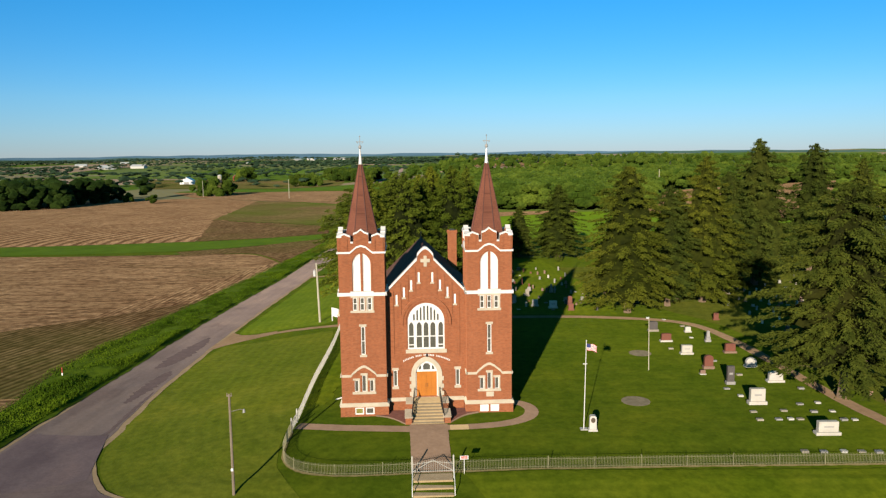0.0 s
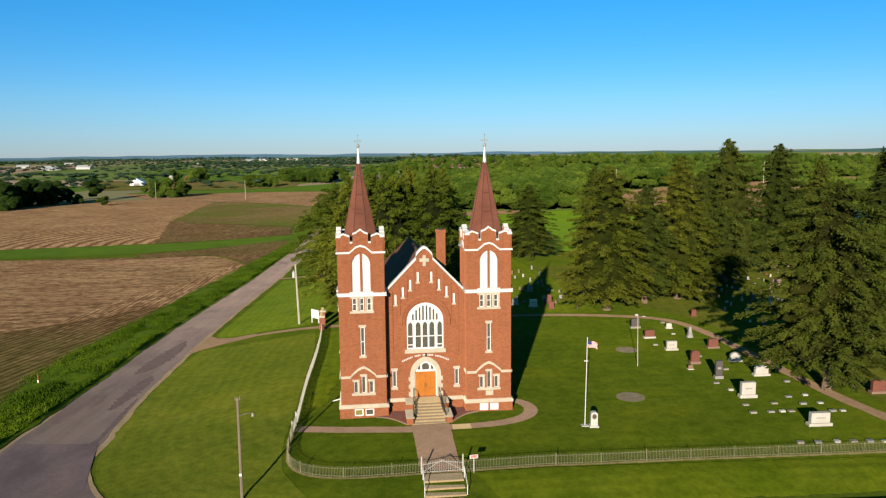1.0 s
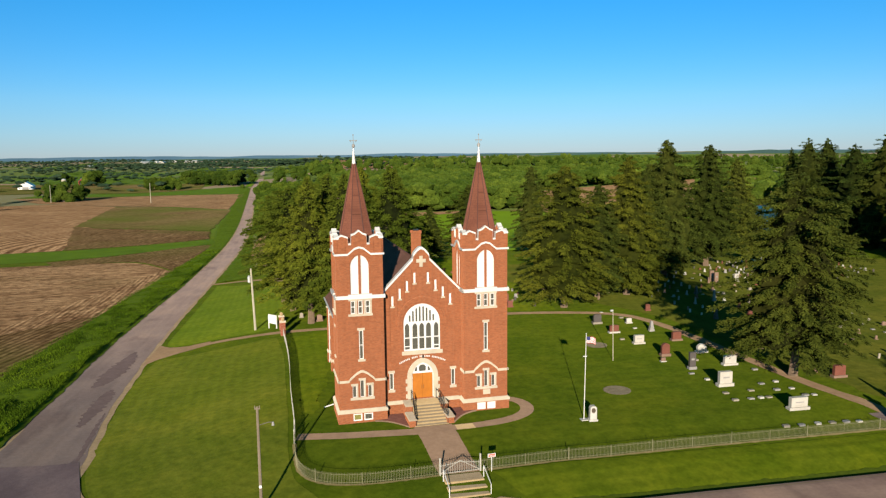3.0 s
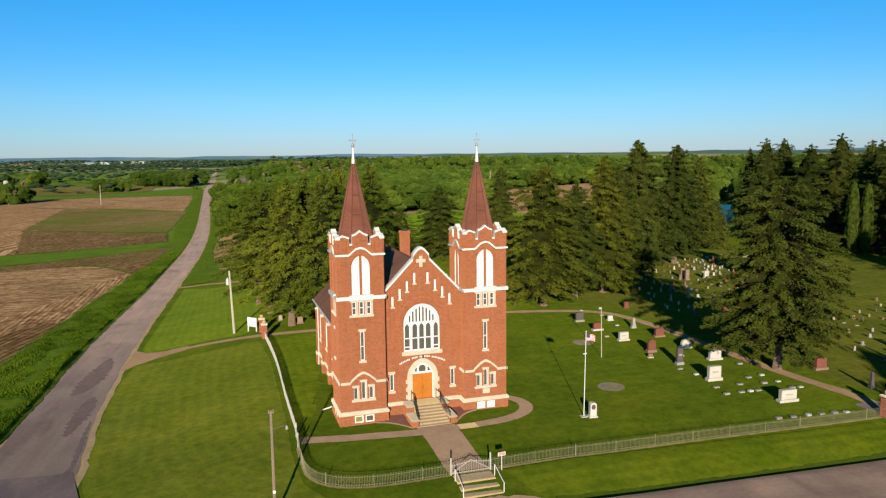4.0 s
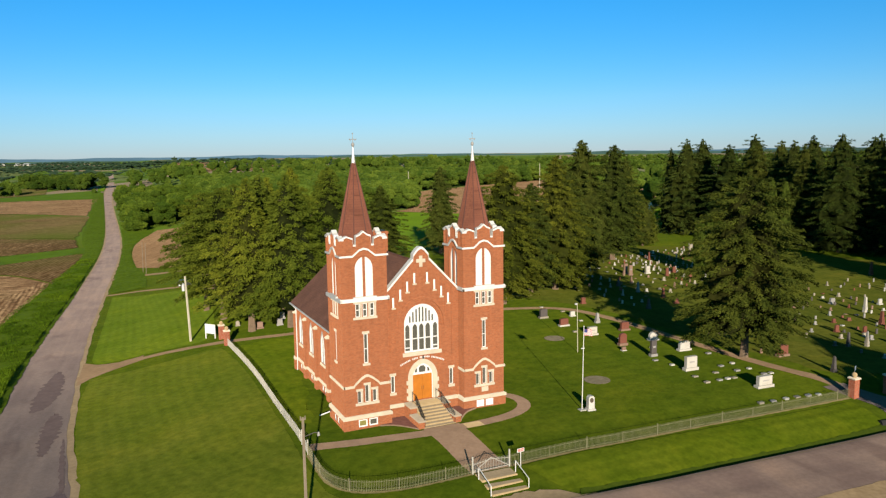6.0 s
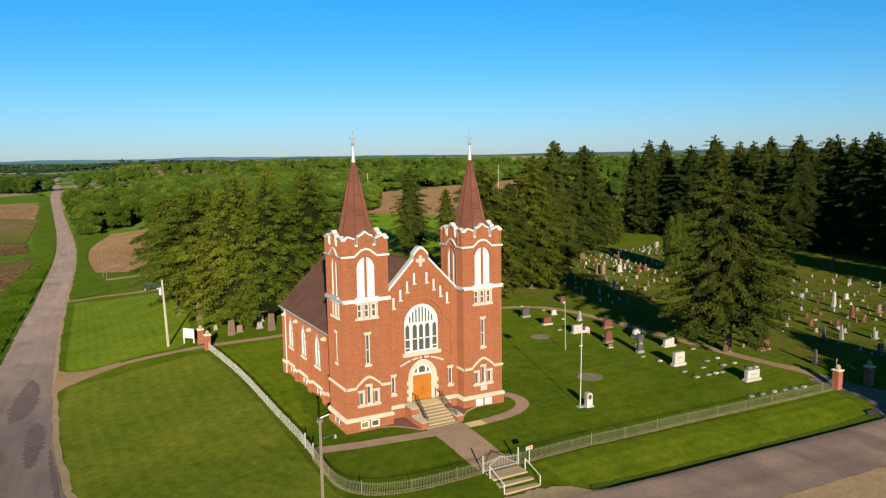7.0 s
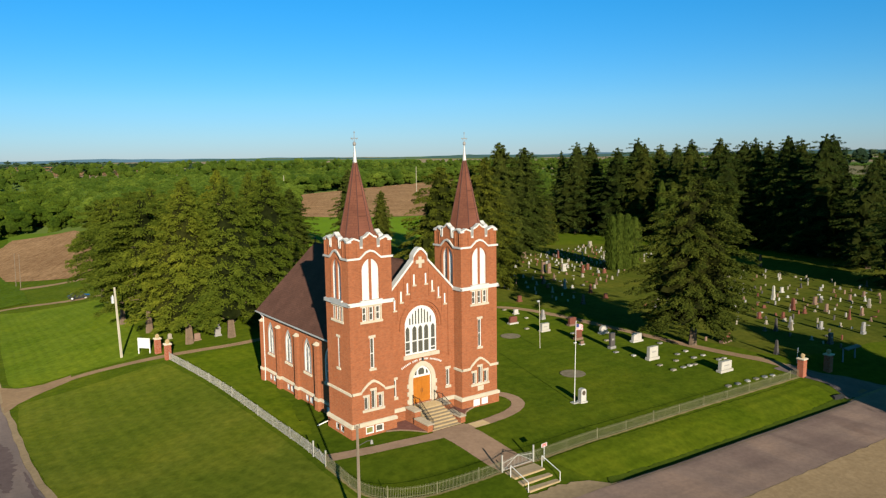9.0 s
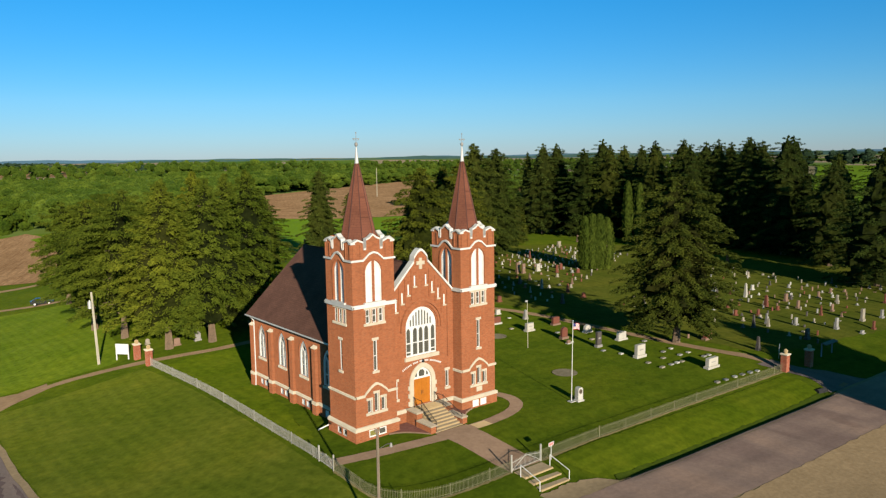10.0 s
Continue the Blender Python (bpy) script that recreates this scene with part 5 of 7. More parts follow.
for si, m in enumerate(sides):
    for y in BAYS:
        u = -y if si == 0 else y
        o, i = arch(u, 2.95, 5.0, 6.5, 0.78, 8), arch(u, 3.04, 5.0, 6.22, 0.60, 8)
        bm = ring(o, i, 0.0, 0.2)
        box(bm, u - 0.13, u + 0.13, 0.05, 0.18, 3.0, 5.5)
        box(bm, u - 0.68, u + 0.68, 0.07, 0.19, 2.952, 3.04)
        box(bm, u - 0.66, u + 0.66, 0.08, 0.18, 4.0, 4.1)
        for s in (-1, 1):
            oo = arch(u + s * 0.34, 4.7, 5.0, 5.75, 0.34, 6)
            ii = arch(u + s * 0.34, 4.7, 5.0, 5.60, 0.21, 6)
            r = ring(oo, ii, 0.09, 0.17)
            me = bpy.data.meshes.new("tmp")
            r.to_mesh(me), r.free()
            bm.from_mesh(me)
            bpy.data.meshes.remove(me)
        w = put("window", bm, WHITE, church, m, "pointed nave window with white tracery")
        put("pane", prism(bmesh.new(), arch(u, 3.0, 5.0, 6.4, 0.7, 8), 0.14, 0.155), GLASS, w, m)
        put("window_sill", box(bmesh.new(), u - 0.9, u + 0.9, -0.1, 0.2, 2.72, 2.947), LIMESTONE, w, m)
        put("hood_mould", ring(arch(u, 4.8, 5.0, 6.78, 0.98, 8), arch(u, 4.8, 5.0, 6.64, 0.88, 8), -0.06, 0.02), BRICK, w, m)
        for d in (-0.45, 0.45):
            rect_window(m, u + d, -0.1, 0.55, 0.36, 0.0, glass=SIGNWHITE, label="white boarded basement window", edge=0.09)
    put("water_table", prism(bmesh.new(), [(-NB if si == 0 else 3.2, 0.72), (-3.2 if si == 0 else NB, 0.72), (-3.2 if si == 0 else NB, 1.03), (-NB if si == 0 else 3.2, 1.03)], -0.09, 0.02), LIMESTONE, church, m)
    for y in (7.55, 12.15, 16.75, 21.15):
        u = -y if si == 0 else y
        bt = put("buttress", box(bmesh.new(), u - 0.33, u + 0.33, -0.28, 0.02, -1.9, 6.25), BRICK, church, m, "brick buttress with a sloped stone cap")
        put("buttress_cap", prism(bmesh.new(), [(-0.36, 6.23), (0.03, 6.23), (0.03, 6.52), (-0.36, 6.29)], -0.36, 0.36, Matrix.Rotation(radians(90), 4, "Z")), LIMESTONE, bt, m @ Matrix.Translation((u, 0, 0)))
        put("base_stone", box(bmesh.new(), u - 0.41, u + 0.41, -0.38, 0.0, 0.72, 1.03), LIMESTONE, bt, m)
        put("buttress_foot", box(bmesh.new(), u - 0.39, u + 0.39, -0.35, 0.0, -1.9, 0.715), BRICK, bt, m)
# roof
OV = 0.45
for s in (-1, 1):
    slope = (RIDGE - EAVE) / NX
    pts = [(0, RIDGE), (s * (NX + OV), EAVE - OV * slope + 0.25), (s * (NX + OV), EAVE - OV * slope + 0.07), (0, RIDGE - 0.2)]
    part("roof", prism(bmesh.new(), pts, 0.58, NB + 0.35), ROOF, church, "brown shingled roof slope")
    bm = box(bmesh.new(), min(s * (NX + OV), s * (NX + OV + 0.13)), max(s * (NX + OV), s * (NX + OV + 0.13)), 3.2, NB + 0.36, EAVE - OV * slope + 0.14, EAVE - OV * slope + 0.24)
    part("gutter", bm, WHITE, church, "white eaves gutter")
    bm = bmesh.new()
    tube(bm, (s * (NX + OV), NB - 0.75, 7.2), (s * (NX + 0.1), NB - 0.85, 6.8), 0.06)
    tube(bm, (s * (NX + 0.1), NB - 0.85, 6.8), (s * (NX + 0.12), NB - 0.85, 1.0), 0.06)
    tube(bm, (s * (NX + 0.12), NB - 0.85, 1.0), (s * (NX + 0.2), NB - 0.85, -0.9), 0.06)
    tube(bm, (s * (NX + 0.2), NB - 0.85, -0.9), (s * (NX + 0.8), NB - 0.5, -1.1), 0.06)
    part("downpipe", bm, WHITE, church, "white downpipe")
part("ridge_cap", box(bmesh.new(), -0.09, 0.09, 0.6, NB + 0.3, RIDGE - 0.05, RIDGE + 0.05), ROOF, church)
bm = bmesh.new()
tube(bm, (0, NB + 0.1, RIDGE), (0, NB + 0.1, RIDGE + 0.55), 0.07, 0.04)
ball(bm, (0, NB + 0.1, RIDGE + 0.55), 0.13)
part("ridge_finial", bm, IRON, church)
# chimney
chim = part("chimney", box(bmesh.new(), 3.3, 4.35, 20.4, 21.4, 9.5, 14.9), BRICK, church, "square brick chimney")
part("chimney_cap", box(bmesh.new(), 3.22, 4.43, 20.32, 21.48, 14.9, 15.2), BRICK, chim)
part("flue", box(bmesh.new(), 3.5, 4.15, 20.6, 21.2, 15.2, 15.35), IRON, chim)

part("drain_spout", tube(bmesh.new(), (-8.15, 3.2, 0.25), (-9.2, 3.5, -0.12), 0.06), WHITE, church, "white drain spout over the grass")

# front steps
RISE, TREAD, N = 0.176, 0.36, 7
ZT = 1.12
base_z = float(ground_z(0.1, -4.2))
stair = thing("front_steps", "tan concrete church steps between brick cheek walls", "steps", (0, 0, 0), 2.8)
part("landing", box(bmesh.new(), -1.3, 1.3, -1.45, -0.21, -1.0, ZT, bevel=0.015), STEPSTONE, stair)
for i in range(N):
    y0 = -1.45 - TREAD * i
    h = 1.24 + 0.048 * (i + 1)
    bm = bmesh.new()
    box(bm, -h, h, y0 - TREAD - 0.02, y0 - 0.002, -1.0, ZT - RISE * (i + 1), bevel=0.015)
    st = part("step", bm, STEPSTONE, stair)
    # tread tops darker than the sunlit risers, shade put into their colour
    part("tread", box(bmesh.new(), -h + 0.02, h - 0.02, y0 - TREAD - 0.035, y0 - 0.004, ZT - RISE * (i + 1) + 0.002, ZT - RISE * (i + 1) + 0.022, bevel=0.006), OLDSTEP, st, "worn grey-brown tread with shade in its colour")
for s in (-1, 1):
    def side(a, b):
        return (min(s * a, s * b), max(s * a, s * b))
    x0, x1 = side(1.36, 2.0)
    up = part("cheek_wall", box(bmesh.new(), x0, x1, -1.75, -0.22, -1.0, 1.0), BRICK, stair, "brick cheek wall")
    part("cap", box(bmesh.new(), x0 - 0.06, x1 + 0.06, -1.82, -0.215, 1.003, 1.16, bevel=0.02), GREYCAP, up, "grey stone cap")
    x0, x1 = side(1.46, 2.1)
    lo = part("cheek_wall", box(bmesh.new(), x0, x1, -3.95, -1.755, -1.0, 0.40), BRICK, stair, "brick cheek wall")
    part("cap", box(bmesh.new(), x0 - 0.06, x1 + 0.06, -4.02, -1.83, 0.403, 0.55, bevel=0.02), GREYCAP, lo, "grey stone cap")
for s in (-1, 1):
    rail = thing("handrail", "black wrought iron handrail beside the church steps", "handrail", (0, 0, 0), 2.8, "handrails of the church steps")
    a, b, c = Vector((s * 1.22, -0.35, 0)), Vector((s * 1.27, -1.5, 0)), Vector((s * 1.5, -3.95, 0))
    za, zc = ZT, ZT - RISE * 7
    bm = bmesh.new()
    tube(bm, (*a.xy, za + 0.92), (*b.xy, za + 0.92), 0.028)
    tube(bm, (*b.xy, za + 0.92), (*c.xy, zc + 0.92), 0.028)
    part("top_rail", bm, IRON, rail)
    bm = bmesh.new()
    tube(bm, (*a.xy, za + 0.15), (*b.xy, za + 0.15), 0.018)
    tube(bm, (*b.xy, za + 0.15), (*c.xy, zc + 0.2), 0.018)
    part("bottom_rail", bm, IRON, rail)
    for p, z in ((a, za), (b, za), (c, zc)):
        bm = bmesh.new()
        tube(bm, (*p.xy, z - 0.05), (*p.xy, z + 0.98), 0.026)
        ball(bm, (p.x, p.y, z + 0.99), 0.045, 1)
        part("post", bm, IRON, rail)
    for i in range(1, 19):
        k = i / 19
        p = b.lerp(c, k)
        z = za + (zc - za) * k
        bm = bmesh.new()
        tube(bm, (p.x, p.y, z + 0.17), (p.x, p.y, z + 0.92), 0.012, n=5)
        if i % 3 == 0:
            bmesh.ops.create_circle(bm, segments=12, radius=0.1, matrix=Matrix.Translation((p.x, p.y + 0.06, z + 0.55)) @ Matrix.Rotation(radians(90), 4, "Y"))
        part("baluster", bm, IRON, rail)
# beds of red stone beside the steps
for s in (-1, 1):
    bed = thing("gravel_bed", "bed of red crushed stone with a concrete edging", "gravel bed", (0, 0, 0), 2.8, "beds beside the steps")
    outline = [(s * 2.06, -0.3), (s * 3.72, -0.3), (s * 3.72, -1.4), (s * 4.9, -1.44)] + [(s * (4.9 - 2.85 * t), -1.46 - 2.45 * t + 0.55 * math.sin(math.pi * t)) for t in (0.2, 0.4, 0.6, 0.8, 1.0)]
    bm = bmesh.new()
    prism(bm, [(x, -y) for x, y in outline], -0.3, 0.05, Matrix.Rotation(radians(90), 4, "X") @ Matrix.Identity(4))
    me_m = Matrix.Translation((0, 0, -0.16 if s < 0 else -0.06))
    bmesh.ops.transform(bm, matrix=me_m, verts=bm.verts)
    part("stone_fill", bm, REDGRAVEL, bed)
    bm = bmesh.new()
    edge = outline[3:]
    for p, q in zip(edge, edge[1:]):
        tube(bm, (*p, -0.2 if s < 0 else -0.1), (*q, -0.2 if s < 0 else -0.1), 0.08, n=6)
    part("edging", bm, CONCRETE, bed)


# ---- trees ----
def leaf_mesh(name, centres, ways, ups, length, width, rng):
    """Many small leaf or needle sprays as loose four-cornered blades."""
    n = len(centres)
    w = ways / np.linalg.norm(ways, axis=1)[:, None]
    s = np.cross(w, ups)
    s /= np.maximum(1e-6, np.linalg.norm(s, axis=1))[:, None]
    u = np.cross(s, w)
    L = length[:, None] if hasattr(length, "__len__") else length
    W = width[:, None] if hasattr(width, "__len__") else width
    droop = u * L * rng.uniform(-0.12, 0.12, (n, 1))
    v = np.stack([centres - w * L * 0.5, centres - s * W * 0.5 + droop + w * L * 0.08, centres + w * L * 0.5, centres + s * W * 0.5 + droop + w * L * 0.08], 1)
    return v.reshape(-1, 3)


def mesh_of(name, verts, material, core=None, inner=None):
    """Leaf blades, and under them a solid core of (vertices, faces)."""
    me = bpy.data.meshes.new(name)
    q = np.arange(len(verts)).reshape(-1, 4).tolist()
    n, m = len(verts), len(q)
    if core is not None:
        verts = np.concatenate([verts, core[0]])
        q = q + (np.asarray(core[1]) + n).tolist()
    me.from_pydata(verts.tolist(), [], q)
    me.materials.append(material)
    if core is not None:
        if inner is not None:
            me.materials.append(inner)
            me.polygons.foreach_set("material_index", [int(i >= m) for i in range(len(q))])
    return me


def ico(sub_):
    bm = bmesh.new()
    bmesh.ops.create_icosphere(bm, subdivisions=sub_, radius=1.0)
    v = np.array([p.co[:] for p in bm.verts])
    f = np.array([[p.index for p in q.verts] for q in bm.faces])
    bm.free()
    return v, f


def trunk_bm(h, r, rng, limbs=0, spread_=2.0, low=0.15):
    bm = bmesh.new()
    p = Vector((0, 0, -0.4))
    r0 = r * 1.5
    for i in range(1, 7):
        k = i / 6
        q = Vector((rng.normal() * 0.08, rng.normal() * 0.08, h * 0.93 * k))
        r1 = max(0.04, r * (1 - 0.92 * k))
        tube(bm, p, q, r0, r1, 8, False)
        p, r0 = q, r1
    for i in range(limbs):
        z = h * (low + 0.75 * i / max(1, limbs))
        a = rng.uniform(0, 6.28)
        ln_ = spread_ * (1 - z / h) * rng.uniform(0.5, 0.9) + 0.5
        tube(bm, (0, 0, z), (ln_ * math.cos(a), ln_ * math.sin(a), z + rng.uniform(-0.4, 0.5)), 0.09 * (1 - z / h) + 0.03, 0.02, 5, False)
    return bm


SPRUCE = [(0.0, 0.62), (0.12, 0.92), (0.25, 1.0), (0.45, 0.86), (0.65, 0.58), (0.82, 0.36), (0.93, 0.17), (1.0, 0.03)]
OVAL = [(0.0, 0.70), (0.10, 0.93), (0.25, 1.0), (0.45, 0.92), (0.65, 0.70), (0.82, 0.46), (0.94, 0.22), (1.0, 0.04)]
FULL = [(0.0, 0.64), (0.12, 0.92), (0.25, 1.0), (0.45, 0.90), (0.65, 0.74), (0.80, 0.57), (0.92, 0.35), (1.0, 0.05)]
POINTED = [(0.0, 0.70), (0.12, 0.94), (0.25, 1.0), (0.45, 0.93), (0.65, 0.79), (0.80, 0.59), (0.90, 0.37), (0.96, 0.17), (1.0, 0.02)]
DOME = [(0.0, 0.72), (0.1, 0.95), (0.3, 1.0), (0.5, 0.96), (0.7, 0.84), (0.85, 0.64), (0.95, 0.38), (1.0, 0.1)]
LAYERED = [(0.0, 0.45), (0.15, 0.85), (0.35, 1.0), (0.55, 0.95), (0.75, 0.80), (0.90, 0.52), (1.0, 0.12)]


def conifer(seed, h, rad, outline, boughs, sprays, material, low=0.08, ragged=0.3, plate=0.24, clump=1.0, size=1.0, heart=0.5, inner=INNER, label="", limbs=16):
    """A conifer of single drooping boughs, each a loose fan of needle sprays; outline: (share of the crown's height, share of its width)."""
    rng = np.random.default_rng(seed)
    ks, rs = np.array(outline).T
    side = rng.uniform(0.82, 1.18, 12)
    u = np.linspace(0, 1, 200)
    share = np.cumsum(np.interp(u, ks, rs) + 0.36)
    up = np.interp((np.arange(boughs) + rng.uniform(0, 1, boughs)) / boughs, share / share[-1], u)
    way = np.arange(boughs) * 2.39996 + rng.normal(0, 0.3, boughs)
    bend = side[((way / 6.2832 * 12) % 12).astype(int)]
    reach = rad * np.interp(up, ks, rs) * bend * rng.uniform(1 - ragged, 1 + 0.45 * ragged, boughs) + 0.3 * (1 - 0.7 * up)
    foot = h * (low + (1 - low) * up)
    rise = -0.14 + 0.28 * up ** 1.5 + rng.normal(0, 0.09, boughs)
    many = np.maximum(34, (sprays * (0.42 + 0.58 * reach / rad) * rng.uniform(0.7, 1.25, boughs)).astype(int))
    i = np.repeat(np.arange(boughs), many)
    n = len(i)
    L, a = reach[i], way[i]
    near = 0.34 * (1 - up[i] ** 2)
    t = near + (1.02 - near) * rng.beta(2.0, 1.1, n)
    r = L * t
    off = rng.normal(0, 1, n) * clump * (0.26 + 0.062 * L) * (1.3 - 0.9 * t)
    ca, sa = np.cos(a), np.sin(a)
    z = foot[i] + rise[i] * r - 0.11 * r * r / np.maximum(1.2, L) - 0.22 * np.abs(off) + rng.normal(0, plate, n)
    cs = np.stack([r * ca - off * sa, r * sa + off * ca, z], -1)
    b = a + np.sign(off) * rng.uniform(0.1, 1.0, n) + rng.normal(0, 0.45, n)
    ws = np.stack([np.cos(b), np.sin(b), rng.normal(-0.3, 0.35, n)], -1)
    lie = rng.normal(0, 0.34, (boughs, 3))[i]
    us = np.stack([0.55 * ca, 0.55 * sa, np.full(n, 0.7)], -1) + lie + rng.normal(0, 0.26, (n, 3))
    small = size * (1 - 0.12 * up[i])
    ls, wd = rng.uniform(0.32, 0.78, n) * small, rng.uniform(0.11, 0.24, n) * small
    top = 110
    at, zt = rng.uniform(0, 6.28, top), rng.uniform(0.9, 1.0, top)
    wide = (1.0 - zt) * 0.75 * rad * rng.uniform(0.1, 1.0, top)
    cs = np.concatenate([cs, np.stack([wide * np.cos(at), wide * np.sin(at), zt * h], -1)])
    ws = np.concatenate([ws, np.stack([np.cos(at), np.sin(at), rng.uniform(0.8, 3.0, top)], -1)])
    us = np.concatenate([us, np.array([0, 0, 1.0]) + rng.normal(0, 0.4, (top, 3))])
    ls, wd = np.append(ls, rng.uniform(0.35, 0.8, top)), np.append(wd, rng.uniform(0.12, 0.24, top))
    v = leaf_mesh("crown", cs, ws, us, ls, wd, rng)
    # dense core round the trunk, its dark colour standing for shade between boughs
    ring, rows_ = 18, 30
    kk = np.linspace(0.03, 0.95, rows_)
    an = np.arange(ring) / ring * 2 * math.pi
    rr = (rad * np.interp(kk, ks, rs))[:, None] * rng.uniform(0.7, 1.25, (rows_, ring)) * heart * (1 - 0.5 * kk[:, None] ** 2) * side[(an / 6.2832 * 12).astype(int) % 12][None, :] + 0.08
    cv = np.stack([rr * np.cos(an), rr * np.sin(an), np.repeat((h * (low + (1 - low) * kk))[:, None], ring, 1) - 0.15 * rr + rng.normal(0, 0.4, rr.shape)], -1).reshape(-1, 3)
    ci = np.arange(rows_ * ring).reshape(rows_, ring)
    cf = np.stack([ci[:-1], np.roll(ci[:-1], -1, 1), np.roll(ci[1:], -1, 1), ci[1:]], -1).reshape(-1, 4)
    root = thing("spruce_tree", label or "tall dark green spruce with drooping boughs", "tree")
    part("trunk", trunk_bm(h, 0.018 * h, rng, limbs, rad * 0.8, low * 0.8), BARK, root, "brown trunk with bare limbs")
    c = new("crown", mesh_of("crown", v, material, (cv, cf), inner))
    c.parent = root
    return root


def cedar_column(seed, h, rad):
    rng = np.random.default_rng(seed)
    n = 2600
    k = rng.uniform(0, 1, n)
    a = rng.uniform(0, 6.2832, n)
    r = rad * np.sin(np.clip(k * 0.93 + 0.07, 0, 1) * math.pi) ** 0.45 * rng.uniform(0.8, 1.05, n) * (1 + 0.12 * np.sin(5 * a))
    cs = np.stack([r * np.cos(a), r * np.sin(a), k * h + 0.2], -1)
    ws = np.stack([0.35 * np.cos(a), 0.35 * np.sin(a), np.ones(n)], -1) + rng.normal(0, 0.18, (n, 3))
    us = np.stack([np.cos(a), np.sin(a), np.zeros(n)], -1) + rng.normal(0, 0.3, (n, 3))
    v = leaf_mesh("crown", cs, ws, us, rng.uniform(0.5, 1.0, n), rng.uniform(0.2, 0.4, n), rng)
    root = thing("arborvitae", "slender upright arborvitae, yellowish green", "tree", group="clump of arborvitae")
    part("trunk", trunk_bm(h * 0.9, 0.14, rng), BARK, root)
    c = new("crown", mesh_of("crown", v, CEDAR))
    c.parent = root
    return root


def lumps(rng, centres, radii, flat, shape):
    """Uneven rounded masses of foliage, joined: vertices and faces."""
    sv, sf = shape
    vs, fs, n = [], [], 0
    for c, r in zip(centres, radii):
        wob = 1 + 0.16 * np.sin(sv @ rng.normal(0, 3.2, 3) + rng.uniform(0, 6)) + rng.normal(0, 0.13, len(sv))
        vs.append(c + sv * wob[:, None] * r * np.array([1, 1, flat]))
        fs.append(sf + n)
        n += len(sv)
    return np.concatenate(vs), np.concatenate(fs)


ROUGH, ROUND = ico(1), ico(2)


def foliage_on(rng, core, count, inset, length, width, name):
    """Leaf clumps lying over the faces of a core."""
    v, f = core
    pick = rng.integers(0, len(f), count)
    w = rng.dirichlet((1, 1, 1), count)
    tri = v[f[pick]]
    p = (tri * w[:, :, None]).sum(1)
    nrm = np.cross(tri[:, 1] - tri[:, 0], tri[:, 2] - tri[:, 0])
    nrm /= np.maximum(1e-6, np.linalg.norm(nrm, axis=1))[:, None]
    p = p + nrm * (rng.uniform(-0.1, inset, (count, 1)) + inset * 1.6 * rng.uniform(0, 1, (count, 1)) ** 5)
    ways = np.cross(nrm, rng.normal(0, 1, (count, 3))) + nrm * rng.normal(0.15, 0.35, (count, 1))
    ups = nrm + rng.normal(0, 0.45, nrm.shape)
    return leaf_mesh(name, p, ways, ups, rng.uniform(0.6, 1.2, count) * length, rng.uniform(0.6, 1.2, count) * width, rng)


def broadleaf(seed, h, rad, material=LEAF, n=2600):
    rng = np.random.default_rng(seed)
    k = 16
    cen = np.stack([rng.normal(0, rad * 0.42, k), rng.normal(0, rad * 0.42, k), h * rng.uniform(0.16, 0.78, k)], -1)
    core = lumps(rng, cen, rad * rng.uniform(0.30, 0.52, k), 0.85, ROUND)
    v = foliage_on(rng, core, n, 0.5, 0.75, 0.6, "crown")
    root = thing("broadleaf_tree", "round green broadleaf tree at the field edge", "tree")
    part("trunk", trunk_bm(h * 0.7, 0.03 * h, rng, 6, rad), BARK, root)
    c = new("crown", mesh_of("crown", v, material, core))
    c.parent = root
    return root


def plant(tree, x, y, turn, scale=1.0, label="", group=""):
    m = pose(x, y, float(ground_z(x, y)), 0, 0, turn)
    t = copy_thing(tree, m)
    t.scale = (scale, scale, scale)
    return tagged(t, label, "", group)


def set_first(tree, x, y, turn, scale=1.0, group=""):
    tree.matrix_world = pose(x, y, float(ground_z(x, y)), 0, 0, turn)
    tree.scale = (scale, scale, scale)
    return tagged(tree, "", "", group)


# behind the church
GROVE_LABEL, GROVE_GROUP = "tall spruce in the grove behind the church", "grove behind the church"


def grow(kinds, spots, label, group, turn=67):
    """Plants the kinds of tree by turns; spots: x, y, height over the kind's own, which kind."""
    used = set()
    for i, (x, y, s, q) in enumerate(spots):
        if q in used:
            plant(kinds[q], x, y, turn * i, s, label, group)
        else:
            used.add(q)
            set_first(kinds[q], x, y, turn * i, s, group)
            tagged(kinds[q], label)


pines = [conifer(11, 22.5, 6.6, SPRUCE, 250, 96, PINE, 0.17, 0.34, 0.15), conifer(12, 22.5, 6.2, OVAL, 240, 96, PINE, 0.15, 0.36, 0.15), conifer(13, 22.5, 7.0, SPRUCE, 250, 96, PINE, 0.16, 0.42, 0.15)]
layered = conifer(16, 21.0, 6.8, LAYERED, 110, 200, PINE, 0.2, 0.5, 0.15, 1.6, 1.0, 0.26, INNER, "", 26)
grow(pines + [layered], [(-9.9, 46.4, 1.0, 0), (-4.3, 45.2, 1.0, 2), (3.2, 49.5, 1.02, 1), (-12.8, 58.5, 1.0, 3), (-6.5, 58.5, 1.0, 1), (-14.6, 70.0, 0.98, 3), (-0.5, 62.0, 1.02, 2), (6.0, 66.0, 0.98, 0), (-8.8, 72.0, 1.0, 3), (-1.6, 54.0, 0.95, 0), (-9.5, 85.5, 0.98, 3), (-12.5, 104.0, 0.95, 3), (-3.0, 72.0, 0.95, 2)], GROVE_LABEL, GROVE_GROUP)
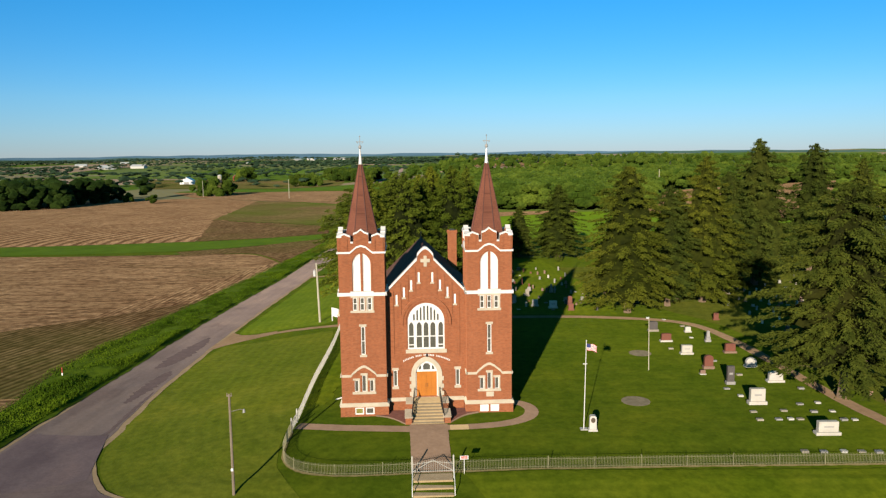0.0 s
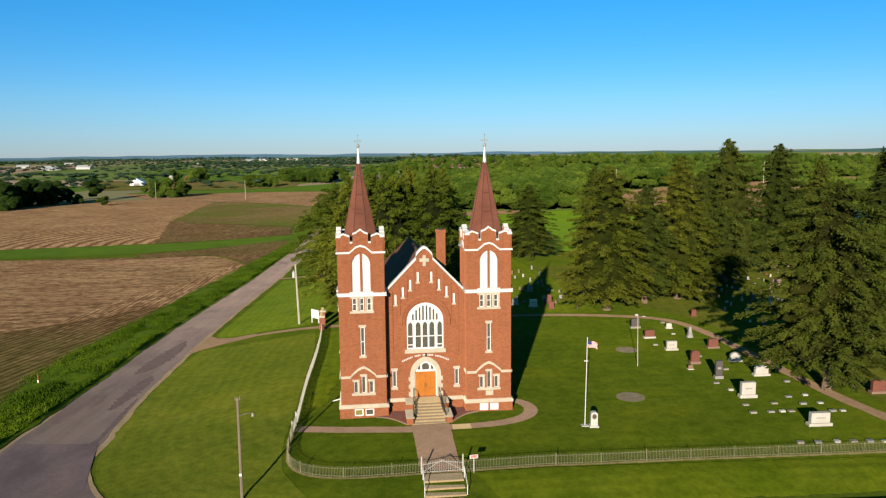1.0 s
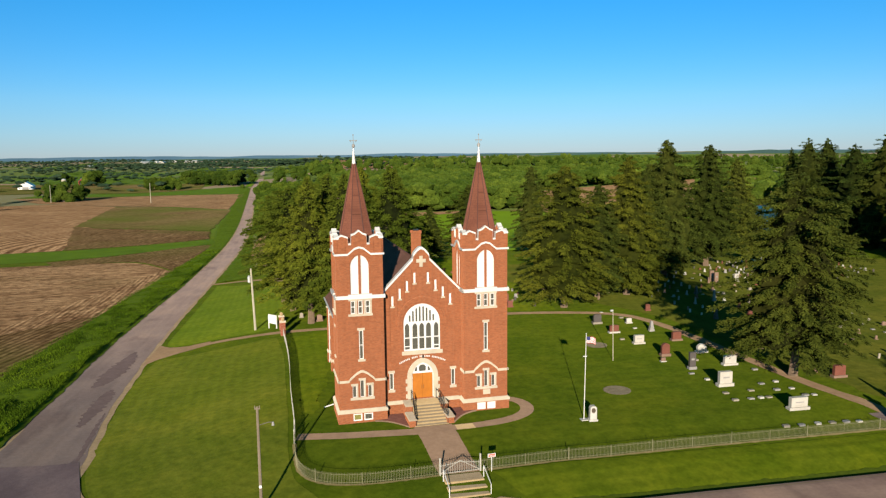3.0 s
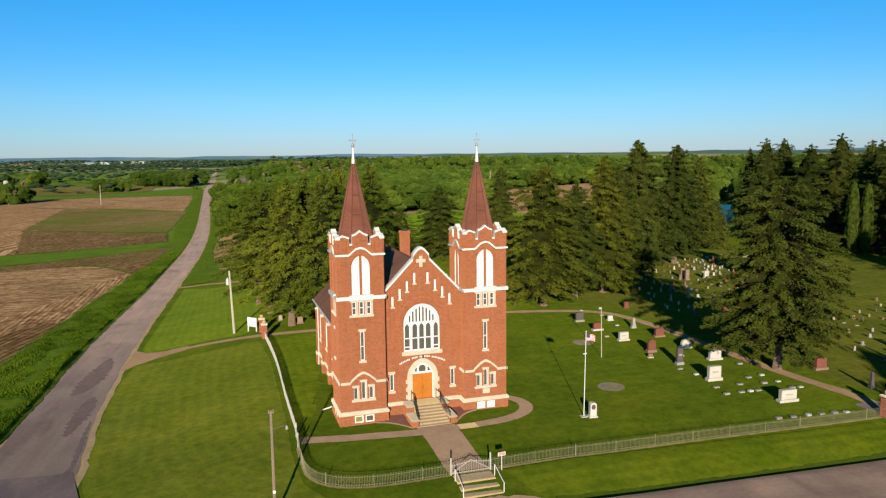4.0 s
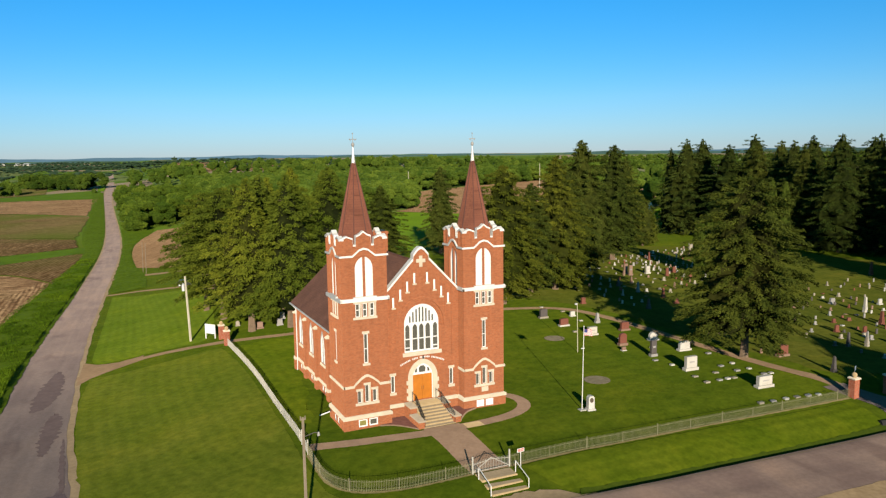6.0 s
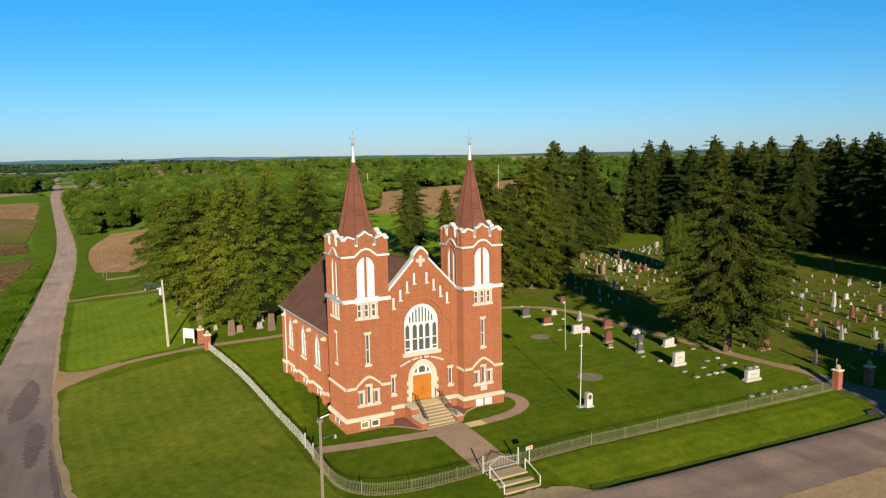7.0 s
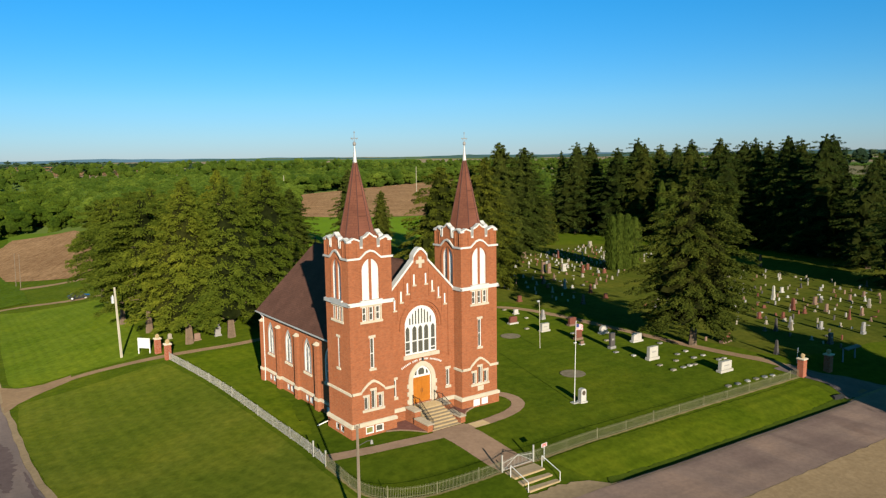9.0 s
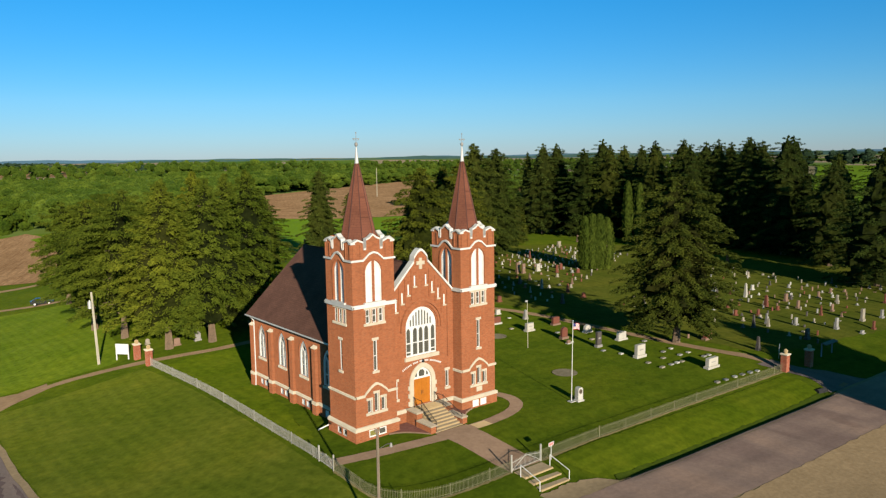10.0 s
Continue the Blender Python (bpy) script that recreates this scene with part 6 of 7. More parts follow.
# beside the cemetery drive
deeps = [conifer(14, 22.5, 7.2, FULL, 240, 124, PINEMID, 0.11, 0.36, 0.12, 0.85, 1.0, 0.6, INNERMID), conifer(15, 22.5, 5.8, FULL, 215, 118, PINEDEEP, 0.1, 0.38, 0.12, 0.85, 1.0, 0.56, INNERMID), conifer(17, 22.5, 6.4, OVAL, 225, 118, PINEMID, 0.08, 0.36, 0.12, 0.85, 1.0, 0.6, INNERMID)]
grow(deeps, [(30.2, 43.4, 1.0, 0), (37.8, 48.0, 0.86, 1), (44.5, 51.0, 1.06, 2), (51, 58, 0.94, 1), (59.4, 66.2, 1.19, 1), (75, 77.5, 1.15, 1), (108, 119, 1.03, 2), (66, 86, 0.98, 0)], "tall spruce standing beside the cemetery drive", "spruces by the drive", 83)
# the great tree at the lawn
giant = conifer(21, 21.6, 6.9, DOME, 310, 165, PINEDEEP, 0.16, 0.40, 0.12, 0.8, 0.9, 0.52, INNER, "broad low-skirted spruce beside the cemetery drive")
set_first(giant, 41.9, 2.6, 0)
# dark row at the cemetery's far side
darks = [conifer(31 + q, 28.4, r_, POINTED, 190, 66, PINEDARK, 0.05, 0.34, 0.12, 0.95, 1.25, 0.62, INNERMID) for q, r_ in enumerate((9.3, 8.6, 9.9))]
# the last two stand out of view, added to shade the row's southern end
ROW = [(128, 116.5, 1.0), (134, 116.5, 1.0), (130, 101, 0.93), (144.6, 106.7, 1.03), (132.4, 93, 0.95), (155, 106.6, 0.97), (137, 85, 0.94), (147.6, 88.5, 0.99), (139.5, 72.6, 0.99), (131, 76, 0.9), (129, 63, 0.92), (158, 78.1, 0.97), (137, 60, 0.97), (149, 64, 0.95), (146.4, 53.3, 0.96), (165.6, 69.1, 1.0), (134, 49, 0.98), (141, 41.9, 0.99), (131, 38, 0.98), (121, 22, 0.78), (133, 27, 0.84), (128, 8, 0.9), (123, 0, 0.96), (131, -8, 1.0)]
grow(darks, [(x, y, s, i % 3) for i, (x, y, s) in enumerate(ROW)], "dark spruce in the row closing the cemetery", "dark row of spruces", 71)
plant(darks[1], 128.1, 123.8, 50, 0.9, "slim dark spruce at the end of the row", "dark row of spruces").scale = (0.55, 0.55, 0.92)
plant(darks[1], 103.4, 4.6, 20, 0.88, "tall spruce with a bare lower trunk", "dark row of spruces").scale = (1.06, 1.06, 0.87)
# single spruces behind
for x, y, wide, tall, q in ((29.2, 107.5, 1.08, 0.78, 2), (45.7, 110, 0.86, 0.97, 1), (65.3, 130, 0.6, 0.70, 1), (20.0, 110, 0.7, 0.55, 2)):
    plant(deeps[q], x, y, 95 * x, 1.0, "single spruce at the edge of the green field", "spruces at the field").scale = (wide, wide, tall)
col = cedar_column(41, 11.2, 1.5)
for i, (x, y, s) in enumerate(((78.6, 52.6, 0.98), (79.8, 51.6, 1.03), (80.9, 50.6, 1.02), (81.9, 49.5, 0.96), (80.3, 53.2, 1.0))):
    if i == 0:
        set_first(col, x, y, 0, s)
    else:
        plant(col, x, y, 50 * i, s)
for x, y, s in ((121.7, 77.1, 1.47), (123.5, 74.7, 1.43)):
    plant(col, x, y, 30 * s, 1.0).scale = (0.9, 0.9, s)
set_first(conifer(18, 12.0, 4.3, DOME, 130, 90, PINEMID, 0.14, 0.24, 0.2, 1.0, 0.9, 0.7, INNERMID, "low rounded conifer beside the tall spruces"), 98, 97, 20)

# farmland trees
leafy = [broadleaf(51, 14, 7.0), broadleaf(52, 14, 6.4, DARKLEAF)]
SPOTS = [(-196, 572, 1.2), (-186, 580, 1.05), (-207, 576, 1.1), (-168, 826, 1.15), (-157, 820, 1.2), (-180, 835, 1.1), (-149, 818, 1.0), (-262, 940, 1.5), (-274, 950, 1.4), (-300, 950, 1.2), (-66, 690, 0.3),  (-210, 470, 0.5), (-240, 500, 0.55), (-255, 520, 0.5)]
for i, (x, y, s) in enumerate(SPOTS):
    if i < 2:
        set_first(leafy[i], x, y, 0, s)
    else:
        plant(leafy[i % 2], x, y, 77 * i, s)


# across the front road, shading the cemetery gate
tagged(plant(leafy[0], 43.5, -48.0, 40, 1.12), "round broadleaf tree shading the cemetery gate")


def woods(name, region, count, size, material, seed, label, leaves=70, lobes=5, leaf=0.9, low=0.25, shape=None, wide=1.0):
    """Distant woodland: crowns of several rounded masses clothed in leaf clumps; region: (x, y) of a random tree from rng."""
    rng = np.random.default_rng(seed)
    xy = np.array([region(rng) for _ in range(count)])
    z = ground_z(xy[:, 0], xy[:, 1])
    h = rng.uniform(0.78, 1.18, count) * size
    cen, rad_ = [], []
    for (x, y), z0, hh in zip(xy, z, h):
        for i in range(lobes):
            k = rng.uniform(low, 0.8) if i else 0.78
            d = hh * 0.26 * (1 - abs(k - 0.45)) * (i > 0) * wide ** 2
            a_ = rng.uniform(0, 6.2832)
            cen.append((x + d * math.cos(a_), y + d * math.sin(a_), z0 + hh * k))
            rad_.append(hh * rng.uniform(0.14, 0.23) * wide)
    core = lumps(rng, np.array(cen), rad_, 0.85 / wide, shape or ROUND)
    v = foliage_on(rng, core, count * leaves, leaf * 0.6, leaf * 1.2, leaf, name)
    ob = new(name, mesh_of(name, v, material, core))
    return tagged(ob, label, "woods", kind="stuff")


def back_wood(r):
    while True:
        x, y = r.uniform(12, 480), 275 + r.uniform(0, 1) ** 1.3 * 360
        if y > (275 if x < 96 else min(278 + (x - 96) * 3.1, 410 + (x - 137) * 0.66)):
            return x, y


def road_wood(r):
    y = r.uniform(306, 560)
    return -29 - (y - 300) * 0.045 + r.uniform(0, 1) ** 1.5 * 75, y


woods("woodland_back", back_wood, 1150, 12.5, LEAF, 61, "rolling green broadleaf wood behind the fields", 110, 7, 0.95, 0.2, shape=ROUGH, wide=1.3)
woods("woodland_road", road_wood, 240, 12, THICKET, 62, "green thicket beside the road", 220, 8, 0.8, 0.05, shape=ROUGH, wide=1.15)


def far_wood(r):
    while True:
        x, y = r.uniform(-38, 1200), 620 + 880 * r.uniform(0, 1) ** 1.5
        if not (-60 < x < 340 and 990 < y):
            return x, y


woods("woodland_far", far_wood, 1400, 17, LEAF, 63, "far green woods", 14, 2, 1.6, shape=ROUGH)


def east_wood(r):
    """Leaves open the fields beyond the row's southern end."""
    while True:
        x, y = 172 + r.uniform(0, 1) ** 1.4 * 400, r.uniform(10, 270)
        if not 0.30 < (y + 55.7) / (x + 38.2) < 0.60:
            return x, y


woods("woodland_east", east_wood, 190, 18, LEAF, 67, "green wood beyond the dark spruces", 60, 4, 1.1, shape=ROUGH)


def left_wood(r):
    x = r.uniform(-500, -250)
    return x, (408 if x < -285 else 408 + (x + 285) * 0.9) + r.uniform(0, 1) ** 1.6 * 130


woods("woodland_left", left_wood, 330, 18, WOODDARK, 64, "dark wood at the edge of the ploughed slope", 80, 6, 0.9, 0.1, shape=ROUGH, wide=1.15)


def scattered(r):
    while True:
        x, y = r.uniform(-1900, 500), r.uniform(640, 3600)
        if abs(x) < y * 0.75 and noise.noise(Vector((x * 0.0016, y * 0.0060, 2.0))) > 0.08 and not (x > -330 and y < 800):
            return x, y


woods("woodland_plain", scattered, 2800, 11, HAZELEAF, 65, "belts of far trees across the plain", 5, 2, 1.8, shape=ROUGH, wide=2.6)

def bend_wood(r):
    u = r.uniform(0, 1)
    return -72 - 85 * u + r.normal(0, 3), 745 + 190 * u + r.uniform(0, 1) * 60


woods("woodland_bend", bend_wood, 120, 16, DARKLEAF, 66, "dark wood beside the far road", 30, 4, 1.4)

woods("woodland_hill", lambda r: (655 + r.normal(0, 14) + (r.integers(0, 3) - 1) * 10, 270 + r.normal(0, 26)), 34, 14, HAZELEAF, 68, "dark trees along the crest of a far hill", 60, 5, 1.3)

# ---- far hills ----
ang = np.linspace(radians(-75), radians(75), 160)
for name, dist, top, amp, material, label in (("backdrop_hills_near", 3900, 10, 11, HAZEHILL, "low wooded hills on the horizon"), ("backdrop_hills_far", 4450, 24, 9, HAZE, "blue hazy hills on the horizon")):
    ridge = np.array([top + (11 * ss(-0.1, 0.5, t) if material is HAZEHILL else 0) + amp * (noise.noise(Vector((t * 9, dist * 0.01, 0))) + 0.5 * noise.noise(Vector((t * 31, dist * 0.01, 4)))) for t in ang])
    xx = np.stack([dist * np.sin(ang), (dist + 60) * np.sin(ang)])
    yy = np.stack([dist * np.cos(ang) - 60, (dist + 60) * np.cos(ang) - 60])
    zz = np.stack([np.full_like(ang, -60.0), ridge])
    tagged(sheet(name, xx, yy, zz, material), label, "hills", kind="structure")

# ---- grass along the road ----
rng = np.random.default_rng(71)
n = 36000
yy = 210 - 220 * rng.uniform(0, 1, n) ** 0.75
lx = np.interp(yy, [5, 13, 25, 45, 68, 104, 147, 222], [-45.8, -47, -49.5, -50.2, -49.8, -49.8, -48.2, -43.8])
rx = np.interp(yy, [-4, 8, 20, 45, 75, 120, 160, 230], [-39.9, -39.6, -39.6, -40.5, -40.7, -40.4, -40, -39.6])
kk = rng.beta(0.9, 0.75, n) * 1.02 - 0.08
xx = lx + (rx - lx) * kk
clump = np.array([noise.noise(Vector((a * 0.35, b * 0.16, 5.0))) for a, b in zip(xx, yy)])
tall = np.clip(0.62 + 1.0 * clump, 0.35, 1.3) * np.clip((kk + 0.1) * 4, 0.3, 1)
cs = np.stack([xx, yy, ground_z(xx, yy) + 0.12 + 0.35 * tall], -1)
ws = np.stack([rng.normal(0, 0.7, n), rng.normal(0, 0.7, n), np.ones(n)], -1)
v = leaf_mesh("verge_tufts", cs, ws, rng.normal(0, 1, (n, 3)), rng.uniform(0.35, 0.9, n) * tall, rng.uniform(0.05, 0.13, n), rng)
tagged(new("verge_tufts", mesh_of("verge_tufts", v, TUFT)), "tufts of tall grass and weeds beside the road", "grass", kind="stuff")


# ---- pillars, poles and boards ----
def gz(x, y):
    return float(ground_z(x, y))


def pillar(x, y, turn, label, w=0.72, h=1.95):
    p = thing("gate_pillar", label, "pillar", (x, y, gz(x, y)), turn, "brick gate pillars")
    part("shaft", box(bmesh.new(), -w / 2, w / 2, -w / 2, w / 2, -0.3, h, bevel=0.01), PILLARBRICK, p, "red brick shaft")
    bm = box(bmesh.new(), -w / 2 - 0.1, w / 2 + 0.1, -w / 2 - 0.1, w / 2 + 0.1, h, h + 0.16, bevel=0.03)
    part("cap", bm, LIMESTONE, p, "tan stone cap")
    bm = ball(bmesh.new(), (0, 0, h + 0.44), 0.26, 3)
    tube(bm, (0, 0, h + 0.15), (0, 0, h + 0.25), 0.2, 0.14, 12)
    part("ball", bm, STEPSTONE, p, "stone ball")
    return p


pillar(-14.4, 45.2, 3, "brick gate pillar with a stone ball by the west drive")
pillar(-14.1, 40.6, 3, "brick gate pillar with a stone ball at the end of the fence")
pillar(42.7, -11.75, 2, "brick gate pillar with a stone ball at the end of the fence")
pillar(47.0, -12.3, 2, "brick gate pillar with a stone ball in the tree's shade")

board = thing("notice_board", "blank white wooden board on two white posts", "sign", (-15.8, 47.0, gz(-15.8, 47.0)), -46)
for s in (-1, 1):
    part("post", box(bmesh.new(), s * 0.86 - 0.06, s * 0.86 + 0.06, -0.06, 0.06, -0.2, 2.15), SIGNWHITE, board)
part("panel", box(bmesh.new(), -0.80, 0.80, -0.035, 0.035, 0.75, 2.15, bevel=0.01), SIGNWHITE, board)

pole = thing("utility_pole", "weathered wooden utility pole with a lamp arm", "utility pole", (-14.5, -15.9, gz(-14.5, -15.9)))
ph = 8.0
part("shaft", tube(bmesh.new(), (0, 0, -0.3), (0, 0, ph), 0.115, 0.085, 12), POLE, pole)
bm = bmesh.new()
tube(bm, (0.1, 0, ph - 1.35), (0.75, 0.05, ph - 1.2), 0.025)
tube(bm, (0.75, 0.05, ph - 1.2), (1.05, 0.05, ph - 1.24), 0.03)
arm = part("lamp_arm", bm, BLACKGRANITE, pole)
bm = tube(bmesh.new(), (1.05, 0.05, ph - 1.45), (1.05, 0.05, ph - 1.2), 0.11, 0.06, 14)
part("lamp_head", bm, GRANITE, arm, "grey metal lamp head")
bm = bmesh.new()
for s in (-1, 1):
    tube(bm, (s * 0.16, 0, ph - 0.1), (s * 0.16, 0, ph + 0.1), 0.04, 0.03)
box(bm, -0.2, 0.2, -0.03, 0.03, ph - 0.18, ph - 0.1)
part("insulators", bm, POLE, pole)
part("meter_box", box(bmesh.new(), -0.09, 0.09, -0.2, -0.12, 2.0, 2.2), SIGNWHITE, pole, "small white marker")

pole2 = thing("utility_pole", "pale wooden utility pole with a grey transformer", "utility pole", (-18.5, 48.3, gz(-18.5, 48.3)))
part("shaft", tube(bmesh.new(), (0, 0, -0.3), (-0.32, 0.0, 9.7), 0.18, 0.12, 12), PALEPOLE, pole2)
bm = tube(bmesh.new(), (-0.62, -0.1, 7.6), (-0.62, -0.1, 8.5), 0.24, 0.24, 14)
tube(bm, (-0.62, -0.1, 8.5), (-0.62, -0.1, 8.7), 0.1, 0.06)
part("transformer", bm, GALV, pole2, "grey transformer can")
for x, y, h in ((-25.2, 161.7, 8.6), (-24.4, 157, 8.6)):
    p = thing("utility_pole", "thin weathered pole beside the farm drive", "utility pole", (x, y, gz(x, y)))
    part("shaft", tube(bmesh.new(), (0, 0, -0.3), (0.2, 0, h), 0.08, 0.06, 8), POLE, p)
for x, y, h in ((-119.7, 513.9, 15), (-204, 566, 14), (132.9, 384, 15), (216, 363, 19)):
    p = thing("utility_pole", "far thin pole standing in the field", "utility pole", (x, y, gz(x, y)), group="poles in the fields")
    part("shaft", tube(bmesh.new(), (0, 0, -0.3), (0, 0, h), 0.22, 0.16, 8), PALEPOLE, p)

flag_z = gz(14.3, -5.4)
fp = thing("flagpole", "white metal flagpole on a small concrete footing", "flagpole", (14.3, -5.4, flag_z))
part("shaft", tube(bmesh.new(), (0, 0, 0), (0.12, 0, 8.15), 0.045, 0.028, 12), WHITE, fp)
part("footing", box(bmesh.new(), -0.32, 0.32, -0.3, 0.3, -0.2, 0.07, bevel=0.02), PALEGRANITE, fp)
part("truck", ball(bmesh.new(), (0.12, 0, 8.2), 0.07, 2), GALV, fp)
part("cleat", box(bmesh.new(), -0.16, 0.2, -0.05, 0.05, 6.05, 6.12), WHITE, fp)
flag = thing("flag", "red, white and blue striped flag hanging from the pole", "flag", (14.42, -5.4, flag_z))
FW, FH = 0.95, 0.62


def flag_at(k, v):
    """A point of the cloth: k along the fly, v down the hoist."""
    return (0.05 + FW * k * 0.92, 0.10 * math.sin(5.5 * k + 0.8) * k, 7.95 - FH * v - 0.22 * k * k - 0.04 * math.sin(7 * k))


def cloth(k0, k1, v0, v1, off=0.0, n=10):
    bm = bmesh.new()
    grid = [[[bm.verts.new(Vector(flag_at(k0 + (k1 - k0) * i / n, v)) + Vector((0, d + off, 0))) for v in (v0, v1)] for i in range(n + 1)] for d in (-0.006, 0.006)]
    for g in grid:
        for i in range(n):
            bm.faces.new((g[i][0], g[i + 1][0], g[i + 1][1], g[i][1]))
    for i in range(n):
        for j in (0, 1):
            bm.faces.new((grid[0][i][j], grid[0][i + 1][j], grid[1][i + 1][j], grid[1][i][j]))
    return bm


for i in range(13):
    part("stripe", cloth(0, 1, i / 13, (i + 1) / 13), FLAGRED if i % 2 == 0 else SIGNWHITE, flag)
part("canton", cloth(0, 0.4, 0, 7 / 13, -0.014), FLAGBLUE, flag, "blue corner")

mon = thing("memorial_stone", "pale stone memorial with a dark oval plaque", "memorial", (15.05, -5.7, gz(15.05, -5.7)), -4)
part("foot", box(bmesh.new(), -0.42, 0.42, -0.35, 0.35, -0.2, 0.16, bevel=0.02), PALEGRANITE, mon)
part("block", prism(bmesh.new(), [(-0.32, 0.16), (0.32, 0.16), (0.3, 1.28), (0.16, 1.42), (-0.16, 1.42), (-0.3, 1.28)], -0.25, 0.25), PALEGRANITE, mon)
bm = bmesh.new()
bmesh.ops.create_cone(bm, cap_ends=True, segments=24, radius1=0.2, radius2=0.2, depth=0.04, matrix=Matrix.Translation((0, -0.26, 1.02)) @ Matrix.Rotation(radians(90), 4, "X") @ Matrix.Diagonal((1, 1.2, 1, 1)))
part("plaque", bm, BRONZE, mon, "dark oval plaque")

lamp = thing("lamp_post", "slim pale post with a small lamp head on the lawn", "lamp post", (25.1, 12.6, gz(25.1, 12.6)))
part("post", tube(bmesh.new(), (0, 0, -0.2), (-0.12, 0, 6.15), 0.045, 0.035, 10), PALEPOLE, lamp)
bm = box(bmesh.new(), -0.46, -0.1, -0.09, 0.09, 6.0, 6.22, bevel=0.03)
part("lamp_head", bm, GALV, lamp, "white lamp head")

# ---- fence ----
PK_H, PK_GAP = 1.02, 0.125
picket_bm = bmesh.new()
prism(picket_bm, [(-0.009, 0.06), (0.009, 0.06), (0.009, PK_H - 0.06), (0, PK_H), (-0.009, PK_H - 0.06)], -0.008, 0.008)
picket_me = bpy.data.meshes.new("picket")
picket_bm.to_mesh(picket_me)
picket_bm.free()
picket_me.materials.append(PICKET)


def fence(name, line, label, posts_every, as_parts, paint=PICKET):
    """A picket fence along a line; as_parts: which stretch has its pickets as objects of their own."""
    f = thing(name, label, "fence")
    pts = spread(line, 800)
    s = np.concatenate([[0], np.cumsum(np.hypot(*np.diff(pts, axis=0).T))])

    def at(d):
        x, y = float(np.interp(d, s, pts[:, 0])), float(np.interp(d, s, pts[:, 1]))
        x2, y2 = float(np.interp(d + 0.2, s, pts[:, 0])), float(np.interp(d + 0.2, s, pts[:, 1]))
        x1, y1 = float(np.interp(d - 0.2, s, pts[:, 0])), float(np.interp(d - 0.2, s, pts[:, 1]))
        return x, y, math.degrees(math.atan2(y2 - y1, x2 - x1))
    rest = bmesh.new()
    d = 0.06
    while d < s[-1]:
        x, y, t = at(d)
        m = pose(x, y, gz(x, y), 0, 0, t)
        if as_parts(x, y):
            o = new("picket", picket_me)
            o.parent = f
            o.matrix_local = m
        else:
            k = len(rest.verts)
            rest.from_mesh(picket_me)
            rest.verts.ensure_lookup_table()
            bmesh.ops.transform(rest, matrix=m, verts=rest.verts[k:])
        d += PK_GAP
    if rest.verts:
        tagged(part("picket_run", rest, paint, f), kind="stuff")
    step = posts_every / round(posts_every / 3.8) if posts_every > 3 else posts_every
    n = int(round(s[-1] / step))
    for i in range(n + 1):
        x, y, t = at(min(s[-1], i * step))
        big = i % 2 == 0
        r = 0.022 if big else 0.013
        bm = box(bmesh.new(), -r, r, -r, r, -0.3, PK_H + (0.08 if big else -0.03), pose(x, y, gz(x, y), 0, 0, t))
        part("post", bm, paint, f)
    for z in (0.2, 0.84):
        for i in range(n):
            bm = bmesh.new()
            k0, k1 = i * step, min(s[-1], (i + 1) * step)
            for j in range(3):
                p = at(k0 + (k1 - k0) * j / 3)
                q = at(k0 + (k1 - k0) * (j + 1) / 3)
                tube(bm, (p[0], p[1], gz(p[0], p[1]) + z), (q[0], q[1], gz(q[0], q[1]) + z), 0.013, n=4)
            part("rail", bm, paint, f)
    return f


fence("picket_fence", [(2.45, -13.4), (8, -13.0), (14, -12.65), (24, -12.25), (34, -11.95), (42.1, -11.75)], "low white metal picket fence along the front lawn", 7.6, lambda x, y: x < 12)
fence("picket_fence", [(-12.2, -5.3), (-12.15, -8.0), (-12.0, -10.2), (-11.2, -12.0), (-9.6, -13.2), (-7.2, -13.8), (-4.0, -13.75), (-0.95, -13.55)], "low white metal picket fence curving round the corner", 7.6, lambda x, y: True)
fence("picket_fence", [(-14.05, 40.1), (-13.35, 30), (-12.9, 20), (-12.7, 10), (-12.45, 4), (-12.2, -1.0), (-12.2, -2.6)], "low white metal picket fence along the west lawn", 7.6, lambda x, y: False, PICKETWHITE)


def gate(x0, y0, x1, y1, label, rise, post_h):
    a, b = Vector((x0, y0, gz(x0, y0))), Vector((x1, y1, gz(x1, y1)))
    g = thing("fence_gate", label, "gate")
    for p in (a, b):
        bm = box(bmesh.new(), -0.055, 0.055, -0.055, 0.055, -0.3, post_h)
        bmesh.ops.transform(bm, matrix=Matrix.Translation(p), verts=bm.verts)
        part("gate_post", bm, PICKETWHITE, g)
    n = max(5, int((b - a).length / 0.14))
    for i in range(1, n):
        k = i / n
        p = a.lerp(b, k)
        h = PK_H - 0.1 + rise * (1 - abs(2 * k - 1))
        bm = tube(bmesh.new(), p + Vector((0, 0, 0.08)), p + Vector((0, 0, h)), 0.014, 0.012, 5)
        part("bar", bm, PICKETWHITE, g)
    for z0, z1 in ((0.15, 0.15), (0.75, 0.75 + rise)):
        mid = a.lerp(b, 0.5)
        for p, q in ((a, mid), (b, mid)):
            bm = tube(bmesh.new(), p + Vector((0, 0, z0)), mid + Vector((0, 0, z1)), 0.022, n=6)
            part("gate_rail", bm, PICKETWHITE, g)
    mid = a.lerp(b, 0.5)
    for p in (a, b):
        part("brace", tube(bmesh.new(), p + Vector((0, 0, 0.12)), mid + Vector((0, 0, 0.95 + rise * 0.6)), 0.024, n=6), PICKETWHITE, g)
    return g


gate(-0.9, -13.55, 2.4, -13.4, "white iron double gate before the church path", 0.22, 1.45)
gate(-12.2, -5.2, -12.2, -2.7, "white side gate in the west fence", 0.1, 1.35)

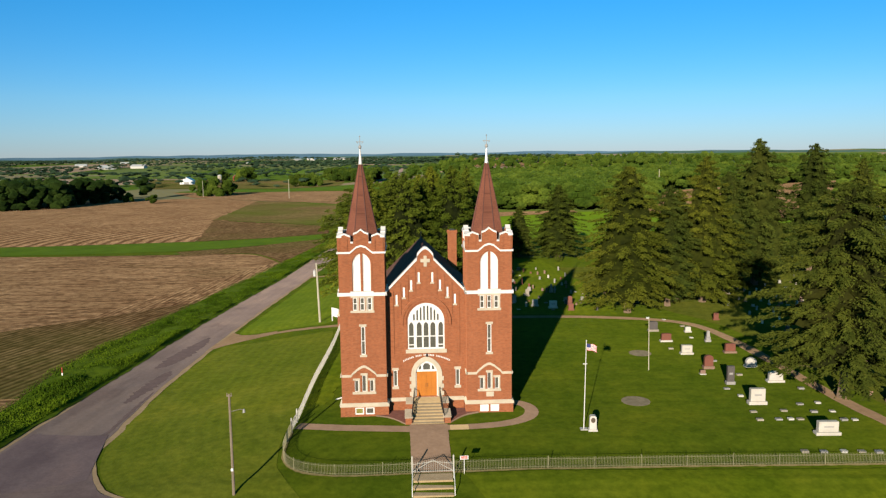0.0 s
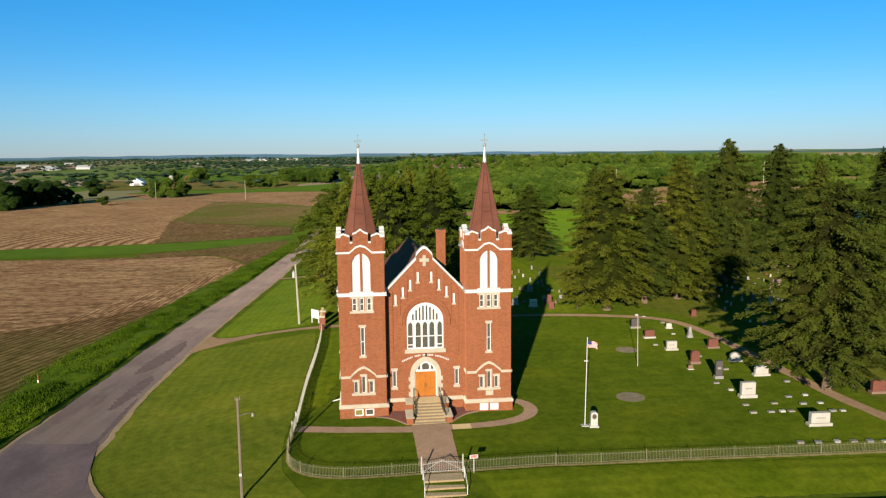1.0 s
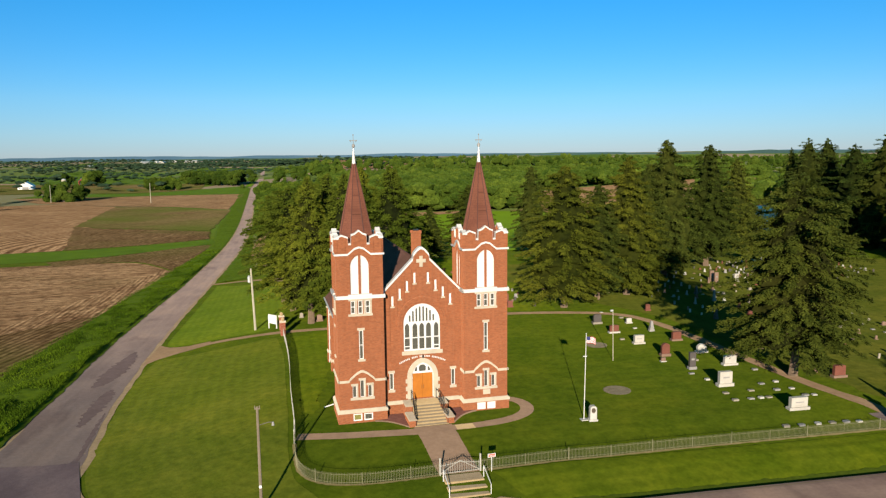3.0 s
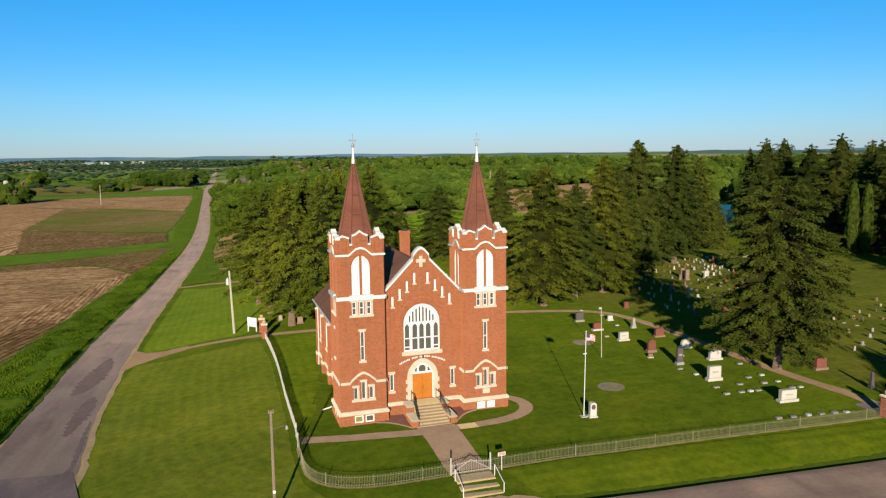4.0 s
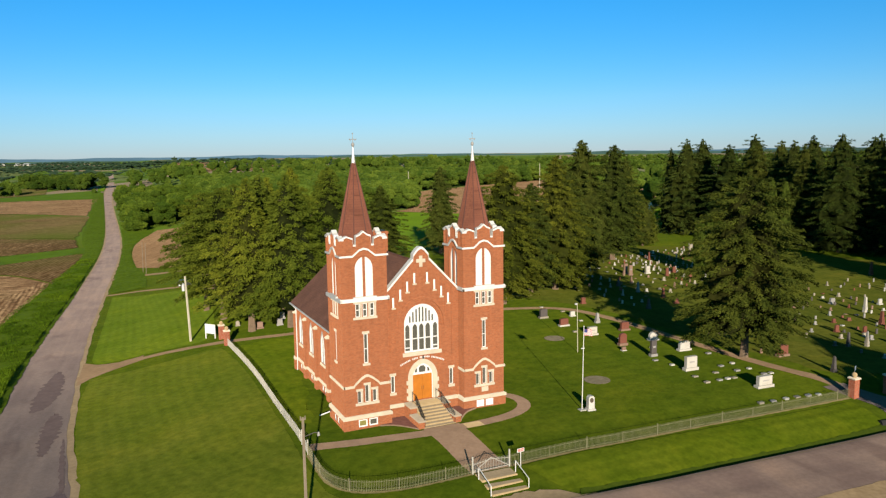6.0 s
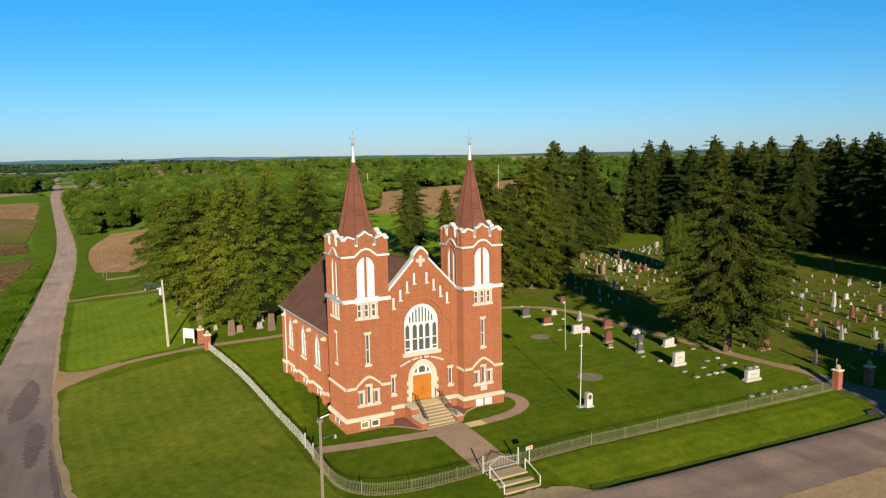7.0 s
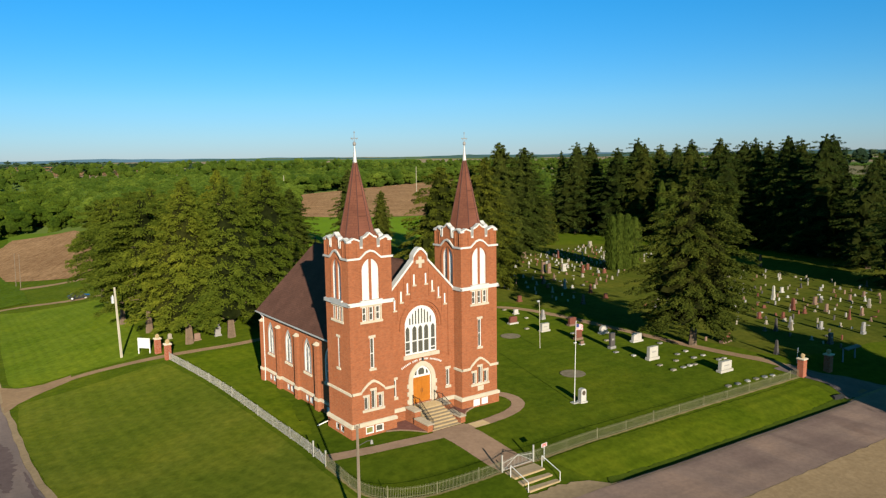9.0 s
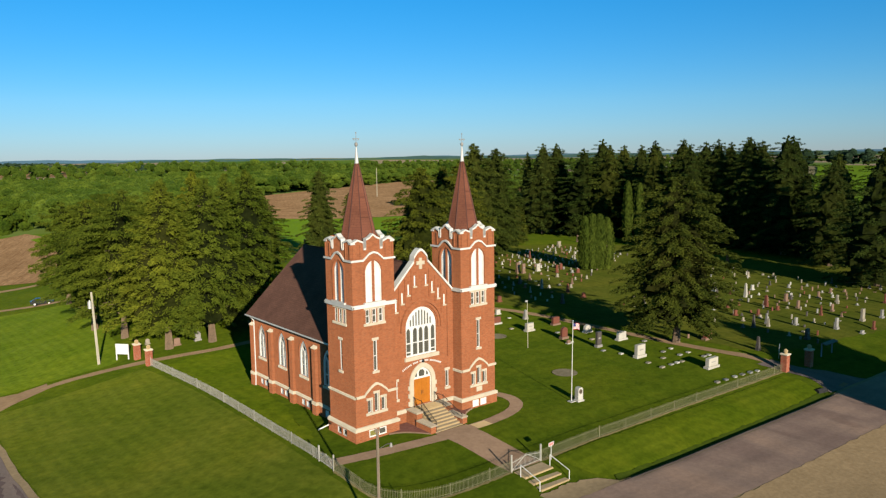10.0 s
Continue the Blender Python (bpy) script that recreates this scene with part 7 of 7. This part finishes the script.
line_drape("fence_strip_front", [(2.45, -13.45), (8, -13.05), (14, -12.7), (24, -12.3), (34, -12.0), (42.1, -11.8)], 0.3, 0.05, DRYGRASS, "dry strip of trodden grass under the fence", "grass strip", 120, 3, 0.1)
line_drape("fence_strip_corner", [(-12.2, -5.3), (-12.15, -8.0), (-12.0, -10.2), (-11.2, -12.0), (-9.6, -13.25), (-7.2, -13.85), (-4.0, -13.8), (-0.95, -13.6)], 0.3, 0.05, DRYGRASS, "dry strip of trodden grass under the curved fence", "grass strip", 90, 3, 0.1)
mk = thing("marker_post", "short white marker post with a red top beside the field", "marker post", (-46.8, 21.4, gz(-46.8, 21.4)))
part("post", box(bmesh.new(), -0.07, 0.07, -0.05, 0.05, -0.2, 0.6), SIGNWHITE, mk)
part("cap", box(bmesh.new(), -0.035, 0.035, -0.035, 0.035, 0.603, 1.3), SIGNRED, mk, "red top")

cv = thing("culvert_pipe", "dark open end of a drain pipe under the drive", "drain pipe", (41.0, -17.0, gz(41.0, -17.0)), 80)
bm = tube(bmesh.new(), (0, -0.5, 0.12), (0, 0.9, 0.12), 0.28, 0.28, 16, False)
tube(bm, (0, 0.85, 0.12), (0, 0.9, 0.12), 0.23, 0.23, 16)
part("pipe", bm, RUBBER, cv)

# steps outside the gate
low = thing("gate_steps", "tan concrete steps leading down from the gate", "steps", (0.78, -13.75, 0), 1.5)
top = gz(0.8, -13.7) + 0.02
for i, (y0, y1) in enumerate(((-1.2, 0.1), (-2.1, -1.2), (-2.95, -2.1))):
    st = part("step", box(bmesh.new(), -1.55, 1.55, y0 - 0.02, y1 - 0.004, top - 1.2, top - 0.2 * i, bevel=0.02), STEPSTONE, low)
    part("tread", box(bmesh.new(), -1.5, 1.5, y0 + 0.06, y1 - 0.01, top - 0.2 * i + 0.002, top - 0.2 * i + 0.012), OLDSTEP, st, "worn grey-brown tread with shade in its colour")
for s in (-1, 1):
    hr = thing("step_rail", "white pipe handrail beside the gate steps", "handrail", (0.78, -13.75, 0), 1.5, "rails of the gate steps")
    a, b = (s * 1.62, -0.75), (s * 1.62, -2.85)
    part("rail", tube(bmesh.new(), (*a, top + 0.88), (*b, top + 0.28), 0.035), WHITE, hr)
    for p, z in ((a, top + 0.88), (b, top + 0.28)):
        part("post", tube(bmesh.new(), (*p, top - 1.0), (*p, z), 0.035), WHITE, hr)
drape("worn_ground", [(-1.2, -17.1), (0.8, -17.0), (2.8, -17.0), (4.6, -17.6)], [(-0.6, -18.9), (0.8, -19.1), (3.2, -19.2), (6.0, -18.9)], 0.055, SHOULDER, "bare trodden ground before the gate steps", "bare ground", 20, 5, 0.3)

sg = thing("small_sign", "small red and white notice on a thin post", "sign", (3.25, -13.75, gz(3.25, -13.75)), 8)
part("post", tube(bmesh.new(), (0, 0, -0.2), (0, 0, 1.35), 0.025), SIGNWHITE, sg)
pl = part("plate", box(bmesh.new(), -0.33, 0.33, -0.015, 0.015, 1.2, 1.5), SIGNWHITE, sg)
for z in (1.27, 1.36, 1.44):
    part("print_bar", box(bmesh.new(), -0.28, 0.28, -0.021, -0.016, z - 0.03, z + 0.03), SIGNRED, pl)

bs = thing("direction_sign", "small blue sign on a post beside the drive", "sign", (45.9, -9.2, gz(45.9, -9.2)), 20)
part("post", tube(bmesh.new(), (0, 0, -0.2), (0, 0, 1.75), 0.035), GALV, bs)
part("plate", box(bmesh.new(), -0.15, 0.15, -0.05, -0.03, 1.4, 1.85), BLUEROOF, bs, "pale blue plate")
tb = thing("map_stand", "dark sloped notice stand on two legs", "notice stand", (53.2, -11.3, gz(53.2, -11.3)), 2)
for s in (-1, 1):
    part("leg", box(bmesh.new(), s * 1.4 - 0.06, s * 1.4 + 0.06, -0.06, 0.06, -0.2, 1.7), BLUEROOF, tb)
part("board", box(bmesh.new(), -1.6, 1.6, -0.3, 0.3, 1.62, 1.72, pose(0, 0, 0, 12, 0, 0)), BLACKGRANITE, tb)


# ---- gravestones ----
SNOWSTONE = plain("bright_white_granite", (0.36, 0.335, 0.285), (0.48, 0.45, 0.40), 0.6, 7.0, 1.0)
STONE_OF = {"bright": SNOWSTONE, "white": MARBLE, "grey": GRANITE, "pale": PALEGRANITE, "red": REDGRANITE, "pink": PINKGRANITE, "dark": BLACKGRANITE}


def stone(x, y, w, h, kind, colour, base="", turn=0.0, group="gravestones"):
    """A grave marker: slab, tablet, obelisk, block or flat."""
    words = {"slab": "gravestone slab on a base", "round": "rounded upright gravestone", "obelisk": "tapered obelisk gravestone", "block": "heavy block gravestone on a wide base", "flat": "low flat grave marker in the grass", "tablet": "thin upright gravestone tablet"}[kind]
    tint = {"bright": "bright white granite", "white": "weathered white marble", "grey": "grey granite", "pale": "pale grey granite", "red": "polished red granite", "pink": "pinkish granite", "dark": "dark granite"}[colour]
    if group == "old gravestones" and kind != "flat":
        w, h = w * 0.86, h * 0.86
    g = thing("gravestone", tint + " " + words, "gravestone", (x, y, gz(x, y)), turn, group)
    m = STONE_OF[colour]
    bm_ = STONE_OF[base] if base else m
    t = max(0.14, min(0.4, w * 0.3))
    if kind == "flat":
        part("marker", box(bmesh.new(), -w / 2, w / 2, -0.2, 0.2, -0.1, h, bevel=0.02), m, g)
        return g
    bh = min(0.32, 0.2 * h)
    if kind == "tablet":
        hw = w / 2
        pts = [(-hw, -0.2), (hw, -0.2), (hw, h * 0.93), (hw * 0.6, h), (-hw * 0.6, h), (-hw, h * 0.93)]
        part("die", prism(bmesh.new(), pts, -t / 2, t / 2, pose(0, 0, 0, (x * 7 % 5) - 2, (y * 11 % 7) - 3, 0)), m, g)
        return g
    part("base", box(bmesh.new(), -w / 2, w / 2, -t / 2 - 0.14, t / 2 + 0.14, -0.2, bh, bevel=0.02), bm_, g)
    hw = w * 0.40
    if kind == "slab":
        pts = [(-hw, bh), (hw, bh), (hw * 0.97, h * 0.94), (hw * 0.5, h), (-hw * 0.5, h), (-hw * 0.97, h * 0.94)]
        part("die", prism(bmesh.new(), pts, -t / 2, t / 2), m, g)
    elif kind == "round":
        part("die", prism(bmesh.new(), arch(0, bh, h - hw * 0.8, h, hw, 5), -t / 2, t / 2), m, g)
    elif kind == "block":
        bm = box(bmesh.new(), -hw, hw, -t / 2 - 0.05, t / 2 + 0.05, bh, h, bevel=0.03)
        part("die", bm, m, g)
        part("print_bar", box(bmesh.new(), -hw * 0.5, hw * 0.5, -t / 2 - 0.054, -t / 2 - 0.05, bh + (h - bh) * 0.45, bh + (h - bh) * 0.58), GRANITE, g)
    else:
        bm = bmesh.new()
        q = w * 0.36
        box(bm, -q, q, -q, q, bh, bh + h * 0.22, bevel=0.015)
        tube(bm, (0, 0, bh + h * 0.22), (0, 0, h * 0.93), q * 1.15, q * 0.8, 4)
        tube(bm, (0, 0, h * 0.93), (0, 0, h), q * 0.8, 0.01, 4)
        bmesh.ops.rotate(bm, cent=(0, 0, 0), matrix=Matrix.Rotation(radians(45), 3, "Z"), verts=[v for v in bm.verts if v.co.z > bh + h * 0.215])
        part("shaft", bm, m, g)
    return g


# lawn section
for row in ((30.8, 31.2, 1.45, 1.4, "slab", "dark", "white"), (35.4, 30.5, 0.95, 0.75, "slab", "pale", ""), (30.9, 25.5, 1.6, 1.1, "slab", "red", "pale"), (31.6, 19.3, 1.6, 1.15, "block", "bright", ""), (36.3, 25.2, 0.75, 1.5, "obelisk", "grey", "")):
    stone(*row)
for row in ((37.1, 19.7, 1.55, 1.2, "slab", "red", "pink"), (32.1, 13.1, 1.25, 1.6, "round", "red", "pink"), (30.7, 10.9, 0.7, 0.5, "slab", "pink", "pale"), (32.4, 7.3, 0.95, 2.0, "block", "dark", "grey"), (37.2, 13.6, 1.5, 1.1, "round", "pale", "")):
    stone(*row)
for row in ((37.5, 7.9, 1.85, 1.15, "slab", "pale", ""), (32.6, 0.9, 1.8, 1.6, "block", "bright", ""), (35.5, -7.0, 2.2, 1.2, "block", "bright", ""), (46.3, 0.9, 1.7, 1.4, "slab", "red", "pink"), (45.0, 2.9, 0.34, 0.55, "tablet", "pink", "")):
    stone(*row)
FLATS = [(34.8, 27.2), (30.4, 21.7), (31.4, 5.6), (31.9, 3.2), (31.3, -1.4), (39.1, 5.4), (34.3, 38.0), (35.7, 33.8), (36.7, 0.6), (38.6, 0.9), (34.3, -1.2), (37.0, -1.6), (38.8, -1.5), (31.0, -3.6), (32.8, -3.5), (33.9, -3.5), (34.8, -3.5), (38.7, -3.8), (39.7, -3.8), (32.1, -10.0), (33.7, -10.0), (35.4, -10.0), (36.9, -10.0), (38.3, -10.1), (39.6, -10.2), (34.6, 10.4), (33.8, 16.0)]
for i, (x, y) in enumerate(FLATS):
    stone(x, y, 0.6 if i % 3 else 0.5, 0.13 + 0.04 * (i % 2), "flat", ("pale", "white", "grey")[i % 3], turn=(i * 37 % 9) - 4, group="flat markers")
# old section, beyond the drive
for row in ((41.9, 37.7, 1.05, 1.25, "slab", "red", ""), (65.5, 57.5, 1.1, 2.4, "block", "pink", ""), (60.4, 50.2, 0.55, 1.75, "obelisk", "pink", ""), (69.8, 57.7, 1.3, 1.85, "block", "bright", ""), (55.9, 42.1, 0.7, 2.25, "obelisk", "grey", ""), (56.8, 36.4, 0.75, 1.95, "obelisk", "red", ""), (75.2, 56.3, 1.0, 1.5, "round", "red", ""), (74.5, 50.7, 1.05, 1.1, "round", "red", ""), (56.3, 48.5, 0.8, 1.7, "obelisk", "dark", ""), (48.9, 29.9, 0.8, 1.95, "obelisk", "dark", ""), (55.5, 31.4, 1.0, 1.0, "slab", "red", "")):
    stone(*row, group="old gravestones")
for row in ((62.1, 6.8, 0.9, 1.15, "slab", "red", ""), (64.9, 4.8, 0.8, 1.15, "round", "red", ""), (60.3, 0.8, 0.55, 1.95, "obelisk", "grey", ""), (57.0, 0.8, 0.6, 2.2, "obelisk", "dark", ""), (46.4, -6.2, 0.7, 2.1, "obelisk", "dark", ""), (62.9, -2.1, 0.9, 1.3, "slab", "grey", ""), (74.3, 3.7, 0.9, 1.45, "slab", "pink", ""), (78.1, 7.8, 1.1, 1.5, "slab", "pink", ""), (71.3, 7.3, 0.9, 2.3, "obelisk", "red", ""), (70.5, 4.9, 0.85, 0.8, "slab", "red", ""), (76.3, 13.9, 0.8, 2.85, "obelisk", "bright", "")):
    stone(*row, group="old gravestones")
for row in ((83.3, 16.9, 1.0, 1.1, "slab", "pale", ""), (106.7, 37.0, 0.95, 3.1, "obelisk", "red", ""), (95.4, 25.1, 0.7, 1.25, "round", "white", ""), (77.2, 20.5, 1.3, 1.1, "slab", "grey", ""), (56.5, -7.1, 1.0, 1.65, "block", "dark", ""), (72.7, -6.7, 1.0, 2.1, "block", "white", ""), (70.1, -9.4, 0.75, 1.4, "slab", "red", ""), (77.2, -7.4, 0.9, 1.45, "slab", "grey", ""), (88.4, -3.1, 0.8, 1.8, "slab", "red", ""), (64.9, -6.8, 0.8, 1.85, "block", "grey", ""), (75.9, -0.8, 0.8, 1.4, "round", "pink", "")):
    stone(*row, group="old gravestones")
for row in ((83.6, 2.2, 0.85, 1.4, "round", "white", ""), (66.5, -9.5, 1.0, 0.5, "slab", "grey", ""), (71.7, -1.2, 0.45, 1.85, "obelisk", "red", ""), (84.9, 5.9, 0.8, 1.3, "slab", "pink", ""), (90.6, 6.7, 0.8, 1.05, "slab", "pink", ""), (65.8, 59.6, 1.2, 2.4, "block", "pink", ""), (71.4, 53.7, 0.85, 1.95, "round", "red", ""), (104.5, 86.0, 1.5, 1.55, "block", "white", ""), (115.9, 90.0, 0.9, 2.4, "obelisk", "pink", ""), (81.9, 73.2, 0.65, 2.2, "obelisk", "red", ""), (60.9, 24.9, 0.9, 0.75, "slab", "white", ""), (94.3, 79.4, 1.3, 0.5, "slab", "white", "")):
    stone(*row, group="old gravestones")
# behind the church, along the drive
for row in ((-8.6, 47.3, 1.05, 1.05, "slab", "pink", ""), (-4.5, 51.6, 0.9, 1.1, "slab", "grey", ""), (-5.6, 47.6, 1.0, 1.1, "slab", "grey", ""), (-11.4, 51.6, 0.7, 0.8, "round", "white", ""), (16.5, 49, 1.2, 1.1, "slab", "grey", ""), (19.2, 47.2, 1.5, 1.2, "block", "pale", ""), (22.3, 49.5, 0.9, 1.5, "slab", "red", ""), (21.8, 45.5, 1.0, 1.1, "slab", "red", ""), (16.2, 57.5, 0.8, 1.3, "round", "white", ""), (20.8, 60.5, 0.7, 1.6, "obelisk", "grey", ""), (13.5, 52.5, 0.7, 1.2, "round", "white", "")):
    stone(*row, group="gravestones behind the church")
rng = np.random.default_rng(81)
taken = []


def scatter(count, spot, group, tints=(0.26, 0.27, 0.10, 0.13, 0.13, 0.11)):
    n, made = 0, []
    while n < count:
        x, y = spot()
        if any((x - p) ** 2 + (y - q) ** 2 < 2.2 for p, q in taken):
            continue
        taken.append((x, y))
        n += 1
        kind = rng.choice(["tablet", "round", "slab", "obelisk", "flat"], p=[0.50, 0.16, 0.14, 0.08, 0.12])
        colour = rng.choice(["white", "grey", "pale", "red", "pink", "dark"], p=tints)
        w, h = {"tablet": (0.36, 0.82), "round": (0.55, 0.8), "slab": (0.75, 0.8), "obelisk": (0.5, 1.45), "flat": (0.55, 0.18)}[str(kind)]
        k = rng.uniform(0.45, 1.05)
        made.append(stone(x, y, w * rng.uniform(0.75, 1.1), h * k, str(kind), str(colour), turn=float(rng.normal(0, 5)), group=group))
    return made


def gather(name, roots, label):
    """Joins many small far things into one."""
    verts, faces, paint, mats = [], [], [], []
    bpy.context.view_layer.update()
    for r in roots:
        for c in r.children:
            me = c.data
            if me.materials[0] not in mats:
                mats.append(me.materials[0])
            k0 = len(verts)
            verts += [tuple(c.matrix_world @ q.co) for q in me.vertices]
            faces += [tuple(k0 + v for v in q.vertices) for q in me.polygons]
            paint += [mats.index(me.materials[0])] * len(me.polygons)
    me = bpy.data.meshes.new(name)
    me.from_pydata(verts, [], faces)
    for m in mats:
        me.materials.append(m)
    me.polygons.foreach_set("material_index", paint)
    for r in roots:
        for c in list(r.children):
            bpy.data.objects.remove(c)
        bpy.data.objects.remove(r)
    return tagged(new(name, me), label, "gravestones", kind="stuff")


def rows_east():
    r = rng.integers(0, 14)
    x = 56 + 3.4 * r + rng.normal(0, 0.3)
    return x, float(rng.uniform(-9, 24) + (x - 56) * 0.25)


def rows_north():
    r = rng.integers(0, 15)
    x = 48 + 3.2 * r + rng.normal(0, 0.3)
    return x, float(rng.uniform(32, 62) + (x - 48) * 0.55)


def rows_behind():
    return float(rng.uniform(12, 27)), float(rng.uniform(45, 88))


def rows_corner():
    r = rng.integers(0, 9)
    x = 76 + 3.3 * r + rng.normal(0, 0.3)
    return x, float(rng.uniform(54, 80) + (x - 76) * 0.25)


old = scatter(155, rows_east, "old gravestones") + scatter(140, rows_north, "old gravestones") + scatter(100, rows_corner, "old gravestones")
old += scatter(60, rows_behind, "gravestones behind the church", (0.08, 0.30, 0.06, 0.24, 0.16, 0.16))
old.sort(key=lambda r: math.hypot(r.location.x + 20, r.location.y + 60))
gather("far_gravestones", old[190:], "many small weathered gravestones at the cemetery's far side")


# ---- far buildings and a car ----
def shed(x, y, w, d, h, turn, wall, roof, label, name="barn"):
    b = thing(name, label, "building", (x, y, gz(x, y)), turn)
    part("wall", prism(bmesh.new(), [(-w / 2, -1), (w / 2, -1), (w / 2, h), (0, h + w * 0.28), (-w / 2, h)], 0, d), wall, b)
    for s in (-1, 1):
        pts = [(0, h + w * 0.28 + 0.25), (s * (w / 2 + 0.5), h - 0.1), (s * (w / 2 + 0.5), h + 0.15), (0, h + w * 0.28 + 0.5)]
        part("roof", prism(bmesh.new(), pts, -0.5, d + 0.5), roof, b)
    part("door", box(bmesh.new(), -w * 0.2, w * 0.2, -0.1, -0.003, -0.5, h * 0.75), GRANITE if wall is SIGNWHITE else SIGNWHITE, b)
    for s in (-1, 1):
        part("window", box(bmesh.new(), s * w * 0.36 - 0.5, s * w * 0.36 + 0.5, -0.06, -0.003, h * 0.35, h * 0.65), GLASS, b)
    return b


shed(-322, 868, 16, 24, 4, 12, SIGNWHITE, GALV, "long white metal farm shed", "farm_shed")
shed(-292, 985, 13, 20, 5, -35, BARNRED, BLUEROOF, "red barn with a blue-grey metal roof")
sl = thing("silo", "tall pale farm silo with a dark foot", "silo", (-291, 905, gz(-291, 905)))
part("tank", tube(bmesh.new(), (0, 0, 5), (0, 0, 10), 2.6, 2.6, 20), PALEPOLE, sl)
part("foot", tube(bmesh.new(), (0, 0, -1), (0, 0, 5), 2.55, 2.55, 20), BLACKGRANITE, sl)
part("dome", ball(bmesh.new(), (0, 0, 10), 2.6, 2, (1, 1, 0.5)), GALV, sl)
shed(143, 153, 9, 12, 5, 40, SIGNWHITE, SIGNWHITE, "white shed beyond the spruces", "farm_shed")
for i, (x, y, w) in enumerate(((-812, 1765, 90), (-740, 1790, 70), (-1010, 2050, 60), (-575, 2960, 60), (-545, 3010, 40), (-520, 2960, 70), (-490, 3000, 50), (-440, 2970, 60), (-420, 3000, 44), (-1150, 2600, 60), (120, 1500, 22), (300, 1800, 30), (-700, 2600, 50))):
    shed(x, y, w * 0.25, w * 0.5, 4, 60 + 23 * i, PALEGRANITE, GALV, "far farm building on the plain", "farm_building")

car = thing("car", "dark parked car under the trees", "car", (-15.9, 114.0, gz(-15.9, 114.0)), -10)
body = part("body", prism(bmesh.new(), [(-2.1, 0.35), (2.1, 0.35), (2.15, 0.8), (1.2, 0.95), (0.6, 1.42), (-1.2, 1.42), (-1.8, 0.98), (-2.15, 0.85)], -0.85, 0.85), CARPAINT, car)
for s in (-1, 1):
    part("side_window", prism(bmesh.new(), [(-1.45, 0.98), (0.95, 0.98), (0.5, 1.34), (-1.1, 1.34)], s * 0.851, s * 0.862), RUBBER, body)
    for x in (-1.3, 1.3):
        wh = part("wheel", tube(bmesh.new(), (x, s * 0.66, 0.33), (x, s * 0.88, 0.33), 0.33, 0.33, 18), RUBBER, car)
        part("rim", tube(bmesh.new(), (x, s * 0.8, 0.33), (x, s * 0.89, 0.33), 0.19, 0.19, 12), GALV, wh)
